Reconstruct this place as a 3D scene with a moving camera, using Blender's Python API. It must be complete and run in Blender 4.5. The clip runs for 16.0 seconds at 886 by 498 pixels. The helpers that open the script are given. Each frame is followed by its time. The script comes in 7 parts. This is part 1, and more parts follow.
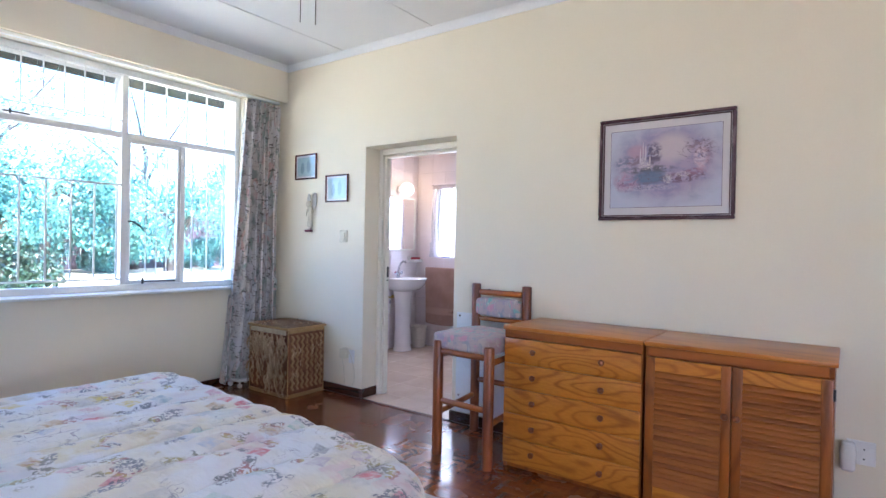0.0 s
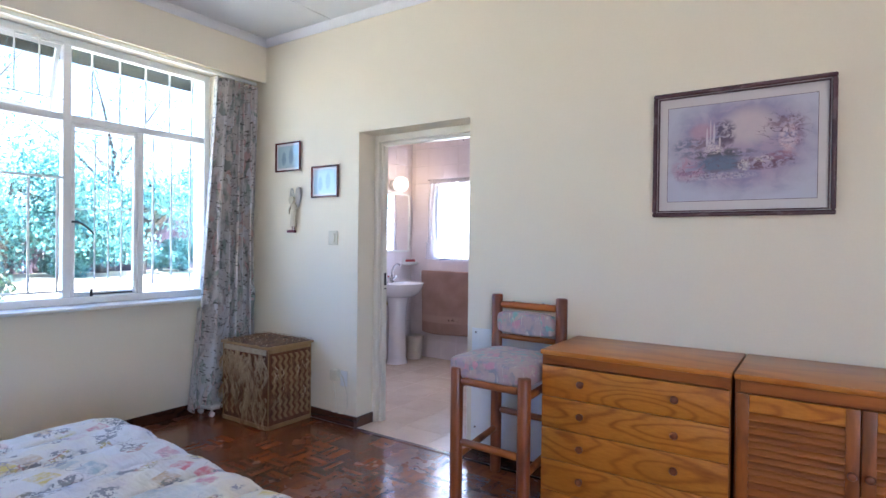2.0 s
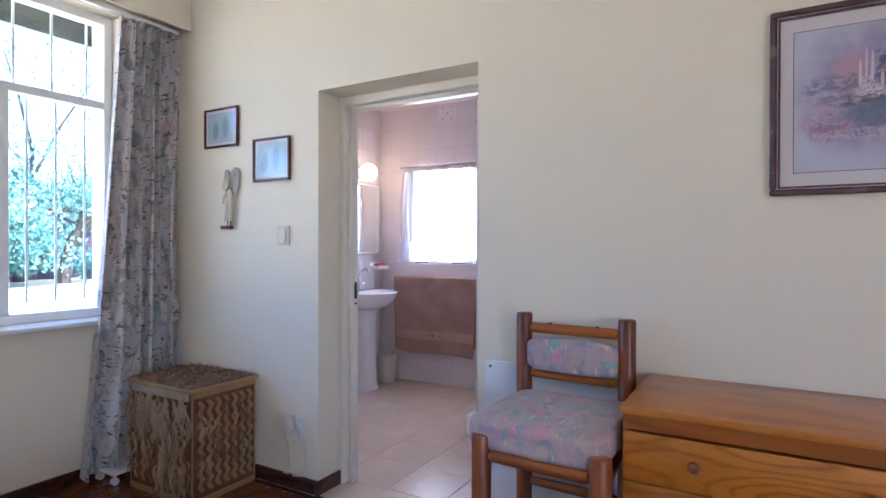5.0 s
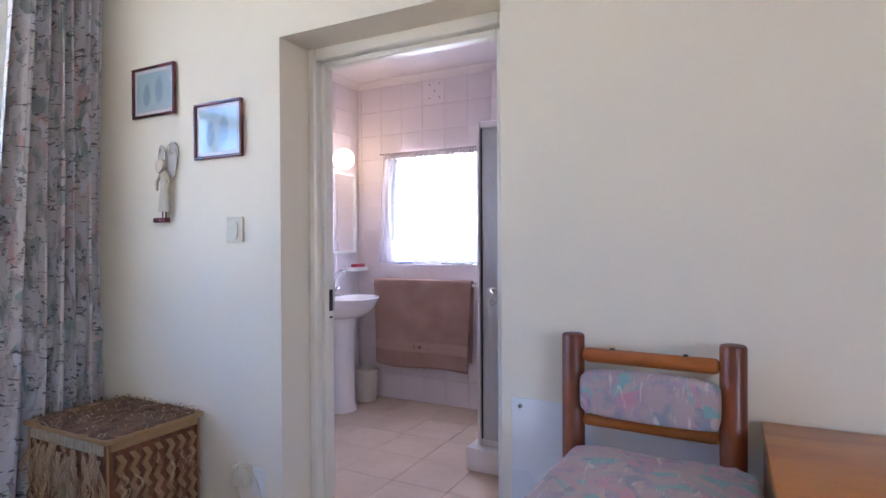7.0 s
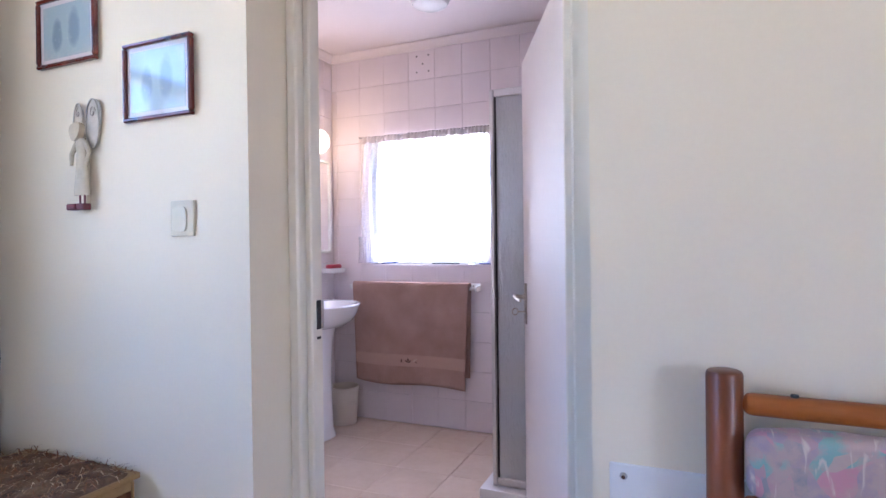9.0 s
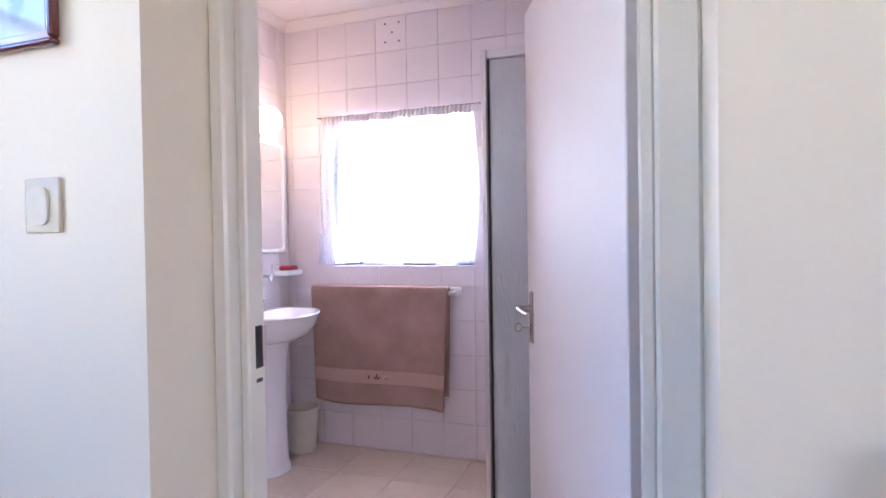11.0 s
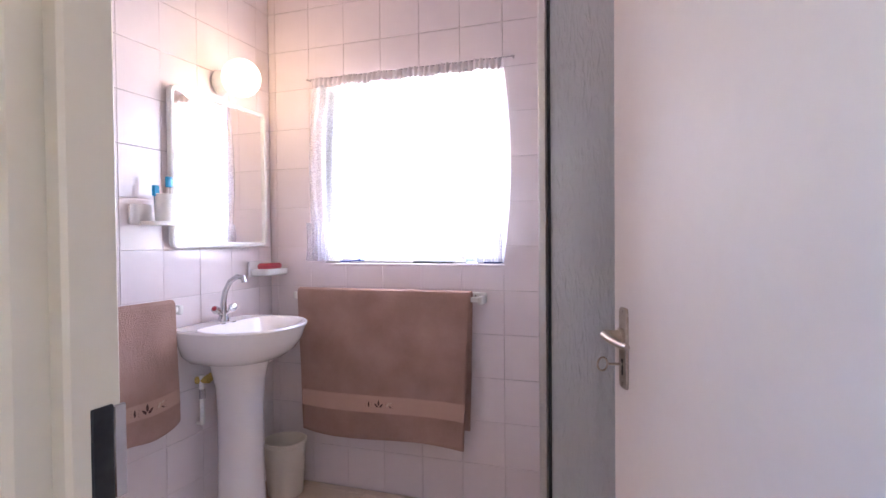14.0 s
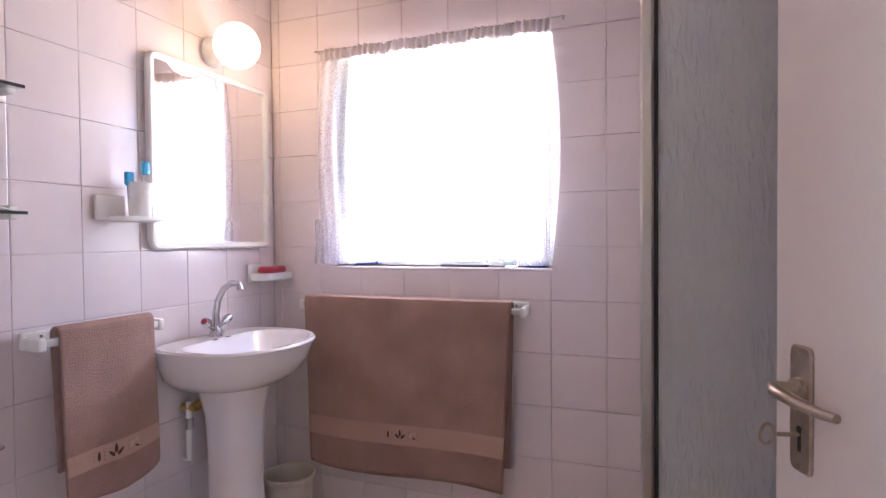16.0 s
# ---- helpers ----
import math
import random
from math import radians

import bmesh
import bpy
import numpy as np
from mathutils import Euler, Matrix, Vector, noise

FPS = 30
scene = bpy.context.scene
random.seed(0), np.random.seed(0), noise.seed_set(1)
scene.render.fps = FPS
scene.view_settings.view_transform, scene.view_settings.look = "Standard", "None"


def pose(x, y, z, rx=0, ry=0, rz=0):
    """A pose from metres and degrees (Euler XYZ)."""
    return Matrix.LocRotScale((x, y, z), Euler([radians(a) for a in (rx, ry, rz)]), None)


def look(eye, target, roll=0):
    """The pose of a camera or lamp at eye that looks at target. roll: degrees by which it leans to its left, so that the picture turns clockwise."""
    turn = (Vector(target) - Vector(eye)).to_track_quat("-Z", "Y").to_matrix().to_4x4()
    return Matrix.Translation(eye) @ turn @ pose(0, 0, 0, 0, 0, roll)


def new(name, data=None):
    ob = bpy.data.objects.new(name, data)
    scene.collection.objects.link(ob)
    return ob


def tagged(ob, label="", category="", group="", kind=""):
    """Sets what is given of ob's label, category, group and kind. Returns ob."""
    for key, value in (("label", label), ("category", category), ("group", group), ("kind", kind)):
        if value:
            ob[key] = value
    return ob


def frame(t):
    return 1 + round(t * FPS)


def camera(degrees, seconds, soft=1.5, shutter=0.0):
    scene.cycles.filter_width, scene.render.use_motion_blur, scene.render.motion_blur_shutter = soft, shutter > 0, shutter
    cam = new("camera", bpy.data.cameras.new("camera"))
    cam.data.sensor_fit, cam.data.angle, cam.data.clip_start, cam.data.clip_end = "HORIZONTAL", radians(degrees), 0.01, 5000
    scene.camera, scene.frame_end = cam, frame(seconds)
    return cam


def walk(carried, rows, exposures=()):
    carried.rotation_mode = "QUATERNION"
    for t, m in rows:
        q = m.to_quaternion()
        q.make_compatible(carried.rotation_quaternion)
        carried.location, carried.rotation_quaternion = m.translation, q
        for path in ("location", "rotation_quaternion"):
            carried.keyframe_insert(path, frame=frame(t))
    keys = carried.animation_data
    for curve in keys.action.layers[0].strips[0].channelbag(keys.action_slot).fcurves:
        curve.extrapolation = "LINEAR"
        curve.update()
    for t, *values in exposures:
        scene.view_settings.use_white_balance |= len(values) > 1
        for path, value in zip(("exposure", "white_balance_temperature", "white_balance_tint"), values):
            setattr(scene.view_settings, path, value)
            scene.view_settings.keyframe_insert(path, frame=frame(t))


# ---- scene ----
cam = camera(77.2, 16.0)
METRES, EYE, TILT, LEAN, TURN = 4.8, 1.29, 0.0, 0.0, 35.3
PATH = [
    (0, (0.588, 0.078, 1.28), (-0.59, 1.694, 1.267), 1.1),
    (0.5, (0.449, 0.192, 1.288), (-0.718, 1.816, 1.272), 1.0),
    (1, (0.322, 0.299, 1.284), (-0.831, 1.933, 1.267), 0.9),
    (1.5, (0.182, 0.405, 1.3), (-0.957, 2.049, 1.282), 0.8),
    (2, (0.046, 0.512, 1.307), (-1.079, 2.166, 1.288), 0.7),
    (2.5, (-0.062, 0.61, 1.303), (-1.168, 2.277, 1.282), 0.5),
    (3, (-0.178, 0.735, 1.308), (-1.268, 2.412, 1.288), 0.5),
    (3.2, (-0.225, 0.775, 1.305), (-1.305, 2.458, 1.287), 0.5),
    (5.5, (-0.773, 1.391, 1.281), (-1.747, 3.138, 1.269), 0.0),
    (6, (-0.867, 1.52, 1.276), (-1.818, 3.279, 1.262), -0.1),
    (6.5, (-0.992, 1.66, 1.271), (-1.923, 3.43, 1.259), -0.2),
    (7, (-1.102, 1.776, 1.27), (-2.015, 3.556, 1.258), -0.3),
    (7.5, (-1.214, 1.884, 1.26), (-2.099, 3.677, 1.246), -0.4),
    (8, (-1.333, 1.997, 1.26), (-2.192, 3.802, 1.246), -0.5),
    (8.5, (-1.448, 2.109, 1.253), (-2.278, 3.928, 1.242), -0.5),
    (9, (-1.562, 2.215, 1.254), (-2.347, 4.055, 1.239), -0.7),
    (9.5, (-1.649, 2.324, 1.242), (-2.388, 4.182, 1.232), -0.7),
    (9.7, (-1.683, 2.377, 1.244), (-2.405, 4.243, 1.232), -0.8),
    (11.8, (-1.915, 2.833, 1.266), (-2.554, 4.728, 1.231), -0.6),
    (12, (-1.94, 2.884, 1.257), (-2.577, 4.779, 1.228), -0.5),
    (12.5, (-1.994, 2.989, 1.251), (-2.629, 4.885, 1.219), -0.5),
    (13, (-2.053, 3.094, 1.252), (-2.685, 4.991, 1.214), -0.5),
    (13.5, (-2.086, 3.175, 1.251), (-2.725, 5.07, 1.208), -0.6),
    (14, (-2.133, 3.271, 1.237), (-2.795, 5.158, 1.199), -0.5),
    (14.5, (-2.193, 3.364, 1.241), (-2.871, 5.245, 1.203), -0.5),
    (15, (-2.25, 3.467, 1.238), (-2.944, 5.342, 1.2), -0.5),
    (15.5, (-2.297, 3.564, 1.232), (-3.003, 5.435, 1.196), -0.5),
    (16, (-2.35, 3.637, 1.237), (-3.053, 5.509, 1.196), -0.5),
]
# ---- light ----
EXPO = [(0.0, 3.39, 5460, 16), (3.0, 3.16, 5440, 17), (5.5, 3.07, 5500, 21), (9.0, 3.45, 5530, 24), (12.0, 3.81, 5750, 25), (12.5, 3.86, 5950, 24), (13.6, 3.7, 5990, 22), (14.0, 3.45, 6140, 23), (14.5, 3.0, 6390, 24), (15.0, 2.84, 6440, 24), (15.5, 2.95, 6490, 25), (16.0, 3.16, 6440, 25)]
walk(cam, [(t, look(eye, target, roll)) for t, eye, target, roll in PATH], EXPO)

world = bpy.data.worlds.new("sky")
scene.world = world
world.use_nodes = True
wn = world.node_tree
sky = wn.nodes.new("ShaderNodeTexSky")
sky.sky_type, sky.sun_disc = "NISHITA", False
SUN_EL, SUN_AZ = radians(62), radians(130)
sky.sun_elevation, sky.sun_rotation = SUN_EL, SUN_AZ
clear = wn.nodes.new("ShaderNodeVectorMath")
clear.operation = "MULTIPLY"
clear.inputs[1].default_value = (0.80, 0.94, 1.16)
wn.links.new(sky.outputs[0], clear.inputs[0])
wn.links.new(clear.outputs[0], wn.nodes["Background"].inputs[0])
wn.nodes["Background"].inputs[1].default_value = 0.15

sun = new("sun", bpy.data.lights.new("sun", "SUN"))
sun.data.energy, sun.data.angle, sun.data.color = 5.0, radians(0.5), (1.0, 0.96, 0.9)
sun_dir = Vector((math.sin(SUN_AZ) * math.cos(SUN_EL), math.cos(SUN_AZ) * math.cos(SUN_EL), math.sin(SUN_EL)))
sun.matrix_world = look(sun_dir * 30, (0, 0, 0))


def area_lamp(name, eye, target, w, h, watts, color):
    lamp = new(name, bpy.data.lights.new(name, "AREA"))
    lamp.data.shape, lamp.data.size, lamp.data.size_y = "RECTANGLE", w, h
    lamp.data.energy, lamp.data.color = watts, color
    lamp.matrix_world = look(eye, target)
    return lamp


area_lamp("bathroom_window_light", (-3.16, 5.93, 1.58), (-2.0, 4, 1.45), 0.9, 0.9, 3.6, (0.93, 0.95, 1.0))
# fill lamp added out of view on the east side to brighten the bedroom
area_lamp("east_window_light", (2.78, -0.7, 1.5), (-3.8, 0.6, 0.9), 1.5, 1.2, 4.2, (0.95, 0.97, 1.0))
globe_light = new("globe_light", bpy.data.lights.new("globe_light", "POINT"))
globe_light.data.energy, globe_light.data.color, globe_light.data.shadow_soft_size = 0.42, (1.0, 0.70, 0.34), 0.088
globe_light.location = (-3.80, 5.325, 1.96)


# ---- materials ----
def mat_new(name):
    m = bpy.data.materials.new(name)
    m.use_nodes = True
    nt = m.node_tree
    return m, nt, nt.nodes["Principled BSDF"]


def nd(nt, kind, ins=None, **props):
    n = nt.nodes.new("ShaderNode" + kind)
    for k, v in props.items():
        if k == "dtype":
            n.data_type = v
        elif k == "op":
            n.operation = v
        elif k == "btype":
            n.blend_type = v
        elif k == "feature":
            n.feature = v
        elif k == "wave":
            n.wave_type = v
        elif k == "bands":
            n.bands_direction = v
    for k, v in (ins or {}).items():
        if isinstance(v, bpy.types.NodeSocket):
            nt.links.new(v, n.inputs[k])
        else:
            n.inputs[k].default_value = v
    return n


def coords(nt, scale=(1, 1, 1), rand=True, rot=(0, 0, 0)):
    tc = nd(nt, "TexCoord")
    src = tc.outputs["Object"]
    if rand:
        oi = nd(nt, "ObjectInfo")
        mul = nd(nt, "Math", {0: oi.outputs["Random"], 1: 37.0}, op="MULTIPLY")
        add = nd(nt, "VectorMath", {0: src, 1: mul.outputs[0]}, op="ADD")
        src = add.outputs[0]
    mp = nd(nt, "Mapping", {"Vector": src, "Scale": scale, "Rotation": rot})
    return mp.outputs[0]


def ramp(nt, fac, stops):
    r = nd(nt, "ValToRGB", {0: fac})
    e = r.color_ramp.elements
    while len(e) < len(stops):
        e.new(0.5)
    for el, (p, c) in zip(e, stops):
        el.position = p
        el.color = (*c, 1)
    return r.outputs[0]


def mixc(nt, fac, a, b, mode="MIX"):
    n = nt.nodes.new("ShaderNodeMix")
    n.data_type, n.blend_type = "RGBA", mode
    for i, v in ((0, fac), (6, a), (7, b)):
        if isinstance(v, bpy.types.NodeSocket):
            nt.links.new(v, n.inputs[i])
        else:
            n.inputs[i].default_value = (*v, 1) if isinstance(v, tuple) else v
    return n.outputs[2]


def bumped(nt, bsdf, height, strength=0.3, dist=0.002):
    b = nd(nt, "Bump", {"Height": height, "Strength": strength, "Distance": dist})
    nt.links.new(b.outputs[0], bsdf.inputs["Normal"])


def noise_tex(nt, vec, scale, detail=3.0, rough=0.55, dist=0.0):
    return nd(nt, "TexNoise", {"Vector": vec, "Scale": scale, "Detail": detail, "Roughness": rough, "Distortion": dist}).outputs[0]


def plain(name, c1, c2, rough=0.5, big=1.5, small=40.0, bump=0.15, metal=0.0, rand=True, coat=0.0, bump_dist=0.002):
    """Paint, ceramic, cloth: two shades at a large scale, grain at a small one."""
    m, nt, b = mat_new(name)
    v = coords(nt, rand=rand)
    n1, n2 = noise_tex(nt, v, big, 4), noise_tex(nt, v, small, 3)
    mixed = nd(nt, "Math", {0: n1, 1: 0.75}, op="MULTIPLY")
    both = nd(nt, "Math", {0: n2, 1: 0.25, 2: mixed.outputs[0]}, op="MULTIPLY_ADD")
    col = ramp(nt, both.outputs[0], [(0.32, c1), (0.68, c2)])
    nt.links.new(col, b.inputs["Base Color"])
    rr = nd(nt, "MapRange", {0: n1, 3: max(0.02, rough - 0.06), 4: min(1, rough + 0.08)})
    nt.links.new(rr.outputs[0], b.inputs["Roughness"])
    b.inputs["Metallic"].default_value = metal
    b.inputs["Coat Weight"].default_value = coat
    b.inputs["Coat Roughness"].default_value = 0.08
    if bump:
        bumped(nt, b, n2, bump, bump_dist)
    return m


def wood(name, light, mid, dark, stretch=(1.0, 6.0, 6.0), rings=9.0, rough=0.3, coat=0.4, rand=True):
    """Flat-sawn boards: contour lines of a stretched noise, with fine pores along the grain."""
    m, nt, b = mat_new(name)
    v = coords(nt, stretch, rand=rand)
    field = noise_tex(nt, v, 0.9, 1.5, 0.4, 0.25)
    mul = nd(nt, "Math", {0: field, 1: rings * 6.283}, op="MULTIPLY")
    s = nd(nt, "Math", {0: mul.outputs[0]}, op="SINE")
    half = nd(nt, "Math", {0: s.outputs[0], 1: 0.5, 2: 0.5}, op="MULTIPLY_ADD")
    pw = nd(nt, "Math", {0: half.outputs[0], 1: 3.2}, op="POWER")
    fine = noise_tex(nt, coords(nt, tuple(c * 14 for c in stretch), rand=rand), 1.2, 3)
    col = ramp(nt, pw.outputs[0], [(0.0, light), (0.45, mid), (1.0, dark)])
    col = mixc(nt, 0.35, col, ramp(nt, fine, [(0.3, dark), (0.7, light)]), "MIX")
    blot = noise_tex(nt, coords(nt, rand=rand), 3.0, 2)
    col = mixc(nt, ramp(nt, blot, [(0.35, (0.0, 0.0, 0.0)), (0.75, (0.5, 0.5, 0.5))]), col, mid)
    nt.links.new(col, b.inputs["Base Color"])
    b.inputs["Roughness"].default_value = rough
    b.inputs["Coat Weight"].default_value = coat
    b.inputs["Coat Roughness"].default_value = 0.12
    bumped(nt, b, fine, 0.12, 0.001)
    return m


M = {}
M["wall"] = plain("wall_paint", (0.765, 0.69, 0.54), (0.815, 0.74, 0.59), 0.55, 0.8, 90, 0.12, rand=False)
M["ceiling"] = plain("ceiling_paint", (0.74, 0.74, 0.75), (0.79, 0.79, 0.80), 0.6, 0.7, 60, 0.08, rand=False)
M["bath_ceiling"] = plain("bath_ceiling_paint", (0.76, 0.68, 0.66), (0.80, 0.72, 0.70), 0.4, 0.7, 60, 0.05, rand=False)
M["cream_paint"] = plain("door_frame_paint", (0.74, 0.69, 0.585), (0.79, 0.74, 0.64), 0.32, 2.0, 50, 0.1)
M["white_paint"] = plain("white_gloss_paint", (0.76, 0.76, 0.75), (0.82, 0.82, 0.81), 0.28, 2.0, 60, 0.08)
M["door_paint"] = plain("door_leaf_paint", (0.75, 0.70, 0.67), (0.80, 0.75, 0.72), 0.58, 1.0, 30, 0.06)
M["tile"] = plain("white_glazed_tile", (0.76, 0.68, 0.69), (0.82, 0.74, 0.75), 0.09, 2.5, 9, 0.16, coat=0.3, bump_dist=0.006)
M["grout"] = plain("grout", (0.66, 0.59, 0.57), (0.76, 0.70, 0.69), 0.8, 3, 120, 0.3, rand=False)
M["floor_tile"] = plain("cream_floor_tile", (0.60, 0.47, 0.37), (0.70, 0.56, 0.45), 0.22, 3.5, 25, 0.08)
M["ceramic"] = plain("white_ceramic", (0.78, 0.75, 0.75), (0.82, 0.79, 0.79), 0.07, 2, 30, 0.0, coat=0.5)
M["plastic"] = plain("white_plastic", (0.76, 0.75, 0.72), (0.80, 0.79, 0.76), 0.25, 3, 80, 0.03)
M["bin_plastic"] = plain("milky_bin_plastic", (0.64, 0.58, 0.50), (0.70, 0.64, 0.56), 0.4, 6, 80, 0.03)
M["cream_plastic"] = plain("cream_plastic", (0.60, 0.55, 0.41), (0.67, 0.62, 0.48), 0.35, 5, 80, 0.03)
M["chrome"] = plain("chrome", (0.50, 0.50, 0.52), (0.60, 0.60, 0.62), 0.12, 8, 90, 0.0, metal=1.0)
M["aluminium"] = plain("brushed_aluminium", (0.58, 0.56, 0.55), (0.68, 0.66, 0.65), 0.32, 3, 120, 0.05, metal=1.0)
M["handle_metal"] = plain("worn_satin_metal", (0.38, 0.31, 0.24), (0.58, 0.52, 0.45), 0.3, 14, 120, 0.1, metal=1.0)
M["dark_metal"] = plain("dark_metal", (0.03, 0.03, 0.035), (0.07, 0.07, 0.07), 0.4, 10, 90, 0.1, metal=0.7)
M["brass"] = plain("yellowed_brass", (0.45, 0.33, 0.10), (0.6, 0.45, 0.15), 0.35, 10, 90, 0.1, metal=0.9)
M["baseboard"] = wood("dark_skirting", (0.09, 0.032, 0.018), (0.06, 0.02, 0.012), (0.025, 0.01, 0.007), rings=5, rough=0.25)
M["pine"] = wood("orange_pine", (0.58, 0.215, 0.026), (0.50, 0.165, 0.015), (0.28, 0.072, 0.006), (1.7, 3.0, 7.0), 13, 0.33, 0.25)
M["pine_top"] = wood("orange_pine_top", (0.54, 0.19, 0.024), (0.47, 0.15, 0.017), (0.34, 0.09, 0.010), (1.0, 4, 2.0), 6, 0.33, 0.25)
M["knob_wood"] = plain("dark_knob_wood", (0.16, 0.045, 0.018), (0.24, 0.075, 0.028), 0.3, 20, 90, 0.1, coat=0.4)
M["pine_red"] = wood("red_brown_pine", (0.35, 0.100, 0.015), (0.28, 0.073, 0.010), (0.14, 0.034, 0.005), (5, 5, 1.0), 8, 0.36, 0.2)
M["slat_wood"] = wood("pine_slats", (0.37, 0.108, 0.014), (0.30, 0.080, 0.010), (0.17, 0.040, 0.005), (1.0, 5, 9), 4, 0.38, 0.15)
M["stool_wood"] = wood("turned_red_wood", (0.29, 0.072, 0.013), (0.20, 0.043, 0.009), (0.09, 0.019, 0.005), (5, 5, 0.9), 6, 0.42, 0.15)
M["stool_rail"] = wood("turned_orange_wood", (0.42, 0.122, 0.016), (0.32, 0.083, 0.011), (0.14, 0.033, 0.006), (0.9, 5, 5), 5, 0.38, 0.2)
M["mahogany"] = wood("mahogany_frame", (0.16, 0.03, 0.02), (0.10, 0.018, 0.013), (0.04, 0.01, 0.008), (3, 3, 3), 4, 0.2, 0.6)
M["plum_frame"] = plain("plum_brown_frame", (0.075, 0.035, 0.045), (0.12, 0.065, 0.075), 0.25, 12, 90, 0.1, coat=0.4)
M["silver_line"] = plain("silver_line", (0.35, 0.3, 0.3), (0.5, 0.45, 0.45), 0.35, 12, 90, 0.0, metal=0.6)
M["red_soap"] = plain("red_soap", (0.30, 0.015, 0.03), (0.38, 0.03, 0.05), 0.3, 20, 60, 0.05)
M["blue_plastic"] = plain("blue_plastic", (0.02, 0.30, 0.55), (0.03, 0.38, 0.65), 0.25, 10, 60, 0.0)
M["navy"] = plain("navy_plastic", (0.015, 0.03, 0.16), (0.02, 0.05, 0.25), 0.3, 10, 60, 0.0)
M["green_plastic"] = plain("green_plastic", (0.06, 0.16, 0.03), (0.10, 0.22, 0.05), 0.3, 10, 60, 0.0)
M["orange_plastic"] = plain("orange_plastic", (0.75, 0.33, 0.02), (0.82, 0.40, 0.03), 0.3, 10, 60, 0.0)
M["rubber"] = plain("dark_rubber", (0.02, 0.02, 0.02), (0.04, 0.04, 0.04), 0.6, 10, 60, 0.1)
M["paving"] = plain("pale_paving", (0.62, 0.55, 0.37), (0.72, 0.64, 0.45), 0.8, 0.6, 20, 0.3, rand=False)
M["bark"] = plain("bark", (0.05, 0.04, 0.035), (0.10, 0.08, 0.07), 0.85, 6, 40, 0.6, bump_dist=0.01)
M["fence_wood"] = plain("garden_wall_brown", (0.060, 0.042, 0.060), (0.095, 0.068, 0.090), 0.8, 2, 30, 0.3)
M["fascia"] = plain("dark_green_fascia", (0.012, 0.02, 0.02), (0.025, 0.038, 0.036), 0.4, 3, 40, 0.1)
M["pebble_beige"] = plain("angel_wood", (0.55, 0.48, 0.34), (0.66, 0.58, 0.43), 0.6, 12, 90, 0.2)


def leaf_mat(name, a, b_):
    m, nt, b = mat_new(name)
    g = nd(nt, "NewGeometry")
    col = ramp(nt, g.outputs["Random Per Island"], [(0.0, a), (0.6, b_), (1.0, tuple(min(1, c * 1.6) for c in b_))])
    nt.links.new(col, b.inputs["Base Color"])
    b.inputs["Roughness"].default_value = 0.45
    b.inputs["Transmission Weight"].default_value = 0.0
    return m


M["leaf"] = leaf_mat("leaf_green", (0.03, 0.12, 0.11), (0.10, 0.26, 0.24))
M["leaf_dark"] = leaf_mat("leaf_dark_green", (0.005, 0.018, 0.008), (0.014, 0.042, 0.018))


def glass_mat(name, rough=0.0, tint=(1, 1, 1), bump=None, ior=1.45):
    m, nt, b = mat_new(name)
    b.inputs["Base Color"].default_value = (*tint, 1)
    b.inputs["Transmission Weight"].default_value = 1.0
    b.inputs["Roughness"].default_value = rough
    b.inputs["IOR"].default_value = ior
    if bump:
        b.inputs["Transmission Weight"].default_value = 0.62
        v = coords(nt, bump, rand=False)
        bumped(nt, b, noise_tex(nt, v, 1.0, 2.0, 0.5, 1.5), 0.75, 0.006)
    return m


M["pattern_glass"] = glass_mat("textured_shower_glass", 0.07, (0.92, 0.94, 0.94), (70, 70, 16))
nt = M["pattern_glass"].node_tree
gl_ = nt.nodes["Principled BSDF"]
bmp = gl_.inputs["Normal"].links[0].from_socket
sc1 = nd(nt, "BsdfTranslucent", {"Color": (0.86, 0.87, 0.88, 1), "Normal": bmp})
sc2 = nd(nt, "BsdfDiffuse", {"Color": (0.80, 0.81, 0.82, 1), "Normal": bmp})
scm = nd(nt, "MixShader", {0: 0.5, 1: sc1.outputs[0], 2: sc2.outputs[0]})
fin = nd(nt, "MixShader", {0: 0.33, 1: gl_.outputs[0], 2: scm.outputs[0]})
nt.links.new(fin.outputs[0], nt.nodes["Material Output"].inputs[0])
M["shelf_glass"] = glass_mat("shelf_glass", 0.0, (0.75, 0.9, 0.88))

m, nt, b = mat_new("thin_pane")
tr, gl = nd(nt, "BsdfTransparent", {"Color": (0.97, 0.99, 0.98, 1)}), nd(nt, "BsdfGlossy", {"Roughness": 0.02})
mx = nd(nt, "MixShader", {0: 0.06, 1: tr.outputs[0], 2: gl.outputs[0]})
nt.links.new(mx.outputs[0], nt.nodes["Material Output"].inputs[0])
M["pane"] = m

m, nt, b = mat_new("mirror_silver")
b.inputs["Base Color"].default_value = (0.93, 0.93, 0.94, 1)
b.inputs["Metallic"].default_value, b.inputs["Roughness"].default_value = 1.0, 0.01
M["mirror"] = m
M["frill"] = plain("lace_frill", (0.70, 0.62, 0.62), (0.80, 0.74, 0.74), 0.9, 20, 300, 0.4)

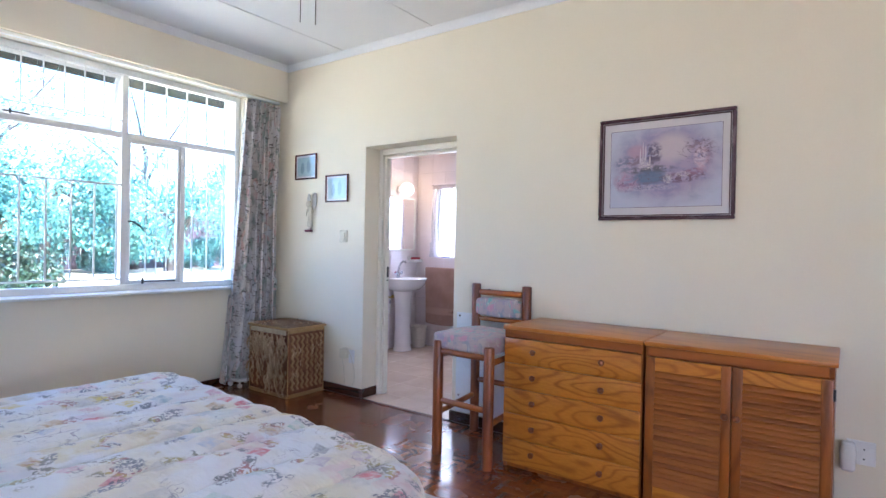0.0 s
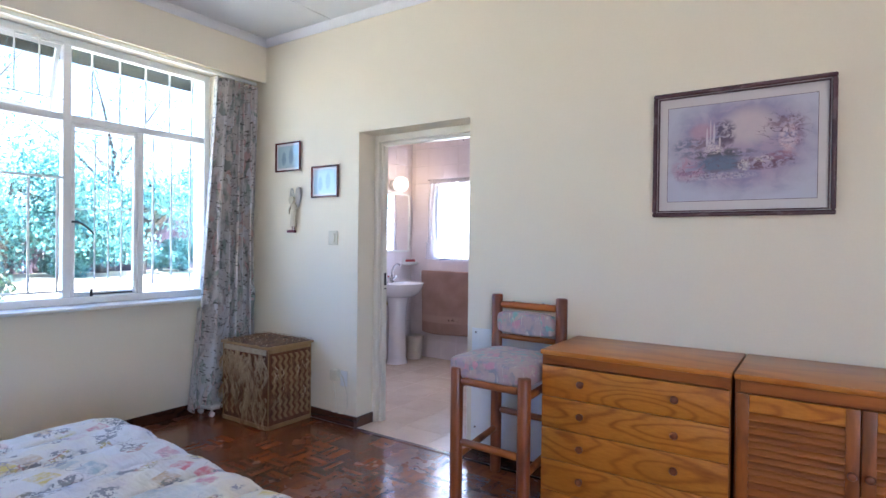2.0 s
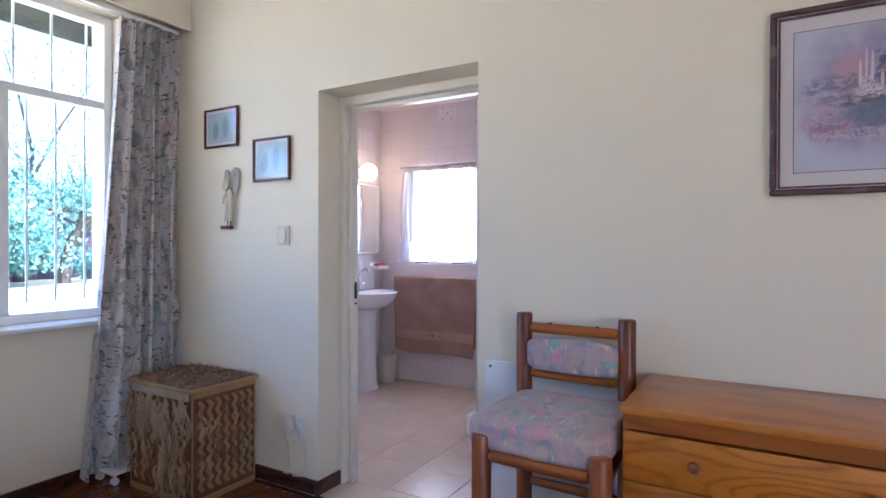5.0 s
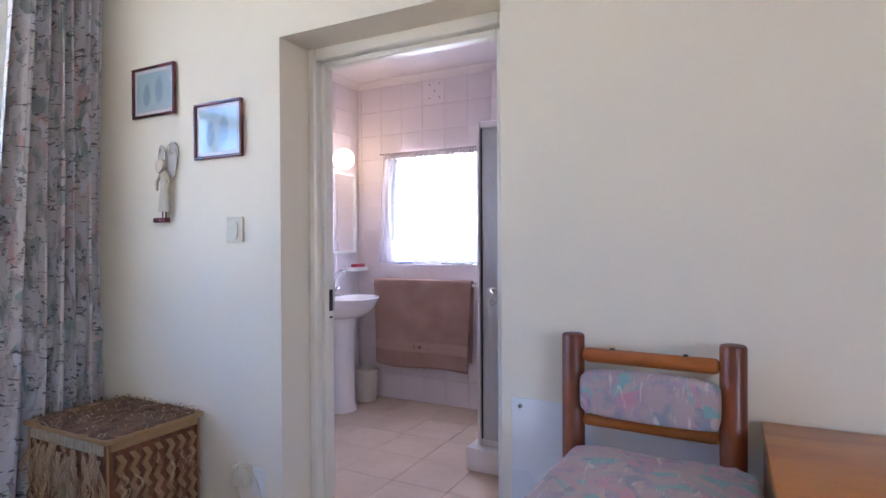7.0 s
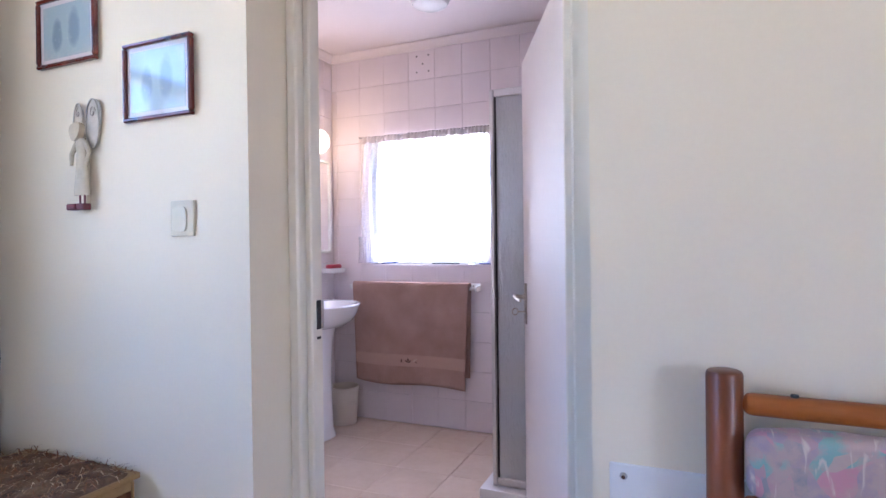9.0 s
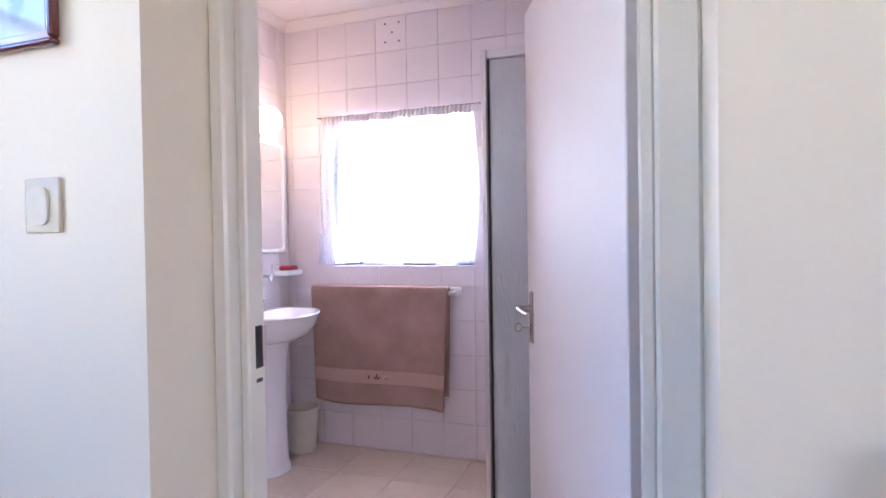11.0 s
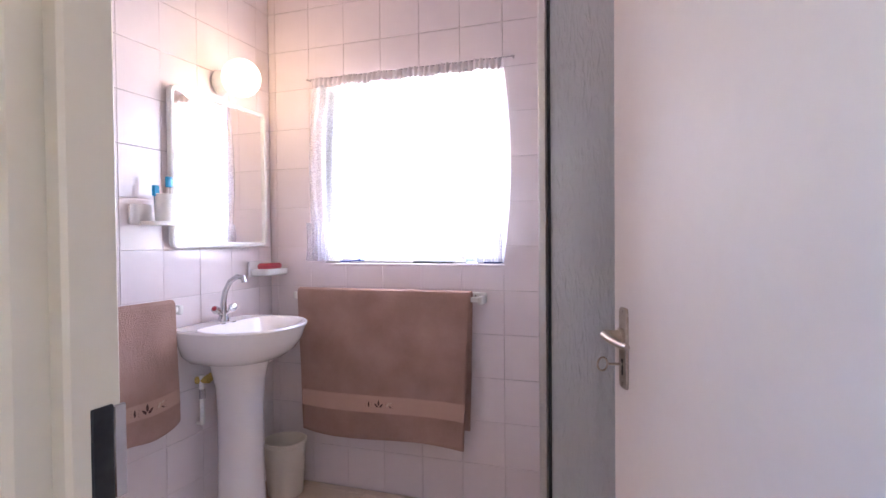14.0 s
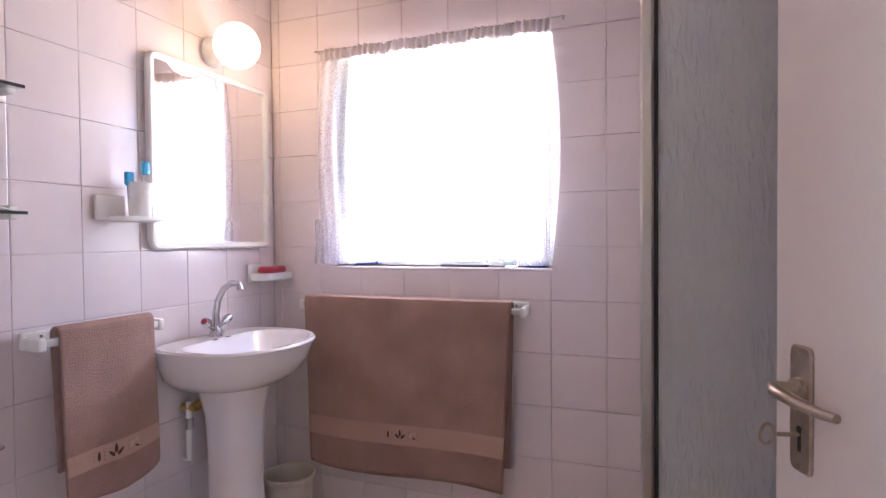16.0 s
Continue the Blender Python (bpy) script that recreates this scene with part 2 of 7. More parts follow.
m, nt, b = mat_new("sheer_lace")
v = coords(nt, rand=False)
weave = noise_tex(nt, v, 260, 2)
sheer = ramp(nt, weave, [(0.35, (0.30, 0.30, 0.30)), (0.65, (0.70, 0.70, 0.70))])
tl = nd(nt, "BsdfTranslucent", {"Color": (0.9, 0.88, 0.92, 1)})
df = nd(nt, "BsdfDiffuse", {"Color": (0.85, 0.82, 0.85, 1)})
mx0 = nd(nt, "MixShader", {0: 0.4, 1: tl.outputs[0], 2: df.outputs[0]})
mx = nd(nt, "MixShader", {0: sheer, 1: nd(nt, "BsdfTransparent").outputs[0], 2: mx0.outputs[0]})
nt.links.new(mx.outputs[0], nt.nodes["Material Output"].inputs[0])
M["sheer"] = m

m, nt, b = mat_new("lit_opal_globe")
b.inputs["Base Color"].default_value = (0.9, 0.85, 0.75, 1)
b.inputs["Emission Color"].default_value = (1.0, 0.78, 0.50, 1)
b.inputs["Emission Strength"].default_value = 0.27
M["globe"] = m

# parquet fingers
m, nt, b = mat_new("parquet")
oi = nd(nt, "ObjectInfo")
geo = nd(nt, "NewGeometry")
rnd = nd(nt, "Math", {0: geo.outputs["Random Per Island"], 1: oi.outputs["Random"]}, op="ADD")
fr = nd(nt, "Math", {0: rnd.outputs[0]}, op="FRACT")
base = ramp(nt, fr.outputs[0], [(0.0, (0.165, 0.042, 0.012)), (0.4, (0.205, 0.052, 0.013)), (0.75, (0.240, 0.063, 0.015)), (1.0, (0.265, 0.075, 0.018))])
# squares reflect differently by direction; that is put into the colour at random
sheen_tone = ramp(nt, oi.outputs["Random"], [(0.0, (0.66, 0.60, 0.58)), (0.5, (0.90, 0.87, 0.85)), (1.0, (1.15, 1.18, 1.12))])
base = mixc(nt, 1.0, base, sheen_tone, "MULTIPLY")
v = coords(nt, (1, 1, 1))
grain = noise_tex(nt, coords(nt, (60, 60, 60)), 1.0, 4)
base = mixc(nt, 0.3, base, ramp(nt, grain, [(0.3, (0.03, 0.008, 0.004)), (0.7, (0.24, 0.08, 0.03))]))
nt.links.new(base, b.inputs["Base Color"])
wv = nd(nt, "TexCoord")
scuff = noise_tex(nt, nd(nt, "NewGeometry").outputs["Position"], 3, 4)
rr = nd(nt, "MapRange", {0: scuff, 1: 0.3, 2: 0.75, 3: 0.16, 4: 0.34})
nt.links.new(rr.outputs[0], b.inputs["Roughness"])
b.inputs["Coat Weight"].default_value = 0.28
b.inputs["Coat Roughness"].default_value = 0.13
bumped(nt, b, noise_tex(nt, wv.outputs["Object"], 5, 2), 0.05, 0.004)
M["parquet"] = m


def print_cloth(name, ground, blots, stroke, scale=6.0, stretch=(1, 1, 1), stroke_stretch=(10, 10, 40), rough=0.85, stroke_cut=(0.66, 0.72), patch=0.75):
    """Printed cotton: soft colour blots on a pale ground, with thin dark strokes."""
    m, nt, b = mat_new(name)
    v = coords(nt, stretch, rand=False)
    cell = nd(nt, "TexVoronoi", {"Vector": nd(nt, "VectorMath", {0: v, 1: nd(nt, "TexNoise", {"Vector": v, "Scale": 4.0}).outputs[1]}, op="ADD").outputs[0], "Scale": scale})
    pick = nd(nt, "SeparateColor", {0: cell.outputs["Color"]}).outputs[0]
    n = len(blots)
    blot = nd(nt, "ValToRGB", {0: pick})
    blot.color_ramp.interpolation = "CONSTANT"
    e = blot.color_ramp.elements
    while len(e) < n:
        e.new(0.5)
    for i, (el, c) in enumerate(zip(e, blots)):
        el.position = i / n
        el.color = (*c, 1)
    soft = noise_tex(nt, v, scale * 1.4, 4, 0.6)
    col = mixc(nt, ramp(nt, soft, [(0.42, (0, 0, 0)), (0.58, (patch, patch, patch))]), ground, blot.outputs[0])
    st = noise_tex(nt, coords(nt, stroke_stretch, rand=False, rot=(0.15, 0.2, 0.1)), 1.0, 3, 0.5, 1.2)
    col = mixc(nt, ramp(nt, st, [(stroke_cut[0], (0, 0, 0)), (stroke_cut[1], (0.85, 0.85, 0.85))]), col, stroke)
    nt.links.new(col, b.inputs["Base Color"])
    b.inputs["Roughness"].default_value = rough
    b.inputs["Sheen Weight"].default_value = 0.2
    bumped(nt, b, noise_tex(nt, v, 500, 1), 0.15, 0.001)
    return m


M["curtain"] = print_cloth("birch_print_curtain", (0.56, 0.52, 0.50), [(0.27, 0.33, 0.28), (0.60, 0.56, 0.55), (0.52, 0.33, 0.31), (0.60, 0.58, 0.60), (0.22, 0.25, 0.23), (0.56, 0.47, 0.42), (0.34, 0.30, 0.28)], (0.07, 0.055, 0.05), 12, (1, 1, 0.5), (16, 16, 48), stroke_cut=(0.60, 0.64), patch=0.9)
m, nt, b = mat_new("picture_print_quilt")
v = coords(nt, rand=False)
wob = nd(nt, "TexNoise", {"Vector": v, "Scale": 9.0, "Detail": 3.0})
cols = [(0.52, 0.20, 0.24), (0.30, 0.40, 0.46), (0.55, 0.46, 0.29), (0.56, 0.34, 0.40), (0.34, 0.34, 0.37), (0.58, 0.46, 0.12), (0.30, 0.45, 0.40), (0.50, 0.47, 0.42), (0.56, 0.17, 0.20), (0.44, 0.47, 0.55), (0.50, 0.36, 0.22), (0.46, 0.40, 0.46)]


def squares(col, size, angle, lo, keep, wobble, strength):
    """Loose squarish printed scraps of several colours with soft washes in them."""
    w3 = nd(nt, "VectorMath", {0: wob.outputs[1], 1: (wobble, wobble, 0)}, op="MULTIPLY")
    vv = nd(nt, "VectorMath", {0: coords(nt, (1, 1, 0.3), rand=False, rot=(0, 0, angle)), 1: w3.outputs[0]}, op="ADD").outputs[0]
    cell = nd(nt, "TexVoronoi", {"Vector": vv, "Scale": size, "Randomness": 0.8})
    cell.distance = "CHEBYCHEV"
    c3 = nd(nt, "SeparateColor", {0: cell.outputs["Color"]})
    pick = nd(nt, "ValToRGB", {0: c3.outputs[0]})
    pick.color_ramp.interpolation = "CONSTANT"
    while len(pick.color_ramp.elements) < len(cols):
        pick.color_ramp.elements.new(0.5)
    for i, (el, c) in enumerate(zip(pick.color_ramp.elements, cols)):
        el.position, el.color = i / len(cols), (*c, 1)
    near = nd(nt, "MapRange", {0: cell.outputs["Distance"], 1: lo, 2: lo + 0.05, 3: 1.0, 4: 0.0})
    some = nd(nt, "MapRange", {0: c3.outputs[1], 1: keep, 2: keep + 0.3, 3: 0.0, 4: strength})
    wash = nd(nt, "MapRange", {0: noise_tex(nt, v, size * 3.4, 4, 0.6), 1: 0.36, 2: 0.60, 3: 0.15, 4: 1.0})
    k = nd(nt, "Math", {0: near.outputs[0], 1: some.outputs[0]}, op="MULTIPLY")
    k = nd(nt, "Math", {0: k.outputs[0], 1: wash.outputs[0]}, op="MULTIPLY")
    return mixc(nt, k.outputs[0], col, pick.outputs[0])


ground = ramp(nt, noise_tex(nt, v, 2.6, 3), [(0.40, (0.64, 0.65, 0.68)), (0.60, (0.66, 0.60, 0.46))])
col = mixc(nt, ramp(nt, noise_tex(nt, v, 5.5, 4, 0.6), [(0.48, (0, 0, 0)), (0.62, (0.3, 0.3, 0.3))]), ground, (0.58, 0.50, 0.53))
col = squares(col, 5.0, 0.12, 0.36, 0.15, 0.05, 0.42)
col = squares(col, 9.5, -0.35, 0.30, 0.32, 0.05, 1.0)
clus = ramp(nt, noise_tex(nt, coords(nt, (1, 1, 1), rand=False, rot=(0.3, 0.1, 0.7)), 8.5, 1), [(0.56, (0, 0, 0)), (0.60, (1, 1, 1))])
fine = ramp(nt, noise_tex(nt, v, 62, 2, 0.5, 0.8), [(0.46, (0, 0, 0)), (0.54, (0.85, 0.85, 0.85))])
mk = nd(nt, "Math", {0: clus, 1: fine}, op="MULTIPLY")
ink = ramp(nt, noise_tex(nt, v, 3.7, 1), [(0.42, (0.13, 0.15, 0.20)), (0.48, (0.20, 0.19, 0.14)), (0.515, (0.42, 0.34, 0.08)), (0.55, (0.34, 0.10, 0.11)), (0.58, (0.15, 0.17, 0.17)), (0.62, (0.13, 0.13, 0.17))])
col = mixc(nt, mk.outputs[0], col, ink)
# thin pen scrolls
pen = noise_tex(nt, coords(nt, (1, 1, 1), rand=False, rot=(0.1, 0.4, 0.2)), 9.0, 1, 0.4, 1.8)
line = ramp(nt, pen, [(0.490, (0, 0, 0)), (0.498, (0.9, 0.9, 0.9)), (0.503, (0.9, 0.9, 0.9)), (0.511, (0, 0, 0))])
here = ramp(nt, noise_tex(nt, v, 4.4, 1), [(0.52, (0, 0, 0)), (0.60, (1, 1, 1))])
lk = nd(nt, "Math", {0: line, 1: here}, op="MULTIPLY")
col = mixc(nt, lk.outputs[0], col, (0.24, 0.21, 0.25))
nt.links.new(col, b.inputs["Base Color"])
b.inputs["Roughness"].default_value = 0.8
b.inputs["Sheen Weight"].default_value = 0.2
bumped(nt, b, noise_tex(nt, coords(nt, (1, 2.2, 1), rand=False), 11, 5, 0.6), 0.7, 0.014)
M["quilt"] = m
M["stool_cloth"] = print_cloth("pastel_stool_cloth", (0.44, 0.33, 0.31), [(0.54, 0.25, 0.31), (0.18, 0.40, 0.38), (0.33, 0.27, 0.34), (0.48, 0.37, 0.32), (0.24, 0.26, 0.29), (0.44, 0.27, 0.30)], (0.62, 0.53, 0.46), 15, (1, 1, 1), (60, 14, 12), stroke_cut=(0.60, 0.72), patch=0.85)
M["towel"] = plain("dusty_pink_towel", (0.375, 0.225, 0.182), (0.51, 0.33, 0.275), 0.95, 5, 260, 1.0, bump_dist=0.008)
M["towel_band"] = plain("towel_band", (0.46, 0.295, 0.235), (0.50, 0.325, 0.26), 0.8, 6, 260, 0.3)
M["embroid"] = plain("dark_embroidery", (0.05, 0.02, 0.02), (0.09, 0.035, 0.03), 0.8, 40, 200, 0.3)
M["embroid_pale"] = plain("pale_embroidery", (0.52, 0.4, 0.32), (0.6, 0.48, 0.38), 0.8, 40, 200, 0.3)

# basket hide
m, nt, b = mat_new("brown_hide")
v = coords(nt, rand=False)
n1 = noise_tex(nt, v, 8, 4)
n2 = noise_tex(nt, coords(nt, (60, 60, 9), rand=False), 1.0, 3)
col = ramp(nt, n1, [(0.35, (0.085, 0.026, 0.010)), (0.55, (0.15, 0.048, 0.017)), (0.72, (0.23, 0.085, 0.032))])
col = mixc(nt, ramp(nt, n2, [(0.45, (0, 0, 0)), (0.62, (0.6, 0.6, 0.6))]), col, (0.22, 0.095, 0.038))
nt.links.new(col, b.inputs["Base Color"])
b.inputs["Roughness"].default_value = 0.8
bumped(nt, b, n2, 0.6, 0.006)
M["hide"] = m
M["hide_top"] = plain("mottled_hide", (0.045, 0.020, 0.013), (0.25, 0.15, 0.08), 0.9, 16, 120, 0.7, bump_dist=0.006)
M["zigzag"] = plain("tan_zigzag_hide", (0.28, 0.15, 0.06), (0.40, 0.24, 0.11), 0.7, 20, 90, 0.3)
M["tan_leather"] = plain("tan_edge", (0.27, 0.15, 0.055), (0.38, 0.23, 0.09), 0.6, 12, 90, 0.4)
m, nt, b = mat_new("hair")
g = nd(nt, "NewGeometry")
nt.links.new(ramp(nt, g.outputs["Random Per Island"], [(0.0, (0.26, 0.13, 0.055)), (0.4, (0.46, 0.29, 0.14)), (1.0, (0.68, 0.52, 0.33))]), b.inputs["Base Color"])
b.inputs["Roughness"].default_value = 0.6
M["hair"] = m
M["hair_dark"] = plain("dark_hair", (0.13, 0.045, 0.018), (0.27, 0.115, 0.045), 0.6, 12, 60, 0.0)


def painting(name, kind):
    """Watercolour on paper, in generated coordinates."""
    m, nt, b = mat_new(name)
    tc = nd(nt, "TexCoord").outputs["Generated"]
    sx = nd(nt, "SeparateXYZ", {0: tc})
    n1 = noise_tex(nt, tc, 5, 5, 0.6, 0.4)
    n2 = noise_tex(nt, tc, 16, 5, 0.65, 0.3)

    def spot(cx, cz, rx, rz, soft=0.5):
        a = nd(nt, "Math", {0: sx.outputs[0], 1: cx}, op="SUBTRACT")
        a = nd(nt, "Math", {0: a.outputs[0], 1: rx}, op="DIVIDE")
        c = nd(nt, "Math", {0: sx.outputs[2], 1: cz}, op="SUBTRACT")
        c = nd(nt, "Math", {0: c.outputs[0], 1: rz}, op="DIVIDE")
        a2 = nd(nt, "Math", {0: a.outputs[0], 1: a.outputs[0]}, op="MULTIPLY")
        r2 = nd(nt, "Math", {0: c.outputs[0], 1: c.outputs[0], 2: a2.outputs[0]}, op="MULTIPLY_ADD")
        nn = nd(nt, "Math", {0: n1, 1: 1.6, 2: r2.outputs[0]}, op="MULTIPLY_ADD")
        mr = nd(nt, "MapRange", {0: nn.outputs[0], 1: 1.5, 2: 1.5 + soft, 3: 1.0, 4: 0.0})
        return mr.outputs[0]

    if kind == "castle":
        warm = ramp(nt, n1, [(0.42, (0.27, 0.24, 0.38)), (0.58, (0.38, 0.30, 0.42))])
        col = mixc(nt, spot(0.52, 0.54, 0.40, 0.40, 1.4), (0.47, 0.47, 0.57), warm)

        def dab(col, cx, cz, rx, rz, c, k=0.8, soft=1.0, grain=None):
            f = nd(nt, "Math", {0: spot(cx, cz, rx * 0.95, rz * 0.95, soft * 1.7), 1: k * 0.95}, op="MULTIPLY").outputs[0]
            if grain:
                g_ = ramp(nt, noise_tex(nt, tc, grain, 4, 0.65, 0.6), [(0.44, (0, 0, 0)), (0.54, (1, 1, 1))])
                f = nd(nt, "Math", {0: f, 1: g_}, op="MULTIPLY").outputs[0]
            return mixc(nt, f, col, c)

        for cx, cz, rx, rz, c, k, soft, grain in (
            (0.57, 0.74, 0.13, 0.13, (0.58, 0.48, 0.49), 0.8, 1.5, None),
            (0.25, 0.72, 0.07, 0.07, (0.44, 0.26, 0.32), 0.7, 1.0, None),
            (0.14, 0.57, 0.08, 0.08, (0.14, 0.16, 0.24), 0.8, 1.0, 18),
            (0.40, 0.69, 0.07, 0.11, (0.10, 0.08, 0.14), 1.0, 0.9, 14),
            (0.24, 0.60, 0.08, 0.06, (0.17, 0.11, 0.14), 0.8, 0.8, 16),
            (0.36, 0.48, 0.20, 0.05, (0.09, 0.09, 0.12), 1.0, 0.8, 12),
            (0.38, 0.38, 0.13, 0.07, (0.11, 0.15, 0.24), 0.95, 0.9, None),
            (0.36, 0.28, 0.15, 0.035, (0.16, 0.13, 0.20), 0.8, 0.9, 16),
            (0.15, 0.34, 0.09, 0.10, (0.42, 0.20, 0.28), 0.7, 1.1, 10),
            (0.14, 0.26, 0.07, 0.05, (0.24, 0.14, 0.24), 0.7, 1.0, 18),
            (0.65, 0.36, 0.14, 0.055, (0.15, 0.08, 0.12), 1.0, 0.8, 18),
            (0.78, 0.42, 0.08, 0.045, (0.24, 0.10, 0.16), 0.8, 0.8, 18),
            (0.83, 0.60, 0.05, 0.13, (0.50, 0.30, 0.36), 0.9, 1.0, 14),
            (0.82, 0.74, 0.11, 0.06, (0.20, 0.13, 0.16), 0.8, 0.8, 24),
            (0.88, 0.60, 0.04, 0.10, (0.24, 0.17, 0.24), 0.7, 0.8, 24),
            (0.54, 0.36, 0.035, 0.06, (0.60, 0.54, 0.58), 0.8, 0.7, 30),
            (0.67, 0.40, 0.06, 0.03, (0.62, 0.54, 0.57), 0.8, 0.6, 36),
            (0.82, 0.60, 0.05, 0.12, (0.62, 0.50, 0.58), 0.8, 0.7, 34),
            (0.42, 0.62, 0.045, 0.09, (0.13, 0.09, 0.14), 0.95, 0.9, 22),
            (0.33, 0.53, 0.065, 0.045, (0.62, 0.54, 0.56), 0.85, 0.6, 60),
            (0.31, 0.60, 0.030, 0.050, (0.56, 0.48, 0.54), 0.8, 0.6, 50),
            (0.285, 0.66, 0.006, 0.10, (0.62, 0.54, 0.60), 0.85, 0.4, None),
            (0.310, 0.72, 0.005, 0.12, (0.60, 0.52, 0.60), 0.8, 0.4, None),
            (0.335, 0.70, 0.007, 0.10, (0.60, 0.53, 0.61), 0.8, 0.4, None),
            (0.375, 0.60, 0.008, 0.05, (0.62, 0.52, 0.55), 0.8, 0.4, None),
            (0.30, 0.50, 0.05, 0.012, (0.10, 0.08, 0.12), 0.9, 0.6, 40),
            (0.36, 0.42, 0.10, 0.03, (0.10, 0.13, 0.22), 0.8, 0.8, 30),
            (0.34, 0.25, 0.24, 0.030, (0.56, 0.52, 0.60), 0.5, 0.9, 44),
        ):
            col = dab(col, cx, cz, rx, rz, c, k, soft, grain)
        twig = ramp(nt, noise_tex(nt, tc, 7, 3, 0.55, 1.6), [(0.486, (0, 0, 0)), (0.497, (1, 1, 1)), (0.503, (1, 1, 1)), (0.514, (0, 0, 0))])
        for cx, cz, rx, rz in ((0.80, 0.68, 0.16, 0.17), (0.70, 0.38, 0.16, 0.08), (0.30, 0.34, 0.22, 0.10)):
            f = nd(nt, "Math", {0: spot(cx, cz, rx, rz, 0.8), 1: twig}, op="MULTIPLY").outputs[0]
            col = mixc(nt, f, col, (0.13, 0.08, 0.13))
    else:
        col = mixc(nt, spot(0.5, 0.5, 0.6, 0.55, 0.9), (0.46, 0.50, 0.48), (0.34, 0.44, 0.48))
        col = mixc(nt, spot(0.3, 0.42, 0.09, 0.26, 1.2), col, (0.20, 0.29, 0.35))
        col = mixc(nt, spot(0.66, 0.50, 0.10, 0.30, 1.2), col, (0.22, 0.31, 0.37))
        col = mixc(nt, ramp(nt, n2, [(0.58, (0, 0, 0)), (0.7, (0.4, 0.4, 0.4))]), col, (0.5, 0.55, 0.55))
    nt.links.new(col, b.inputs["Base Color"])
    b.inputs["Roughness"].default_value = 0.7
    b.inputs["Coat Weight"].default_value = 1.0
    b.inputs["Coat Roughness"].default_value = 0.015 if kind == "castle" else 0.10
    b.inputs["Coat IOR"].default_value = 1.55 if kind == "castle" else 1.9
    return m


M["castle"] = painting("castle_watercolour", "castle")
M["trees_print"] = painting("trees_watercolour", "trees")
M["mat_board"] = plain("cream_mat_board", (0.56, 0.52, 0.52), (0.60, 0.56, 0.56), 0.5, 3, 90, 0.05, coat=1.0)


# ---- builders ----
W = {}


def thing(name, loc, label="", category="", group="", kind=""):
    ob = new(name)
    ob.location = loc
    ob.empty_display_size = 0.1
    W[ob] = Matrix.Translation(loc)
    return tagged(ob, label, category, group, kind)


def finish(bm, smooth=True, angle=28):
    bmesh.ops.recalc_face_normals(bm, faces=bm.faces[:])
    if smooth:
        for f in bm.faces:
            f.smooth = True
        for e in bm.edges:
            if len(e.link_faces) == 2 and e.calc_face_angle(0) > radians(angle):
                e.smooth = False


def part(name, bm, material, parent=None, label="", kind="", smooth=True, category="", group="", loc=None):
    """Link a bmesh, given in world coordinates, as one mesh object under parent (or at top level)."""
    finish(bm, smooth)
    me = bpy.data.meshes.new(name)
    if parent is not None:
        mw = W[parent]
    else:
        mw = Matrix.Translation(loc) if loc else Matrix.Identity(4)
    bm.transform(mw.inverted())
    bm.to_mesh(me)
    bm.free()
    me.materials.append(M[material])
    ob = new(name, me)
    if parent is not None:
        ob.parent = parent
    else:
        ob.matrix_world = mw
    W[ob] = mw
    return tagged(ob, label, category, group, kind)


def box(bm, x0, x1, y0, y1, z0, z1, bev=0.0, seg=1, m=None):
    vs = [bm.verts.new((x, y, z)) for x in (x0, x1) for y in (y0, y1) for z in (z0, z1)]
    fs = [bm.faces.new([vs[i] for i in q]) for q in ((0, 1, 3, 2), (4, 6, 7, 5), (0, 4, 5, 1), (2, 3, 7, 6), (0, 2, 6, 4), (1, 5, 7, 3))]
    out = vs
    if bev:
        es = {e for f in fs for e in f.edges}
        r = bmesh.ops.bevel(bm, geom=list(es), offset=bev, segments=seg, profile=0.5, affect="EDGES")
        out = list({v for f in r["faces"] for v in f.verts} | {v for v in vs if v.is_valid})
    if m is not None:
        for v in out:
            v.co = m @ v.co
    return bm


def B(*boxes, bev=0.0, seg=1):
    bm = bmesh.new()
    for q in boxes:
        box(bm, *q, bev=bev, seg=seg)
    return bm


def tube(bm, pts, radii, n=16, cap=True):
    """A round bar along pts."""
    pts = [Vector(p) for p in pts]
    if not isinstance(radii, (list, tuple)):
        radii = [radii] * len(pts)
    rings = []
    ref = None
    for i, p in enumerate(pts):
        d = (pts[min(i + 1, len(pts) - 1)] - pts[max(i - 1, 0)]).normalized()
        if ref is None:
            ref = Vector((1, 0, 0)) if abs(d.x) < 0.8 else Vector((0, 0, 1))
        u = (ref - d * ref.dot(d)).normalized()
        ref = u
        w = d.cross(u)
        rings.append([bm.verts.new(p + (u * math.cos(a) + w * math.sin(a)) * radii[i]) for a in (2 * math.pi * k / n for k in range(n))])
    for a, b_ in zip(rings, rings[1:]):
        for k in range(n):
            bm.faces.new((a[k], a[(k + 1) % n], b_[(k + 1) % n], b_[k]))
    if cap:
        bm.faces.new(rings[0][::-1])
        bm.faces.new(rings[-1])
    return bm


def T(*specs, n=16):
    bm = bmesh.new()
    for pts, r in specs:
        tube(bm, pts, r, n)
    return bm


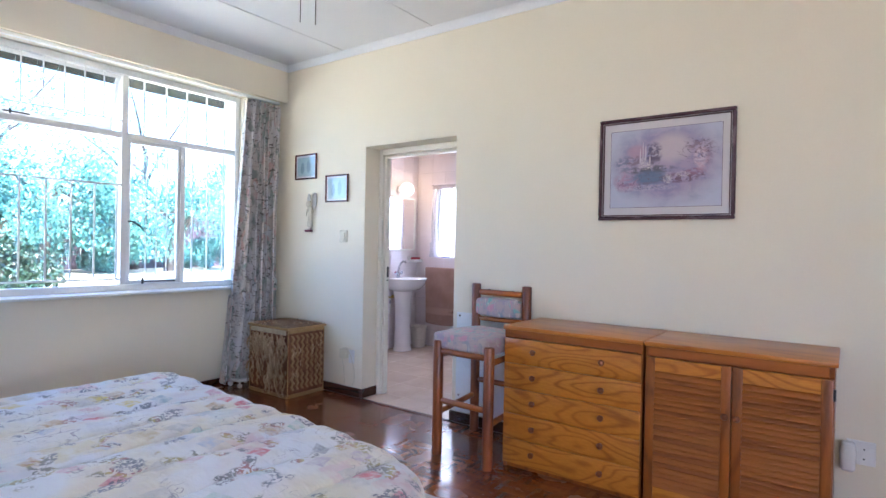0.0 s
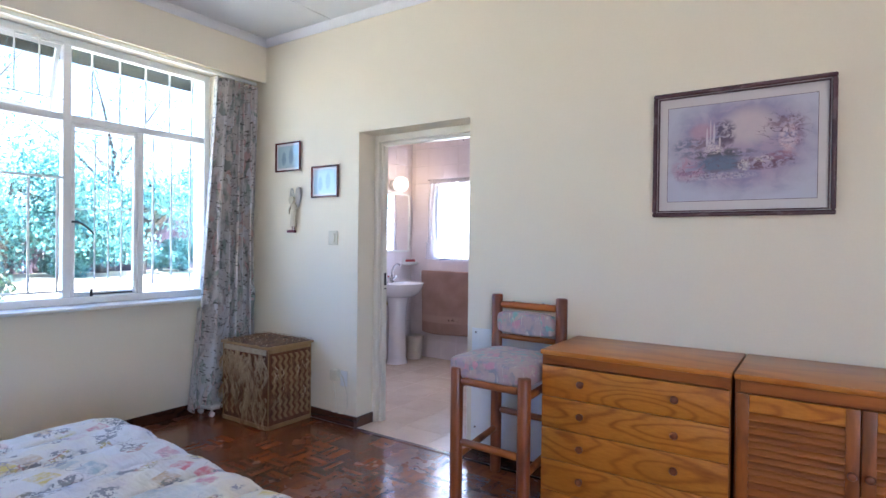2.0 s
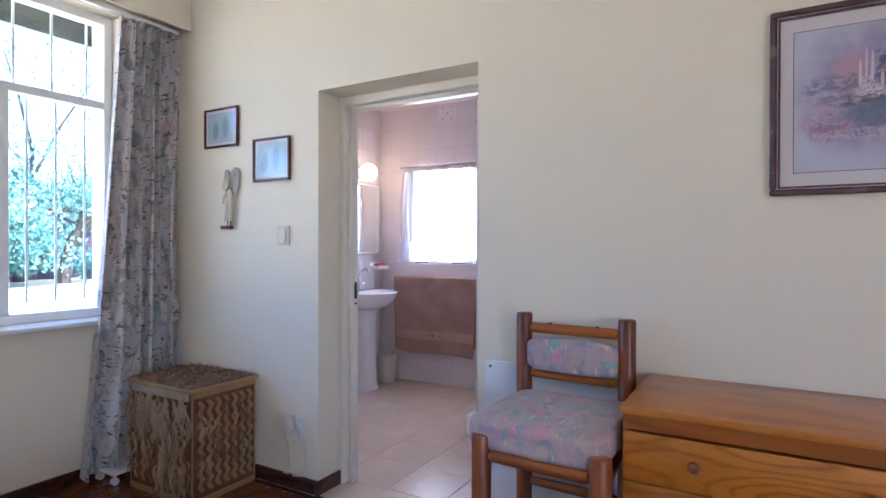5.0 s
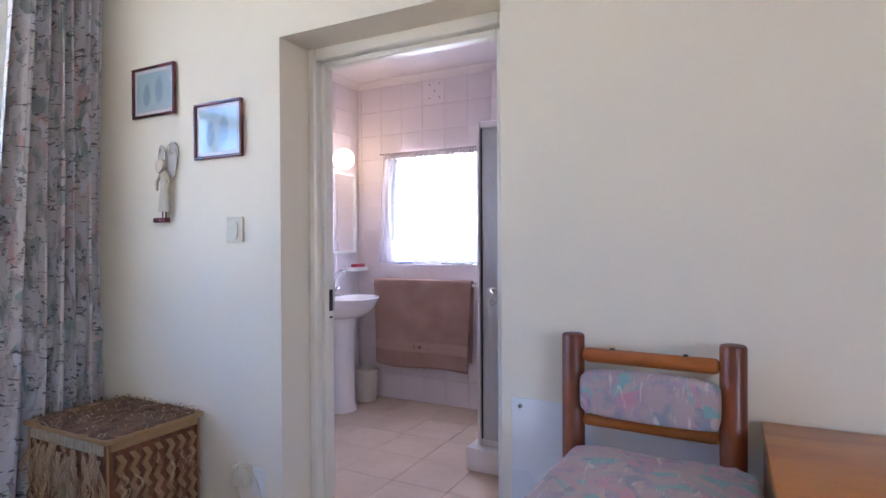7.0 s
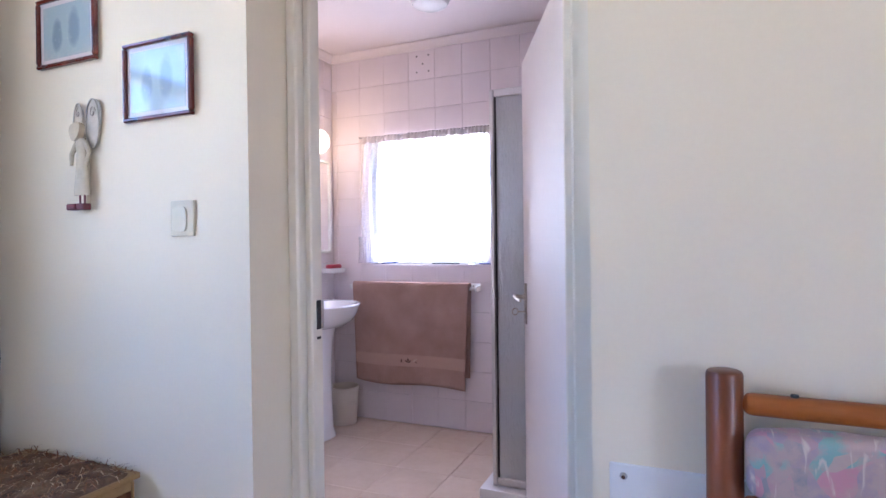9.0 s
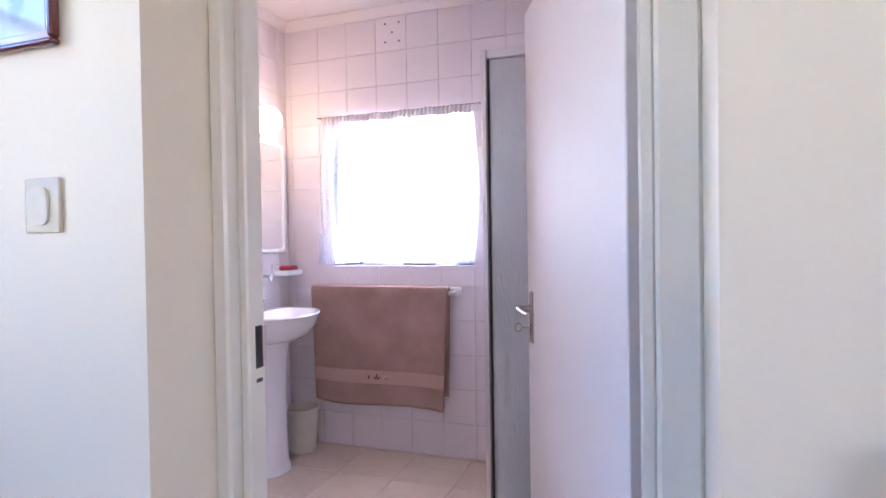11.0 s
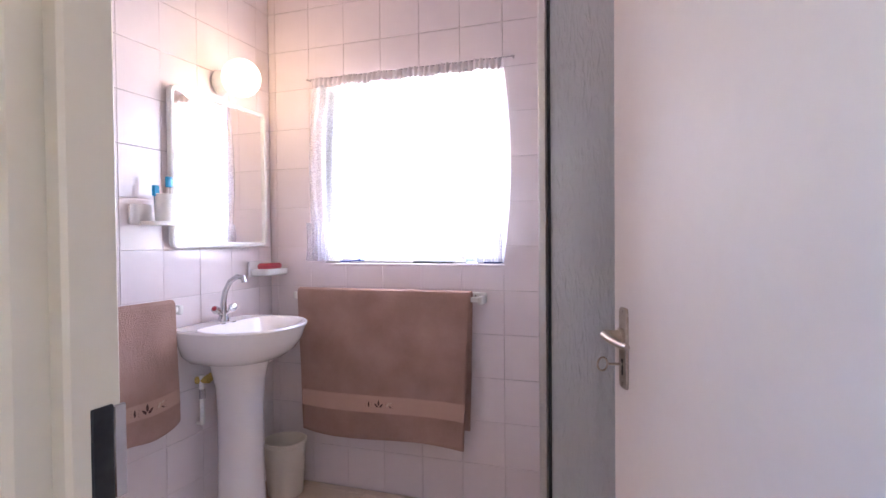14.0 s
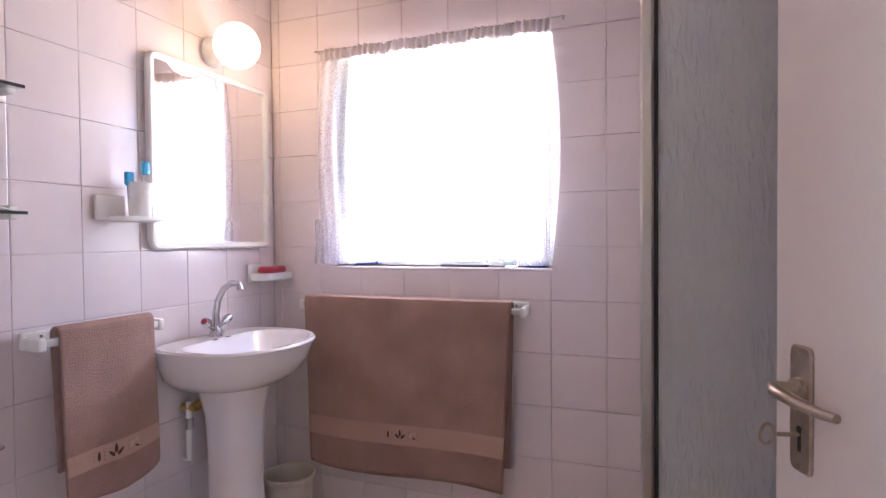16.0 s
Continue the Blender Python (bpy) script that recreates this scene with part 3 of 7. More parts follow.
def post(bm, x, y, z0, z1, r, x1=None, y1=None):
    """An upright with softly rounded ends."""
    x1, y1 = (x if x1 is None else x1), (y if y1 is None else y1)
    d = Vector((x1 - x, y1 - y, z1 - z0)).normalized()
    a, b_ = Vector((x, y, z0)), Vector((x1, y1, z1))
    tube(bm, [a, a + d * 0.004, b_ - d * 0.007, b_ - d * 0.002, b_], [r * 0.93, r, r, r * 0.93, r * 0.8], 24)


def rail(bm, a, b_, r):
    """A turned rail that narrows to round tenons."""
    a, b_ = Vector(a), Vector(b_)
    d = (b_ - a).normalized()
    L = (b_ - a).length
    tube(bm, [a, a + d * 0.03, a + d * 0.036, a + d * 0.045, a + d * (L - 0.045), a + d * (L - 0.036), a + d * (L - 0.03), b_], [r * 0.62, r * 0.62, r * 0.92, r, r, r * 0.92, r * 0.62, r * 0.62], 18)


def sheet(bm, fn, nu, nv, thick=0.0):
    """A surface fn(u, v), with a second skin behind when thick."""
    g = [[bm.verts.new(fn(i / nu, j / nv)) for j in range(nv + 1)] for i in range(nu + 1)]
    fs = [bm.faces.new((g[i][j], g[i + 1][j], g[i + 1][j + 1], g[i][j + 1])) for i in range(nu) for j in range(nv)]
    if thick:
        bmesh.ops.recalc_face_normals(bm, faces=fs)
        bmesh.ops.solidify(bm, geom=fs, thickness=thick)
    return bm


def superloft(bm, rings):
    vs = [[bm.verts.new(p) for p in r] for r in rings]
    n = len(vs[0])
    for a, b_ in zip(vs, vs[1:]):
        for k in range(n):
            bm.faces.new((a[k], a[(k + 1) % n], b_[(k + 1) % n], b_[k]))
    bm.faces.new(vs[0][::-1])
    bm.faces.new(vs[-1])
    return bm


def oval(cx, cy, z, rx, ry, n=32, p=2.0):
    out = []
    for k in range(n):
        a = 2 * math.pi * k / n
        c, s = math.cos(a), math.sin(a)
        out.append((cx + rx * math.copysign(abs(c) ** (2 / p), c), cy + ry * math.copysign(abs(s) ** (2 / p), s), z))
    return out


# ---- the place ----
DW, DW2 = 3.41, 3.665          # door wall, bedroom and bathroom faces
WX, PX = -3.87, -3.665         # window wall face, bulkhead face
CEIL, BCEIL = 2.913, 2.655
BX0, BX1, BY1 = -3.94, -1.42, 5.71
DX0, DX1, DH = -2.65, -1.735, 2.083
RX, RY = 2.7, -1.9             # the bedroom's other two walls
W0, W1, WZ0, WZ1 = 0.15, 3.10, 0.88, 2.60
V0, V1, VZ0, VZ1 = -3.62, -2.70, 1.12, 2.0


def structure(name, bm, material, smooth=False, label=""):
    return part(name, bm, material, None, label, "structure", smooth)


door_wall = structure("wall_north", B((-4.17, DX0, DW, DW2, 0, CEIL), (DX1, RX, DW, DW2, 0, CEIL), (DX0, DX1, DW, DW2, DH, CEIL)), "wall")
window_wall = structure("wall_west", B((-4.17, WX, RY, DW - 0.002, -0.3, WZ0 - 0.022), (-4.17, WX, RY, DW - 0.002, WZ1, CEIL), (-4.17, WX, RY, W0, WZ0 - 0.022, WZ1), (-4.17, WX, W1, DW - 0.002, WZ0 - 0.022, WZ1)), "wall")
bulkhead = structure("pelmet_west", B((PX - 0.018, PX, RY + 0.002, DW - 0.002, 2.578, CEIL - 0.002), (WX + 0.002, PX - 0.018, RY + 0.002, DW - 0.002, 2.66, 2.68)), "wall")
structure("wall_south", B((-4.17, RX + 0.2, RY - 0.2, RY, -0.3, CEIL)), "wall")
# the unseen opening in the east wall is added for the fill lamp
structure("wall_east", B((RX, RX + 0.2, RY, -1.5, -0.3, CEIL), (RX, RX + 0.2, 0.1, DW2, -0.3, CEIL), (RX, RX + 0.2, -1.5, 0.1, -0.3, 0.88), (RX, RX + 0.2, -1.5, 0.1, 2.15, CEIL)), "wall")
structure("floor_base", B((-4.17, RX + 0.2, RY, DW - 0.04, -0.3, -0.024)), "grout")

structure("floor_edge_strip", B((WX + 0.018, DX0, DW - 0.045, DW - 0.0185, -0.02, -0.0005), (DX1, RX, DW - 0.045, DW - 0.0185, -0.02, -0.0005)), "baseboard")
cb = B((-4.17, RX + 0.2, RY - 0.2, DW2, CEIL, CEIL + 0.2))
for sx in (-2.90, -1.95, -1.0, -0.05, 0.9, 1.85):
    box(cb, sx - 0.012, sx + 0.012, RY + 0.04, DW - 0.04, CEIL - 0.006, CEIL, 0.002)
structure("ceiling", cb, "ceiling")


def cornice(bm, a, b_, n):
    """A coved strip along the line a to b_, its room side towards n."""
    a, b_, n = Vector(a), Vector(b_), Vector(n)
    prof = [(0, -0.05), (0.008, -0.05), (0.016, -0.035), (0.03, -0.018), (0.045, -0.010), (0.05, -0.002), (0.0, -0.002)]
    superloft(bm, [[tuple(p + n * u + Vector((0, 0, w))) for u, w in prof] for p in (a, b_)])


cm = bmesh.new()
cornice(cm, (PX + 0.002, DW - 0.003, CEIL), (RX, DW - 0.003, CEIL), (0, -1, 0))
cornice(cm, (PX + 0.003, RY, CEIL), (PX + 0.003, DW - 0.004, CEIL), (1, 0, 0))
structure("cornice_trim", cm, "ceiling", True)

sk = B((WX, WX + 0.018, RY, 3.39, 0, 0.075), (WX + 0.02, DX0, DW - 0.018, DW, 0, 0.075), (DX1, RX, DW - 0.018, DW, 0, 0.075), (DX0, DX0 + 0.016, DW - 0.016, 3.575, 0, 0.075), (DX1 - 0.016, DX1, DW - 0.016, 3.575, 0, 0.075), bev=0.004)
structure("baseboard", sk, "baseboard", True)

# bathroom shell
left_wall = structure("bathroom_wall_west", B((BX0 - 0.2, BX0 - 0.007, DW2, BY1 + 0.2, -0.1, BCEIL)), "grout")
far_wall = structure("bathroom_wall_north", B((BX0 - 0.007, V0, BY1 + 0.007, BY1 + 0.2, -0.1, BCEIL), (V1, BX1 + 0.2, BY1 + 0.007, BY1 + 0.2, -0.1, BCEIL), (V0, V1, BY1 + 0.007, BY1 + 0.2, -0.1, VZ0), (V0, V1, BY1 + 0.007, BY1 + 0.2, VZ1, BCEIL)), "grout")
right_wall = structure("bathroom_wall_east", B((BX1 + 0.007, BX1 + 0.2, DW2, BY1 + 0.007, -0.1, BCEIL)), "grout")
structure("bathroom_ceiling", B((BX0 - 0.2, BX1 + 0.2, DW2, BY1 + 0.2, BCEIL, BCEIL + 0.15)), "bath_ceiling")
structure("bathroom_floor_base", B((BX0 - 0.2, BX1 + 0.2, DW - 0.04, BY1 + 0.2, -0.3, -0.010)), "grout")
structure("bathroom_door_wall_tiling", B((BX0, DX0, DW2, DW2 + 0.007, 0, BCEIL), (DX1, BX1, DW2, DW2 + 0.007, 0, BCEIL), (DX0, DX1, DW2, DW2 + 0.007, DH, BCEIL)), "tile")
bc = bmesh.new()
cornice(bc, (BX0, BY1 - 0.001, BCEIL), (BX1, BY1 - 0.001, BCEIL), (0, -1, 0))
cornice(bc, (BX0 + 0.001, DW2, BCEIL), (BX0 + 0.001, BY1, BCEIL), (1, 0, 0))
structure("bathroom_cornice_trim", bc, "bath_ceiling", True)
structure("door_threshold", B((DX0, DX1, DW - 0.045, DW - 0.012, -0.01, 0.006), bev=0.003), "baseboard", True, "narrow dark wooden threshold strip")

# bathroom window reveal, frame and sill
structure("bathroom_sill", B((V0 - 0.005, V1 + 0.005, BY1 - 0.004, BY1 + 0.14, VZ0 - 0.012, VZ0), bev=0.003), "tile", True)
fr = bmesh.new()
for q in ((V0, V0 + 0.04), (V1 - 0.04, V1), (-3.18, -3.14)):
    box(fr, q[0], q[1], BY1 + 0.14, BY1 + 0.17, VZ0, VZ1, 0.003)
for z in (VZ0, VZ1 - 0.04, 1.72):
    box(fr, V0 + 0.04, V1 - 0.04, BY1 + 0.142, BY1 + 0.168, z, z + 0.035, 0.003)
bw = thing("window_2", (-3.16, BY1 + 0.15, VZ0), "white steel bathroom window with a fixed upper light", kind="structure")
part("window_frame", fr, "white_paint", bw)
for x0, x1 in ((V0 + 0.04, -3.18), (-3.14, V1 - 0.04)):
    part("pane", B((x0, x1, BY1 + 0.154, BY1 + 0.158, VZ0 + 0.035, 1.72)), "pane", bw, smooth=False)
    part("pane", B((x0, x1, BY1 + 0.154, BY1 + 0.158, 1.755, VZ1 - 0.04)), "pane", bw, smooth=False)

# bedroom window
FX = -3.985
win = thing("window_1", (FX, (W0 + W1) / 2, WZ0), "wide white steel window with an opened top light and burglar bars", kind="structure")
MU, MU2, TZ, TZ2 = 2.10, 2.57, 2.085, 1.69
fb = bmesh.new()
box(fb, FX - 0.03, FX + 0.03, W0, W0 + 0.045, WZ0, WZ1, 0.004)
box(fb, FX - 0.03, FX + 0.03, W1 - 0.045, W1, WZ0, WZ1, 0.004)
box(fb, FX - 0.03, FX + 0.03, W0 + 0.045, W1 - 0.045, WZ1 - 0.05, WZ1, 0.004)
box(fb, FX - 0.03, FX + 0.03, W0 + 0.045, W1 - 0.045, WZ0, WZ0 + 0.05, 0.004)
part("window_frame", fb, "white_paint", win)
for y in (1.16, MU):
    part("mullion", B((FX - 0.028, FX + 0.028, y - 0.024, y + 0.024, WZ0 + 0.05, WZ1 - 0.05), bev=0.004), "white_paint", win)
part("mullion", B((FX - 0.026, FX + 0.026, MU2 - 0.02, MU2 + 0.02, WZ0 + 0.05, TZ - 0.02), bev=0.004), "white_paint", win)
for a, b_ in ((W0 + 0.045, 1.136), (1.184, MU - 0.024), (MU + 0.024, W1 - 0.045)):
    part("transom", B((FX - 0.026, FX + 0.026, a, b_, TZ - 0.02, TZ + 0.025), bev=0.004), "white_paint", win)
part("window_sill", B((-4.0, WX + 0.09, W0 - 0.06, W1 + 0.03, WZ0 - 0.022, WZ0), bev=0.005, seg=2), "white_paint", win, "white painted window board")
part("outer_sill", B((-4.24, -4.02, W0 - 0.05, W1 + 0.05, WZ0 - 0.04, WZ0 + 0.01), bev=0.005), "white_paint", win)
for a, b_ in ((W0 + 0.045, 1.136), (1.184, MU - 0.024)):
    part("pane", B((FX - 0.003, FX + 0.003, a, b_, WZ0 + 0.05, TZ - 0.02)), "pane", win, smooth=False)
part("pane", B((FX - 0.003, FX + 0.003, MU2 + 0.02, W1 - 0.045, WZ0 + 0.05, TZ - 0.02)), "pane", win, smooth=False)
part("pane", B((FX - 0.003, FX + 0.003, MU + 0.024, W1 - 0.045, TZ + 0.025, WZ1 - 0.05)), "pane", win, smooth=False)
# hinged casement with its stay and fastener
cs = bmesh.new()
for q in ((MU + 0.026, MU + 0.05, WZ0 + 0.052, TZ - 0.022), (MU2 - 0.046, MU2 - 0.022, WZ0 + 0.052, TZ - 0.022)):
    box(cs, FX - 0.012, FX + 0.02, q[0], q[1], q[2], q[3], 0.003)
for z in (WZ0 + 0.052, TZ - 0.05):
    box(cs, FX - 0.012, FX + 0.02, MU + 0.05, MU2 - 0.046, z, z + 0.028, 0.003)
part("casement", cs, "white_paint", win)
part("pane", B((FX - 0.001, FX + 0.003, MU + 0.05, MU2 - 0.046, WZ0 + 0.08, TZ - 0.05)), "pane", win, smooth=False)
part("fastener", T(([(FX + 0.03, MU + 0.03, 1.42), (FX + 0.06, MU + 0.05, 1.42), (FX + 0.065, MU + 0.10, 1.39), (FX + 0.055, MU + 0.15, 1.34)], [0.008, 0.008, 0.006, 0.005]), n=10), "dark_metal", win, "dark metal casement fastener")
part("stay", T(([(FX + 0.05, MU + 0.13, WZ0 + 0.066), (FX + 0.05, MU + 0.40, WZ0 + 0.066)], 0.005), ([(FX + 0.045, MU + 0.14, WZ0 + 0.05), (FX + 0.045, MU + 0.14, WZ0 + 0.10)], 0.009), n=10), "dark_metal", win, "dark peg stay")
# top light pushed open at its foot
for a, b_ in ((W0 + 0.05, 1.13), (1.19, MU - 0.03)):
    hp = bmesh.new()
    z0, z1 = TZ + 0.03, WZ1 - 0.055
    for q in ((a, a + 0.025, z0, z1), (b_ - 0.025, b_, z0, z1), (a + 0.025, b_ - 0.025, z0, z0 + 0.03), (a + 0.025, b_ - 0.025, z1 - 0.025, z1)):
        box(hp, FX - 0.012, FX + 0.012, *q, m=None)
    hp.transform(Matrix.Translation((FX, 0, z1)) @ Matrix.Rotation(radians(20), 4, "Y") @ Matrix.Translation((-FX, 0, -z1)))
    part("top_light", hp, "white_paint", win, "white top light pushed open")
    gp = B((FX - 0.002, FX + 0.002, a + 0.025, b_ - 0.025, z0 + 0.03, z1 - 0.025))
    gp.transform(Matrix.Translation((FX, 0, z1)) @ Matrix.Rotation(radians(20), 4, "Y") @ Matrix.Translation((-FX, 0, -z1)))
    part("pane", gp, "pane", win, smooth=False)
part("stay", T(([(FX + 0.05, 1.32, TZ + 0.035), (FX + 0.05, 1.47, TZ + 0.035)], 0.005), ([(FX + 0.05, 1.36, TZ + 0.02), (FX + 0.05, 1.36, TZ + 0.06)], 0.007), n=10), "dark_metal", win, "dark peg stay")
# burglar bars inside the frame
GX = FX + 0.038
for y in [0.27 + 0.155 * k for k in range(5)] + [1.265 + 0.155 * k for k in range(6)]:
    part("burglar_bar", B((GX - 0.004, GX + 0.004, y - 0.006, y + 0.006, WZ0 + 0.10, TZ2)), "white_paint", win, smooth=False)
for a, b_ in ((W0 + 0.045, 1.136), (1.184, MU - 0.024)):
    part("burglar_bar", B((GX - 0.004, GX + 0.004, a, b_, TZ2, TZ2 + 0.014)), "white_paint", win, smooth=False)
    part("burglar_bar", B((GX - 0.004, GX + 0.004, a, b_, WZ0 + 0.086, WZ0 + 0.1)), "white_paint", win, smooth=False)
    part("burglar_bar", B((GX - 0.004, GX + 0.004, a, b_, 2.19, 2.198)), "white_paint", win, smooth=False)
for y in [0.25 + 0.13 * k for k in range(7)] + [1.29 + 0.13 * k for k in range(6)]:
    part("burglar_bar", B((GX - 0.003, GX + 0.003, y - 0.004, y + 0.004, 2.198, WZ1 - 0.05)), "white_paint", win, smooth=False)
for y in (MU + 0.16, MU + 0.245, MU + 0.33):
    part("burglar_bar", B((GX - 0.003, GX + 0.003, y - 0.004, y + 0.004, WZ0 + 0.10, 2.0)), "white_paint", win, smooth=False)
for z in (2.0, 1.50, WZ0 + 0.09):
    part("burglar_bar", B((GX - 0.003, GX + 0.003, MU + 0.03, MU2 - 0.022, z, z + 0.007)), "white_paint", win, smooth=False)
for y in (2.28, 2.46, 2.64, 2.82, 3.0):
    part("burglar_bar", B((FX - 0.06, FX - 0.052, y - 0.006, y + 0.006, TZ + 0.03, WZ1)), "white_paint", win, smooth=False)
for y in (2.70, 2.84, 2.99):
    part("burglar_bar", B((FX - 0.06, FX - 0.052, y - 0.006, y + 0.006, WZ0 + 0.1, TZ)), "white_paint", win, smooth=False)

# ---- door frame and door ----
frame_ob = thing("door_1", (-2.62, 3.66, 0), "cream painted steel door frame with a dark strike plate", kind="structure")
dfb = bmesh.new()
for x0, x1 in ((DX0, -2.612), (-1.802, DX1)):
    box(dfb, x0, x1, 3.572, DW2 + 0.003, 0.002, DH, 0.006)
box(dfb, -2.612, -1.802, 3.572, DW2 + 0.003, 2.035, DH, 0.006)
part("door_frame", dfb, "cream_paint", frame_ob)
stp = bmesh.new()
box(stp, -2.612, -2.589, 3.606, 3.660, 0.002, 2.035, 0.004)
box(stp, -1.826, -1.802, 3.606, 3.652, 0.002, 2.035, 0.004)
box(stp, -2.589, -1.826, 3.606, 3.655, 2.011, 2.035, 0.004)
part("door_stop", stp, "cream_paint", frame_ob)
part("strike_plate", B((-2.5905, -2.5865, 3.627, 3.6485, 0.998, 1.088), bev=0.001), "dark_metal", frame_ob, "dark metal strike plate")
part("strike_lip", B((-2.5905, -2.5862, 3.6486, 3.6615, 1.000, 1.086), bev=0.001), "chrome", frame_ob, "bright worn strike lip")
part("latch_slot", B((-2.5895, -2.588, 3.628, 3.648, 0.968, 0.976)), "rubber", frame_ob, "small dark latch slot")
part("hinge", T(([(-1.808, 3.766, 1.455), (-1.808, 3.766, 1.575)], 0.006), n=12), "dark_metal", frame_ob, "dark steel hinge")
part("hinge", T(([(-1.815, 3.762, 0.18), (-1.815, 3.762, 0.30)], 0.009), n=12), "dark_metal", frame_ob, "dark steel hinge")

HA, HF = Vector((-1.847, 3.768, 0)), Vector((-2.182, 4.554, 0))
dv = (HF - HA).normalized()
dn = Vector((dv.y, -dv.x, 0))          # towards the shower
LEN = (HF - HA).length
DM = Matrix(((dv.x, dn.x, 0, HA.x), (dv.y, dn.y, 0, HA.y), (0, 0, 1, 0), (0, 0, 0, 1)))
leaf = thing("door_2", (HA.x, HA.y, 0), "open pale painted flush door with a worn satin lever handle", kind="structure")
lb = bmesh.new()
box(lb, 0, LEN, 0, 0.05, 0.008, 2.03, 0.003)
lb.transform(DM)
part("door_leaf", lb, "door_paint", leaf)
hx = LEN - 0.058
for side, y0 in ((-1, 0.0), (1, 0.05)):
    hb = bmesh.new()
    ring = []
    for k in range(24):
        a = 2 * math.pi * k / 24
        ring.append((0.021 * math.copysign(abs(math.cos(a)) ** 0.35, math.cos(a)), 0.086 * math.copysign(abs(math.sin(a)) ** 0.12, math.sin(a))))
    superloft(hb, [[(hx + u * k, y0 + side * d, 1.002 + w * (1 - (1 - k) * 0.3)) for u, w in ring] for d, k in ((0.0, 1.0), (0.003, 1.0), (0.005, 0.9))])
    hb.transform(DM)
    plate = part("handle_plate", hb, "handle_metal", leaf, "worn satin metal back plate")
    lv = T(([(hx, y0 + side * 0.004, 1.030), (hx, y0 + side * 0.028, 1.032), (hx - 0.002, y0 + side * 0.042, 1.033), (hx - 0.016, y0 + side * 0.049, 1.033), (hx - 0.055, y0 + side * 0.047, 1.028), (hx - 0.09, y0 + side * 0.042, 1.025), (hx - 0.112, y0 + side * 0.040, 1.026)], [0.010, 0.0085, 0.0095, 0.0095, 0.0080, 0.0065, 0.0055]), n=16)
    tube(lv, [(hx, y0 + side * 0.004, 1.03), (hx, y0 + side * 0.012, 1.03)], 0.015, 20)
    for sz_ in (1.078, 0.926):
        tube(lv, [(hx, y0 + side * 0.004, sz_), (hx, y0 + side * 0.0065, sz_)], 0.004, 10)
    lv.transform(DM)
    part("lever", lv, "handle_metal", plate)
    kh = B((hx - 0.003, hx + 0.003, y0 + side * 0.0055 - 0.0004, y0 + side * 0.0055 + 0.0004, 0.945, 0.975))
    tube(kh, [(hx, y0 + side * 0.0055, 0.975), (hx, y0 + side * 0.0060, 0.975)], 0.005, 12)
    kh.transform(DM)
    part("keyhole", kh, "rubber", plate, "dark keyhole")
key = bmesh.new()
tube(key, [(hx, -0.003, 0.968), (hx + 0.004, -0.034, 0.968)], 0.0028, 10)
tube(key, [(hx + 0.006 + 0.004 * math.cos(a), -0.046 + 0.012 * math.cos(a), 0.968 + 0.014 * math.sin(a)) for a in (2 * math.pi * k / 16 for k in range(17))], 0.0022, 8, cap=False)
key.transform(DM)
part("key", key, "handle_metal", leaf, "metal key in the lock")

# ---- outdoors ----
gd = bmesh.new()


def ground_z(x):
    t = min(1, max(0, (-4.6 - x) / 5.0))
    return -0.05 + 0.55 * (3 * t * t - 2 * t ** 3)


xs = [-400, -60, -20] + [-10 - 0.0 + 0.4 * k for k in range(15)] + [-4.18]
for (xa, xb) in zip(xs, xs[1:]):
    for ya, yb in ((-400, -20), (-20, 0), (0, 20), (20, 400)):
        gd.faces.new([gd.verts.new((x, y, ground_z(x))) for x, y in ((xa, ya), (xb, ya), (xb, yb), (xa, yb))])
for xa, xb, ya, yb in ((-4.18, 400, 5.94, 400), (-4.18, 400, -400, -2.12), (2.92, 400, -2.12, 5.94)):
    gd.faces.new([gd.verts.new((x, y, -0.05)) for x, y in ((xa, ya), (xb, ya), (xb, yb), (xa, yb))])
bmesh.ops.remove_doubles(gd, verts=gd.verts[:], dist=0.001)
structure("ground", gd, "paving")

eave = bmesh.new()
box(eave, -4.70, -4.19, -2.4, 3.42, 2.80, 2.83, 0.004)
structure("eave_soffit", eave, "white_paint")
structure("eave_fascia", B((-4.73, -4.702, -2.4, 3.42, 2.66, 2.86), bev=0.003), "fascia")
structure("roof_slab", B((-4.70, 3.1, -2.3, 6.1, CEIL + 0.22, CEIL + 0.30)), "fascia")

fn = thing("garden_fence", (-15, 2, 0.5), "brown vertical board garden fence behind the trees", "fence")
y = -12.0
k = 0
while y < 24:
    part("board", B((-15.03 - 0.01 * (k % 2), -15.0 - 0.01 * (k % 2), y, y + 0.19, 0.49, 2.05 + 0.03 * math.sin(k * 1.7))), "fence_wood", fn, smooth=False)
    y += 0.2
    k += 1


def leaves(bm, c, r, n, size, rng, flat=1.0):
    c = Vector(c)
    for _ in range(n):
        d = Vector((rng.gauss(0, 1), rng.gauss(0, 1), rng.gauss(0, 1))).normalized()
        p = c + Vector((d.x * r, d.y * r, d.z * r * flat)) * (rng.random() ** 0.45)
        q = Euler((rng.uniform(-1.2, 1.2), rng.uniform(-1.2, 1.2), rng.uniform(0, 6.3))).to_matrix()
        s = size * rng.uniform(0.6, 1.3)
        vs = [bm.verts.new(p + q @ Vector(w) * s) for w in ((-0.5, 0, 0), (0, -0.25, 0.06), (0.55, 0, 0), (0, 0.25, 0.06))]
        bm.faces.new(vs)


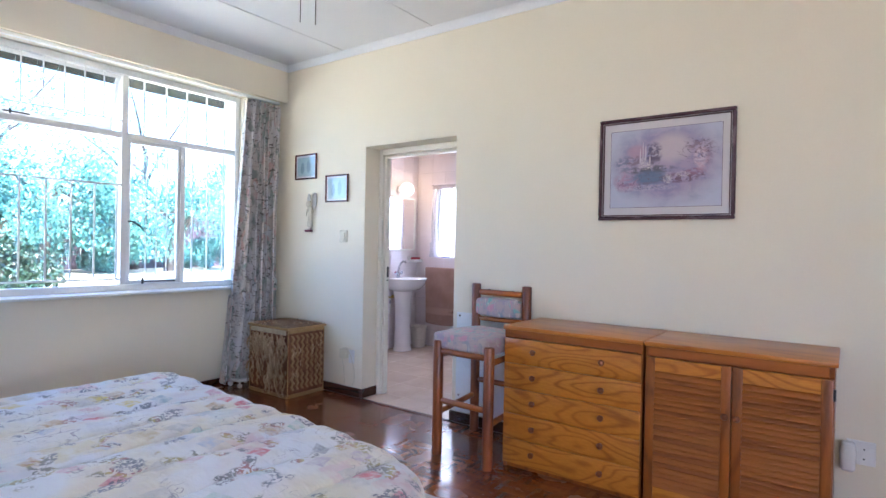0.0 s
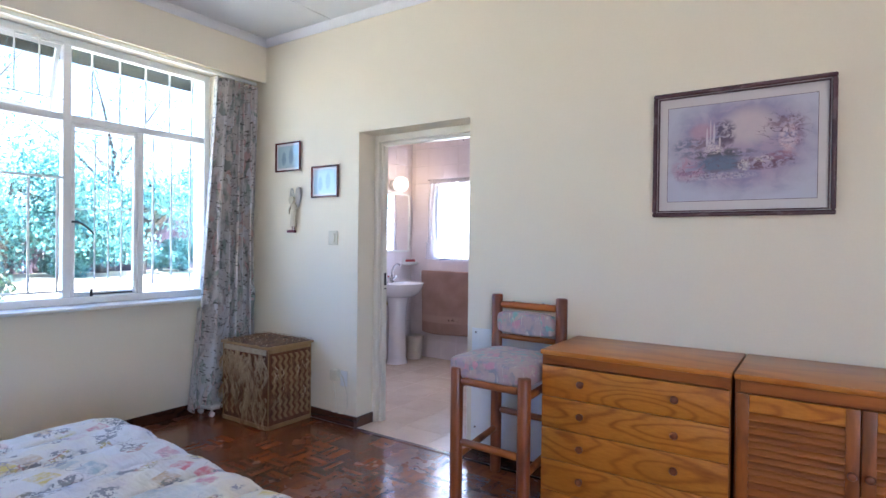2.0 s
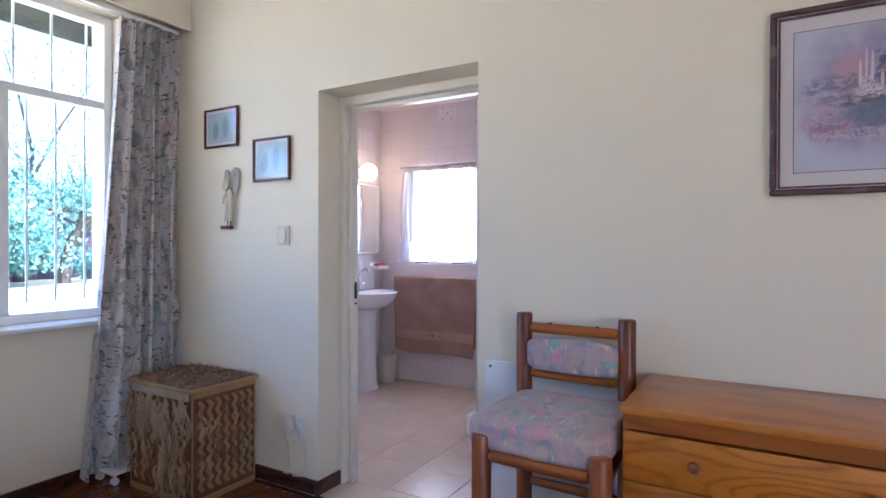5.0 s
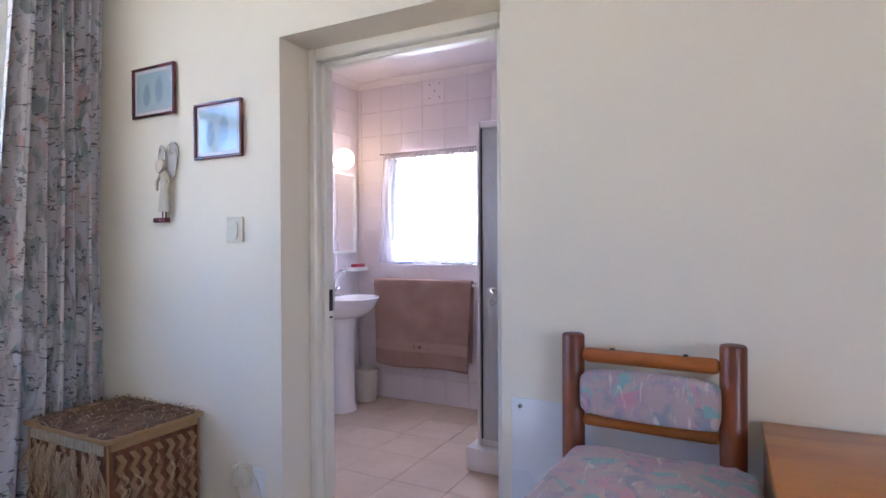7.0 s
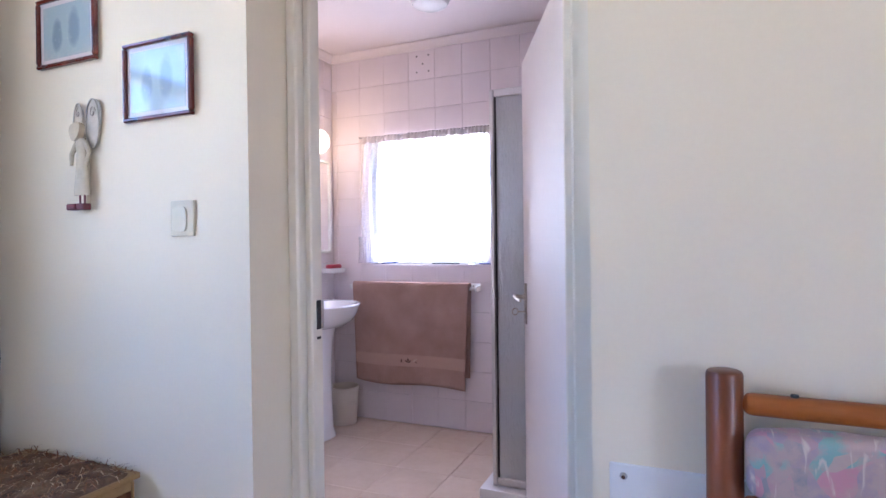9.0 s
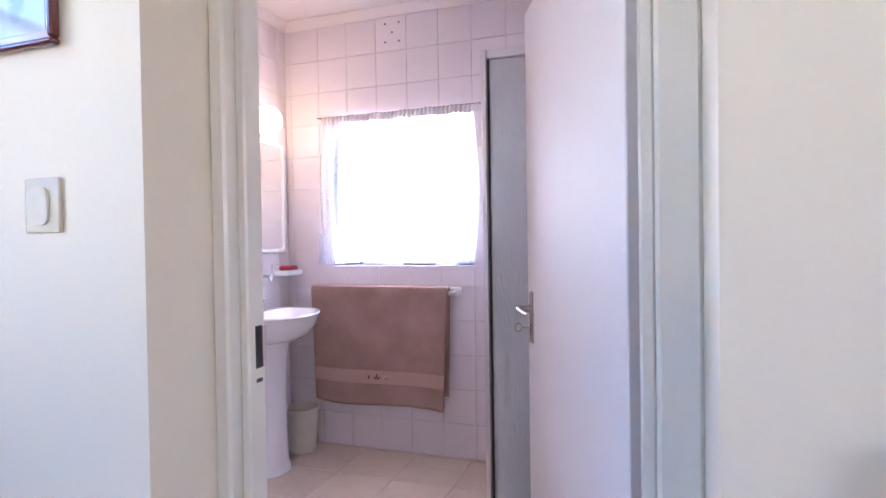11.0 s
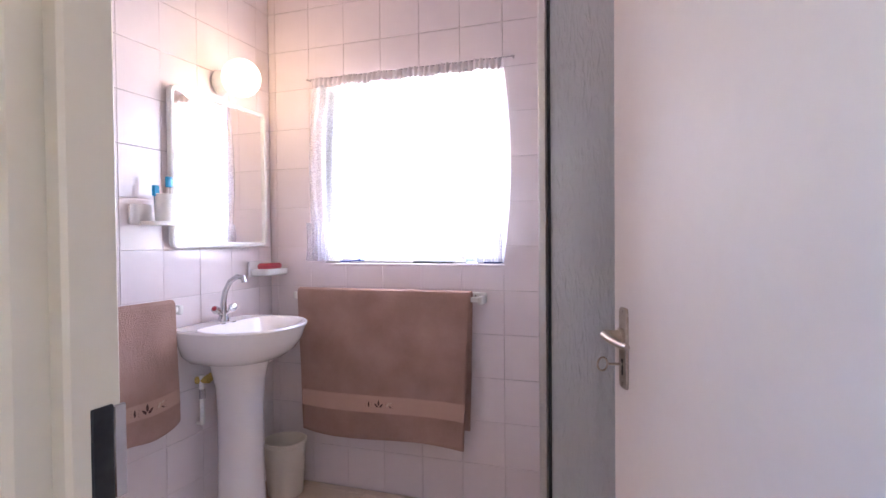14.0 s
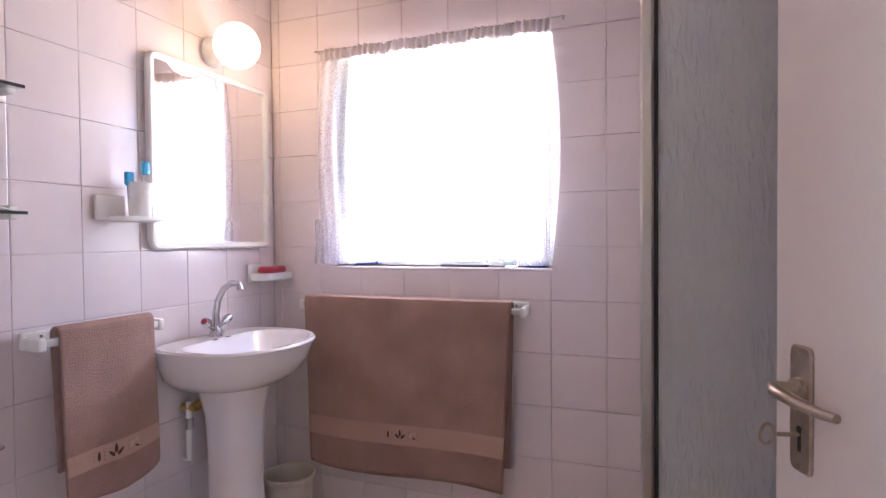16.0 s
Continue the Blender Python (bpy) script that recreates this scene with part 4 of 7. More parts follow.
def tree(x, y, h, r, seed, label, lean=0.3, n_leaf=380):
    rng = random.Random(seed)
    z0 = ground_z(x) - 0.02
    t = thing("tree", (x, y, z0), label, "tree", "trees in the garden")
    tb = bmesh.new()
    top = Vector((x + lean, y + lean * 0.5, z0 + h * 0.62))
    tube(tb, [(x, y, z0), (x + lean * 0.3, y, z0 + h * 0.25), top], [0.13, 0.10, 0.05], 10)
    tips = []
    for i in range(9):
        a = i * 2.4 + rng.random()
        st = Vector((x, y, z0)).lerp(top, rng.uniform(0.4, 0.95))
        e = Vector((x + r * 0.85 * math.cos(a), y + r * 0.85 * math.sin(a), z0 + h * rng.uniform(0.28, 0.95)))
        mid = st.lerp(e, 0.5) + Vector((0, 0, 0.15))
        tube(tb, [st, mid, e], [0.045, 0.03, 0.012], 7)
        tips += [e, mid, st.lerp(e, 0.8)]
    part("trunk", tb, "bark", t)
    cb_ = bmesh.new()
    for e in tips:
        leaves(cb_, e + Vector((rng.uniform(-.3, .3), rng.uniform(-.3, .3), rng.uniform(-.2, .3))), r * rng.uniform(0.22, 0.5), n_leaf, 0.085, rng, 0.85)
    part("crown", cb_, "leaf", t, smooth=False)


tree(-12.9, 1.9, 3.6, 1.6, 1, "leafy garden tree with a broad light green crown")
tree(-13.2, 4.6, 3.2, 1.5, 2, "leafy garden tree beside the brown fence")
tree(-13.2, 7.3, 2.8, 1.5, 3, "low spreading garden tree with pale leaves", 0.5)
tree(-12.0, -0.6, 3.4, 1.6, 4, "tall garden tree with an open crown")
tree(-13.0, 10.2, 2.9, 1.6, 5, "bushy garden tree near the far fence corner")
tree(-13.2, 3.6, 1.9, 1.5, 6, "low leafy garden tree close to the fence")
tree(-13.4, 5.9, 1.9, 1.5, 7, "low leafy garden tree close to the fence")
tree(-13.4, 1.2, 1.9, 1.5, 8, "low leafy garden tree close to the fence")
tree(-14.2, 0.2, 5.0, 2.2, 9, "tall open garden tree with thin bare boughs", 0.4, 120)
tree(-14.3, 3.4, 5.2, 2.2, 10, "tall open garden tree with thin bare boughs", 0.2, 110)
tree(-14.4, 7.0, 4.8, 2.0, 11, "tall open garden tree with thin bare boughs", 0.3, 100)
for i, (bx, by, br) in enumerate(((-8.0, 2.3, 0.9), (-13.8, 3.7, 0.8), (-13.6, 6.1, 0.75), (-13.9, 1.0, 0.8), (-14.0, 8.8, 0.8))):
    rng = random.Random(20 + i)
    sh = thing("shrub", (bx, by, ground_z(bx)), "rounded dark green clipped shrub" if i == 0 else "dense green shrub growing along the fence", "shrub", "garden shrubs")
    sb = bmesh.new()
    for _ in range(26):
        a, b_ = rng.uniform(0, 6.28), rng.uniform(0.0, 1.25)
        p = (bx + br * 0.7 * math.cos(a) * math.cos(b_), by + br * 0.7 * math.sin(a) * math.cos(b_), ground_z(bx) + 0.12 + br * 0.72 * math.sin(b_))
        leaves(sb, p, br * 0.32, 260, 0.07, rng)
    part("crown", sb, "leaf_dark" if i == 0 else "leaf", sh, smooth=False)
    stb = T(*[([(bx, by, ground_z(bx) - 0.02), (bx + 0.3 * math.cos(q), by + 0.3 * math.sin(q), ground_z(bx) + 0.5)], [0.03, 0.012]) for q in (0.3, 1.7, 3.0, 4.6)], n=7)
    part("stem", stb, "bark", sh)


# ---- bedroom things ----
# bed
bed = thing("bed", (-1.45, 0.4, 0), "wide bed covered by a pale quilt printed with small pictures", "bed")
BXL, BXR, BYF, BYH, BZ = -2.54, -0.42, 1.675, -0.75, 0.556


def quilt_z(x, y):
    w = x + 0.03 * math.sin(y * 2.3) + 0.012 * noise.noise((x * 4, y * 5, 7))
    puff = 0.026 * (abs(math.sin(w * math.pi / 0.235)) ** 0.34 - 1)
    return puff + 0.010 * noise.noise((x * 2.6, y * 2.2, 0)) + 0.006 * noise.noise((x * 13, y * 5, 3)) + 0.004 * noise.noise((x * 30, y * 22, 5))


def quilt_pt(u, v):
    # u across, v from foot to head; drops over three sides with a rounded edge
    W_, L_, R_, H_ = BXR - BXL, BYF - BYH, 0.09, 0.36
    s = u * (W_ + 2 * H_) - H_
    t = v * (L_ + H_) - H_

    def wrap(a):
        if a >= R_:
            return a, 0.0
        q = (R_ - a) / R_
        if q < math.pi / 2:
            return R_ - R_ * math.sin(q), R_ * (1 - math.cos(q))
        return 0.0, R_ + (q - math.pi / 2) * R_
    if s < W_ / 2:
        x, d1 = wrap(s)
        x = BXL + x
    else:
        x, d1 = wrap(W_ - s)
        x = BXR - x
    y, d2 = wrap(t)
    y = BYF - y
    # rounded plan corner
    cx, cy, CR = (BXR - 0.34 if x > BXR - 0.34 else (BXL + 0.16 if x < BXL + 0.16 else None)), BYF, (0.34 if x > -1.4 else 0.16)
    if cx is not None and y > BYF - CR:
        px, py = x - cx, y - (BYF - CR)
        m_ = max(abs(px), abs(py))
        r_ = math.hypot(px, py)
        if r_ > 1e-6:
            k_ = m_ / r_
            x, y = cx + px * k_, (BYF - CR) + py * k_
    edge = 0.07 * (max(0, (x - (BXR - 0.6)) / 0.6)) ** 2 + 0.012 * max(0, (y - (BYF - 0.25)) / 0.25) ** 2
    drop = max(d1, d2)
    z = BZ - drop - edge + quilt_z(x, y) * (1 if drop < 0.1 else 0.6)
    if drop > 0.08:
        w = 0.016 * math.sin((s + t) * 22) * min(1, (drop - 0.08) / 0.2)
        if d1 > d2:
            x += w + (0.03 if s > 0 and s > W_ / 2 else -0.03) * drop
        else:
            y += w + 0.03 * drop
    return (x, y - 0.06 * (x + 1.2), z)


qb = sheet(bmesh.new(), quilt_pt, 260, 220)
q_ob = part("quilt", qb, "quilt", bed, "pale quilt printed with small coloured pictures", smooth=True)
sol = q_ob.modifiers.new("thickness", "SOLIDIFY")
sol.thickness, sol.offset = 0.016, -1
part("mattress", B((BXL + 0.05, BXR - 0.05, BYH + 0.02, BYF - 0.06, 0.22, 0.43), bev=0.04, seg=3), "mat_board", bed)
part("bed_base", B((BXL + 0.06, BXR - 0.06, BYH + 0.02, BYF - 0.08, 0.08, 0.218), bev=0.01), "tan_leather", bed)
for x in (BXL + 0.15, BXR - 0.15):
    for y in (BYH + 0.15, BYF - 0.18):
        part("leg", T(([(x, y, 0.002), (x, y, 0.08)], [0.022, 0.03])), "baseboard", bed)

# chest of drawers
CX0, CX1, CY0, CZ = -1.022, -0.232, 2.925, 0.822


def knob(bm, x, y, z, r=0.016):
    tube(bm, [(x, y, z), (x, y - 0.012, z), (x, y - 0.016, z), (x, y - 0.024, z), (x, y - 0.031, z), (x, y - 0.034, z)], [r * 0.55, r * 0.5, r * 0.9, r * 1.05, r * 0.8, r * 0.3], 18)


chest = thing("chest_of_drawers", ((CX0 + CX1) / 2, 3.15, 0), "orange pine chest of five drawers with round wooden knobs", "chest of drawers")
part("top", B((CX0 - 0.005, CX1 + 0.003, CY0 - 0.018, 3.392, CZ - 0.022, CZ), bev=0.004, seg=2), "pine_top", chest)
part("side_panel", B((CX0, CX0 + 0.018, CY0, 3.39, 0.0, CZ - 0.022), bev=0.002), "pine_red", chest)
part("side_panel", B((CX1 - 0.018, CX1, CY0, 3.39, 0.0, CZ - 0.022), bev=0.002), "pine_red", chest)
part("top_rail", B((CX0 + 0.002, CX1 - 0.002, CY0 - 0.008, CY0 - 0.001, 0.756, CZ - 0.0225), bev=0.002), "slat_wood", chest)
part("plinth", B((CX0 + 0.018, CX1 - 0.018, CY0 + 0.012, CY0 + 0.03, 0.0, 0.028), bev=0.002), "pine_red", chest)
part("back_panel", B((CX0 + 0.018, CX1 - 0.018, 3.38, 3.388, 0.0, CZ - 0.022)), "pine_red", chest)
for k in range(5):
    z0 = 0.030 + k * 0.1447
    d = part("drawer", B((CX0 + 0.003, CX1 - 0.004, CY0 - 0.014, CY0 + 0.006, z0, z0 + 0.1415), (CX0 + 0.03, CX1 - 0.03, CY0 + 0.006, 3.34, z0 + 0.01, z0 + 0.1), bev=0.003, seg=2), "pine", chest, "orange pine drawer front with bold grain")
    for x in (-0.828, -0.433):
        kb = bmesh.new()
        knob(kb, x, CY0 - 0.014, z0 + 0.078)
        part("knob", kb, "knob_wood", d)

# louvred cabinet
AX0, AX1 = -0.219, 0.556
cab = thing("louvred_cabinet", ((AX0 + AX1) / 2, 3.15, 0), "orange pine cabinet with two louvred doors", "cabinet")
part("top", B((AX0 - 0.003, AX1 + 0.012, CY0 - 0.018, 3.392, CZ - 0.022, CZ), bev=0.004, seg=2), "pine_top", cab)
part("body", B((AX0, AX0 + 0.018, CY0, 3.39, 0, CZ - 0.022), (AX1 - 0.018, AX1, CY0, 3.39, 0, CZ - 0.022), (AX0 + 0.018, AX1 - 0.018, 3.38, 3.388, 0, CZ - 0.022), (AX0 + 0.018, AX1 - 0.018, CY0 + 0.02, 3.38, 0.03, 0.048), (AX0 + 0.018, AX1 - 0.018, CY0 + 0.02, CY0 + 0.038, 0, 0.03), bev=0.002), "pine_red", cab)
part("top_rail", B((AX0 + 0.018, AX1 - 0.018, CY0 - 0.014, CY0 + 0.01, 0.752, CZ - 0.0225), bev=0.002), "slat_wood", cab)
for x0, x1, kx in ((AX0 + 0.008, 0.170, 0.148), (0.174, AX1 - 0.004, 0.198)):
    dr = part("door", B((x0, x0 + 0.042, CY0 - 0.020, CY0 - 0.001, 0.045, 0.749), (x1 - 0.042, x1, CY0 - 0.020, CY0 - 0.001, 0.045, 0.749), bev=0.003, seg=2), "pine_red", cab, "louvred pine door")
    for q0, q1 in ((0.682, 0.748), (0.046, 0.11)):
        part("door_rail", B((x0 + 0.042, x1 - 0.042, CY0 - 0.019, CY0 - 0.002, q0, q1), bev=0.002), "pine", dr)
    for k in range(22):
        z = 0.128 + k * 0.0258
        sb = superloft(bmesh.new(), [[(x, CY0 - 0.0105 + 0.013 * c - 0.003 * math.cos(math.pi * c / 2), z + 0.0145 * c + e_) for c, e_ in ((-1, -0.0022), (-0.4, -0.0036), (0.4, -0.0036), (1, -0.0022), (1, 0.0022), (0.4, 0.0036), (-0.4, 0.0036), (-1, 0.0022))] for x in (x0 + 0.041, x1 - 0.041)])
        part("slat", sb, "slat_wood", dr)
    kb = bmesh.new()
    knob(kb, kx, CY0 - 0.020, 0.522, 0.015)
    part("knob", kb, "knob_wood", dr)
for z in (0.66, 0.14):
    part("hinge", T(([(AX1 + 0.001, CY0 - 0.012, z), (AX1 + 0.001, CY0 - 0.012, z + 0.05)], 0.005), n=8), "dark_metal", cab, "dark steel hinge")

# stool
SX = {"fl": (-1.43, 2.82), "fr": (-1.055, 2.80), "bl": (-1.49, 3.335), "br": (-1.09, 3.315)}
stool = thing("bar_stool", (-1.26, 3.06, 0), "red-brown turned wood bar stool with padded pastel seat", "bar stool")
for k, h in (("fl", 0.70), ("fr", 0.70), ("bl", 1.022), ("br", 1.022)):
    pb = bmesh.new()
    post(pb, *SX[k], 0.0, h, 0.031)
    part("leg", pb, "stool_wood", stool)


def srail(name, a, b_, z0, z1=None, r=0.018, dx=0.0):
    p, q = SX[a], SX[b_]
    rb = bmesh.new()
    rail(rb, (*p, z0), (*q, z0 if z1 is None else z1), r)
    return part(name, rb, "stool_rail", stool)


srail("seat_rail", "fl", "fr", 0.635)
srail("seat_rail", "bl", "br", 0.635)
srail("seat_rail", "fl", "bl", 0.605)
srail("seat_rail", "fr", "br", 0.605)
srail("foot_rail", "fl", "fr", 0.335)
srail("foot_rail", "bl", "br", 0.36)
srail("foot_rail", "fl", "bl", 0.255)
srail("foot_rail", "fr", "br", 0.255)
top_r = srail("back_rail", "bl", "br", 0.965, r=0.02)
srail("back_rail", "bl", "br", 0.785, r=0.016)
for f in (0.27, 0.73):
    px, py = SX["bl"][0] * (1 - f) + SX["br"][0] * f, SX["bl"][1] * (1 - f) + SX["br"][1] * f
    part("plug", T(([(px, py, 0.982), (px, py, 0.988)], [0.008, 0.006]), n=10), "rubber", top_r)


def cushion(name, c, sx, sy, sz, yaw, pitch, wr, seed):
    cb2 = bmesh.new()
    bmesh.ops.create_cube(cb2, size=2)
    bmesh.ops.subdivide_edges(cb2, edges=cb2.edges[:], cuts=18, use_grid_fill=True)
    for v in cb2.verts:
        p = v.co.copy()
        q = (abs(p.x) ** 9 + abs(p.y) ** 9 + abs(p.z) ** 6) ** (1 / 8)
        p = p / max(q, 1e-4)
        crown = (1 - p.x * p.x * 0.85) * (1 - p.y * p.y * 0.85)
        z = p.z * (0.82 + 0.18 * crown)
        w = wr * noise.noise((p.x * 1.6 + seed, p.y * 1.6, p.z * 3)) + wr * 0.6 * math.sin(p.x * 34 + 2 * p.y) * max(0, abs(p.y) - 0.35) * (1 if abs(p.z) < 0.95 else 0.4)
        v.co = (p.x * sx, p.y * sy + w * 0.5, z * sz + w)
    cb2.transform(Matrix.Translation(c) @ Matrix.Rotation(yaw, 4, "Z") @ Matrix.Rotation(pitch, 4, "X"))
    return part(name, cb2, "stool_cloth", stool, "pastel patterned cushion", smooth=True)


cushion("seat", (-1.262, 3.035, 0.695), 0.222, 0.235, 0.060, radians(-3), 0.0, 0.006, 1)
cushion("back_pad", (-1.288, 3.298, 0.872), 0.172, 0.034, 0.066, radians(-3), 0.0, 0.004, 5)

# big picture
pic = thing("framed_picture", (-0.28, 3.39, 1.75), "plum framed misty castle watercolour with a cream mount", "picture")


def frame4(bm, x0, x1, z0, z1, w, y0, y1, bev=0.004):
    box(bm, x0, x0 + w, y0, y1, z0 + w, z1 - w, bev)
    box(bm, x1 - w, x1, y0, y1, z0 + w, z1 - w, bev)
    box(bm, x0, x1, y0, y1, z0, z0 + w, bev)
    box(bm, x0, x1, y0, y1, z1 - w, z1, bev)
    return bm


PX0, PX1, PZ0, PZ1 = -0.650, 0.098, 1.452, 2.055
fo = frame4(bmesh.new(), PX0, PX1, PZ0, PZ1, 0.020, 3.380, 3.408, 0.005)
part("frame", fo, "plum_frame", pic)
part("frame_slip", frame4(bmesh.new(), PX0 + 0.0205, PX1 - 0.0205, PZ0 + 0.0205, PZ1 - 0.0205, 0.003, 3.384, 3.406, 0.0008), "silver_line", pic)
part("inner_frame", frame4(bmesh.new(), PX0 + 0.024, PX1 - 0.024, PZ0 + 0.024, PZ1 - 0.024, 0.006, 3.387, 3.406, 0.001), "plum_frame", pic)
part("mount", B((PX0 + 0.028, PX1 - 0.028, 3.398, 3.405, PZ0 + 0.028, PZ1 - 0.028)), "mat_board", pic, smooth=False)
part("mount_line", frame4(bmesh.new(), PX0 + 0.066, PX1 - 0.066, PZ0 + 0.072, PZ1 - 0.072, 0.002, 3.3972, 3.3985, 0), "plum_frame", pic, smooth=False)
part("print", B((PX0 + 0.068, PX1 - 0.068, 3.3968, 3.3985, PZ0 + 0.074, PZ1 - 0.074)), "castle", pic, smooth=False)

for i, (x0, x1, z0, z1, lab) in enumerate(((-3.527, -3.240, 1.852, 2.080, "small mahogany framed print of blue trees"), (-3.117, -2.838, 1.636, 1.872, "small mahogany framed print reflecting the window"))):
    sp = thing("small_picture", ((x0 + x1) / 2, 3.40, (z0 + z1) / 2), lab, "picture", "small framed prints")
    part("frame", frame4(bmesh.new(), x0, x1, z0, z1, 0.013, 3.388, 3.408, 0.004), "mahogany", sp)
    part("mount", B((x0 + 0.01, x1 - 0.01, 3.399, 3.405, z0 + 0.01, z1 - 0.01)), "mat_board", sp, smooth=False)
    part("print", B((x0 + 0.028, x1 - 0.028, 3.3978, 3.3995, z0 + 0.028, z1 - 0.028)), "trees_print", sp, smooth=False)

# wall ornament: plain winged figure on a small stand
M["figure_pale"] = plain("pale_carved_wood", (0.46, 0.40, 0.28), (0.60, 0.53, 0.40), 0.6, 18, 90, 0.2)
M["figure_wing"] = plain("grey_painted_wing", (0.42, 0.40, 0.36), (0.56, 0.53, 0.48), 0.6, 30, 90, 0.2)
M["figure_red"] = plain("dark_red_stand", (0.13, 0.025, 0.035), (0.18, 0.035, 0.05), 0.5, 18, 90, 0.1)
an = bmesh.new()
ax, ay = -3.300, 3.385


def wing(cx, cz, rx, rz, tilt):
    ring = []
    for k in range(28):
        a = 2 * math.pi * k / 28
        px_, pz_ = rx * math.sin(a) * (1 + 0.25 * math.cos(a)), rz * math.cos(a)
        ring.append((cx + px_ * math.cos(tilt) + pz_ * math.sin(tilt), cz - px_ * math.sin(tilt) + pz_ * math.cos(tilt)))
    superloft(an, [[(x, y, z) for x, z in ring] for y in (3.404, 3.398)])


wing(-3.330, 1.655, 0.021, 0.065, -0.12)
wing(-3.262, 1.650, 0.030, 0.078, 0.10)
for wx, wz, wrx, wrz in ((-3.330, 1.655, 0.021, 0.065), (-3.262, 1.650, 0.030, 0.078)):
    tube(an, [(wx + wrx * math.sin(a), 3.395, wz + wrz * math.cos(a)) for a in (2 * math.pi * k / 24 for k in range(25))], 0.0022, 6, cap=False)
    tube(an, [(wx + (0.003 + 0.0022 * k) * math.sin(k * 0.7) * 0.55, 3.395, wz + 0.035 + (0.002 + 0.0018 * k) * math.cos(k * 0.7)) for k in range(12)], 0.0018, 6)
n_wing = len(an.faces)
superloft(an, [oval(ax, ay, z, rx, ry, 20) for z, rx, ry in ((1.425, 0.036, 0.012), (1.44, 0.036, 0.012), (1.50, 0.027, 0.011), (1.56, 0.020, 0.010), (1.59, 0.026, 0.010), (1.605, 0.016, 0.009))])
tube(an, [(ax - 0.018, 3.372, 1.628), (ax - 0.018, 3.375, 1.628), (ax - 0.014, 3.392, 1.625)], [0.024, 0.031, 0.031], 26)
for s_x in (-1, 1):
    tube(an, [(ax + s_x * 0.022, ay, 1.592), (ax + s_x * 0.042, ay - 0.004, 1.555), (ax + s_x * 0.034, ay - 0.010, 1.520)], [0.008, 0.007, 0.005], 8)
box(an, ax - 0.004, ax + 0.004, 3.396, 3.409, 1.40, 1.62)
n_body = len(an.faces)
for s_x in (-1, 1):
    tube(an, [(ax + s_x * 0.011, ay, 1.43), (ax + s_x * 0.011, ay, 1.398)], 0.003, 8)
box(an, ax - 0.052, ax + 0.030, 3.366, 3.394, 1.378, 1.398, 0.003)
box(an, ax - 0.030, ax - 0.002, 3.360, 3.372, 1.380, 1.396, 0.003)
an.faces.ensure_lookup_table()
for i, f in enumerate(an.faces):
    f.material_index = 0 if n_wing <= i < n_body else (1 if i < n_wing else 2)
fig = part("winged_figurine", an, "figure_pale", None, "pale carved winged wall figurine on a dark red stand", category="ornament", loc=(ax, 3.39, 1.38))
fig.data.materials.append(M["figure_wing"])
fig.data.materials.append(M["figure_red"])

# rocker switch
sw = thing("light_switch", (-2.89, 3.405, 1.337), "cream square light switch with a single rocker", "light switch")
part("plate", B((-2.936, -2.846, 3.400, 3.4095, 1.288, 1.392), bev=0.003, seg=2), "cream_plastic", sw)
superr = [(-2.895 + 0.027 * math.copysign(abs(math.cos(a)) ** 0.55, math.cos(a)), 1.338 + 0.036 * math.copysign(abs(math.sin(a)) ** 0.5, math.sin(a))) for a in (2 * math.pi * k / 24 for k in range(24))]
part("rocker", superloft(bmesh.new(), [[(x, y, z) for x, z in superr] for y in (3.3995, 3.394)]), "cream_plastic", sw)

# wall socket with adapter and cord
so = thing("wall_socket", (-2.79, 3.405, 0.33), "cream wall socket with a plug adapter and a thin looped cord", "wall socket")
part("plate", B((-2.80, -2.735, 3.400, 3.409, 0.275, 0.385), bev=0.003), "plastic", so)
part("plug", B((-2.875, -2.80, 3.360, 3.409, 0.31, 0.395), bev=0.012, seg=3), "cream_plastic", so)
cord = [(-2.845, 3.358, 0.375), (-2.82, 3.352, 0.41), (-2.78, 3.362, 0.405), (-2.745, 3.375, 0.34), (-2.715, 3.385, 0.22), (-2.715, 3.386, 0.13), (-2.745, 3.383, 0.085), (-2.80, 3.380, 0.082)]
part("cord", T((cord, 0.003), ([(-2.835, 3.36, 0.315), (-2.83, 3.375, 0.24), (-2.825, 3.385, 0.12), (-2.84, 3.386, 0.08), (-2.87, 3.385, 0.082)], 0.003), n=8), "cream_plastic", so)
part("hook", T(([(-2.66, 3.409, 0.09), (-2.66, 3.409, 0.091)], 0.001), n=6), "cream_plastic", so)

so2 = thing("wall_socket", (0.65, 3.405, 0.31), "white double wall socket with a plug-in device", "wall socket")
part("plate", B((0.60, 0.715, 3.400, 3.409, 0.27, 0.385), bev=0.004), "plastic", so2)
part("plug_in_device", superloft(bmesh.new(), [oval(0.608, 3.375, z, rx, ry, 20, 3) for z, rx, ry in ((0.238, 0.02, 0.012), (0.25, 0.03, 0.028), (0.33, 0.034, 0.033), (0.37, 0.028, 0.03), (0.378, 0.02, 0.02))]), "plastic", so2)
for z in (0.30, 0.345):
    part("pin_hole", T(([(0.67, 3.3995, z), (0.67, 3.3988, z)], 0.004), n=8), "rubber", so2)

# splash board beside the doorway
gb = thing("wall_guard_panel", (-1.5, 3.405, 0.4), "pale blue-white wall panel held by small chrome screws", "wall panel")
part("panel", B((-1.70, -1.10, 3.403, 3.4095, 0.08, 0.80), bev=0.002), "white_paint", gb)
for x in (-1.672, -1.13):
    for z in (0.775, 0.20):
        part("screw", T(([(x, 3.4025, z), (x, 3.396, z)], [0.008, 0.004]), n=12), "chrome", gb)

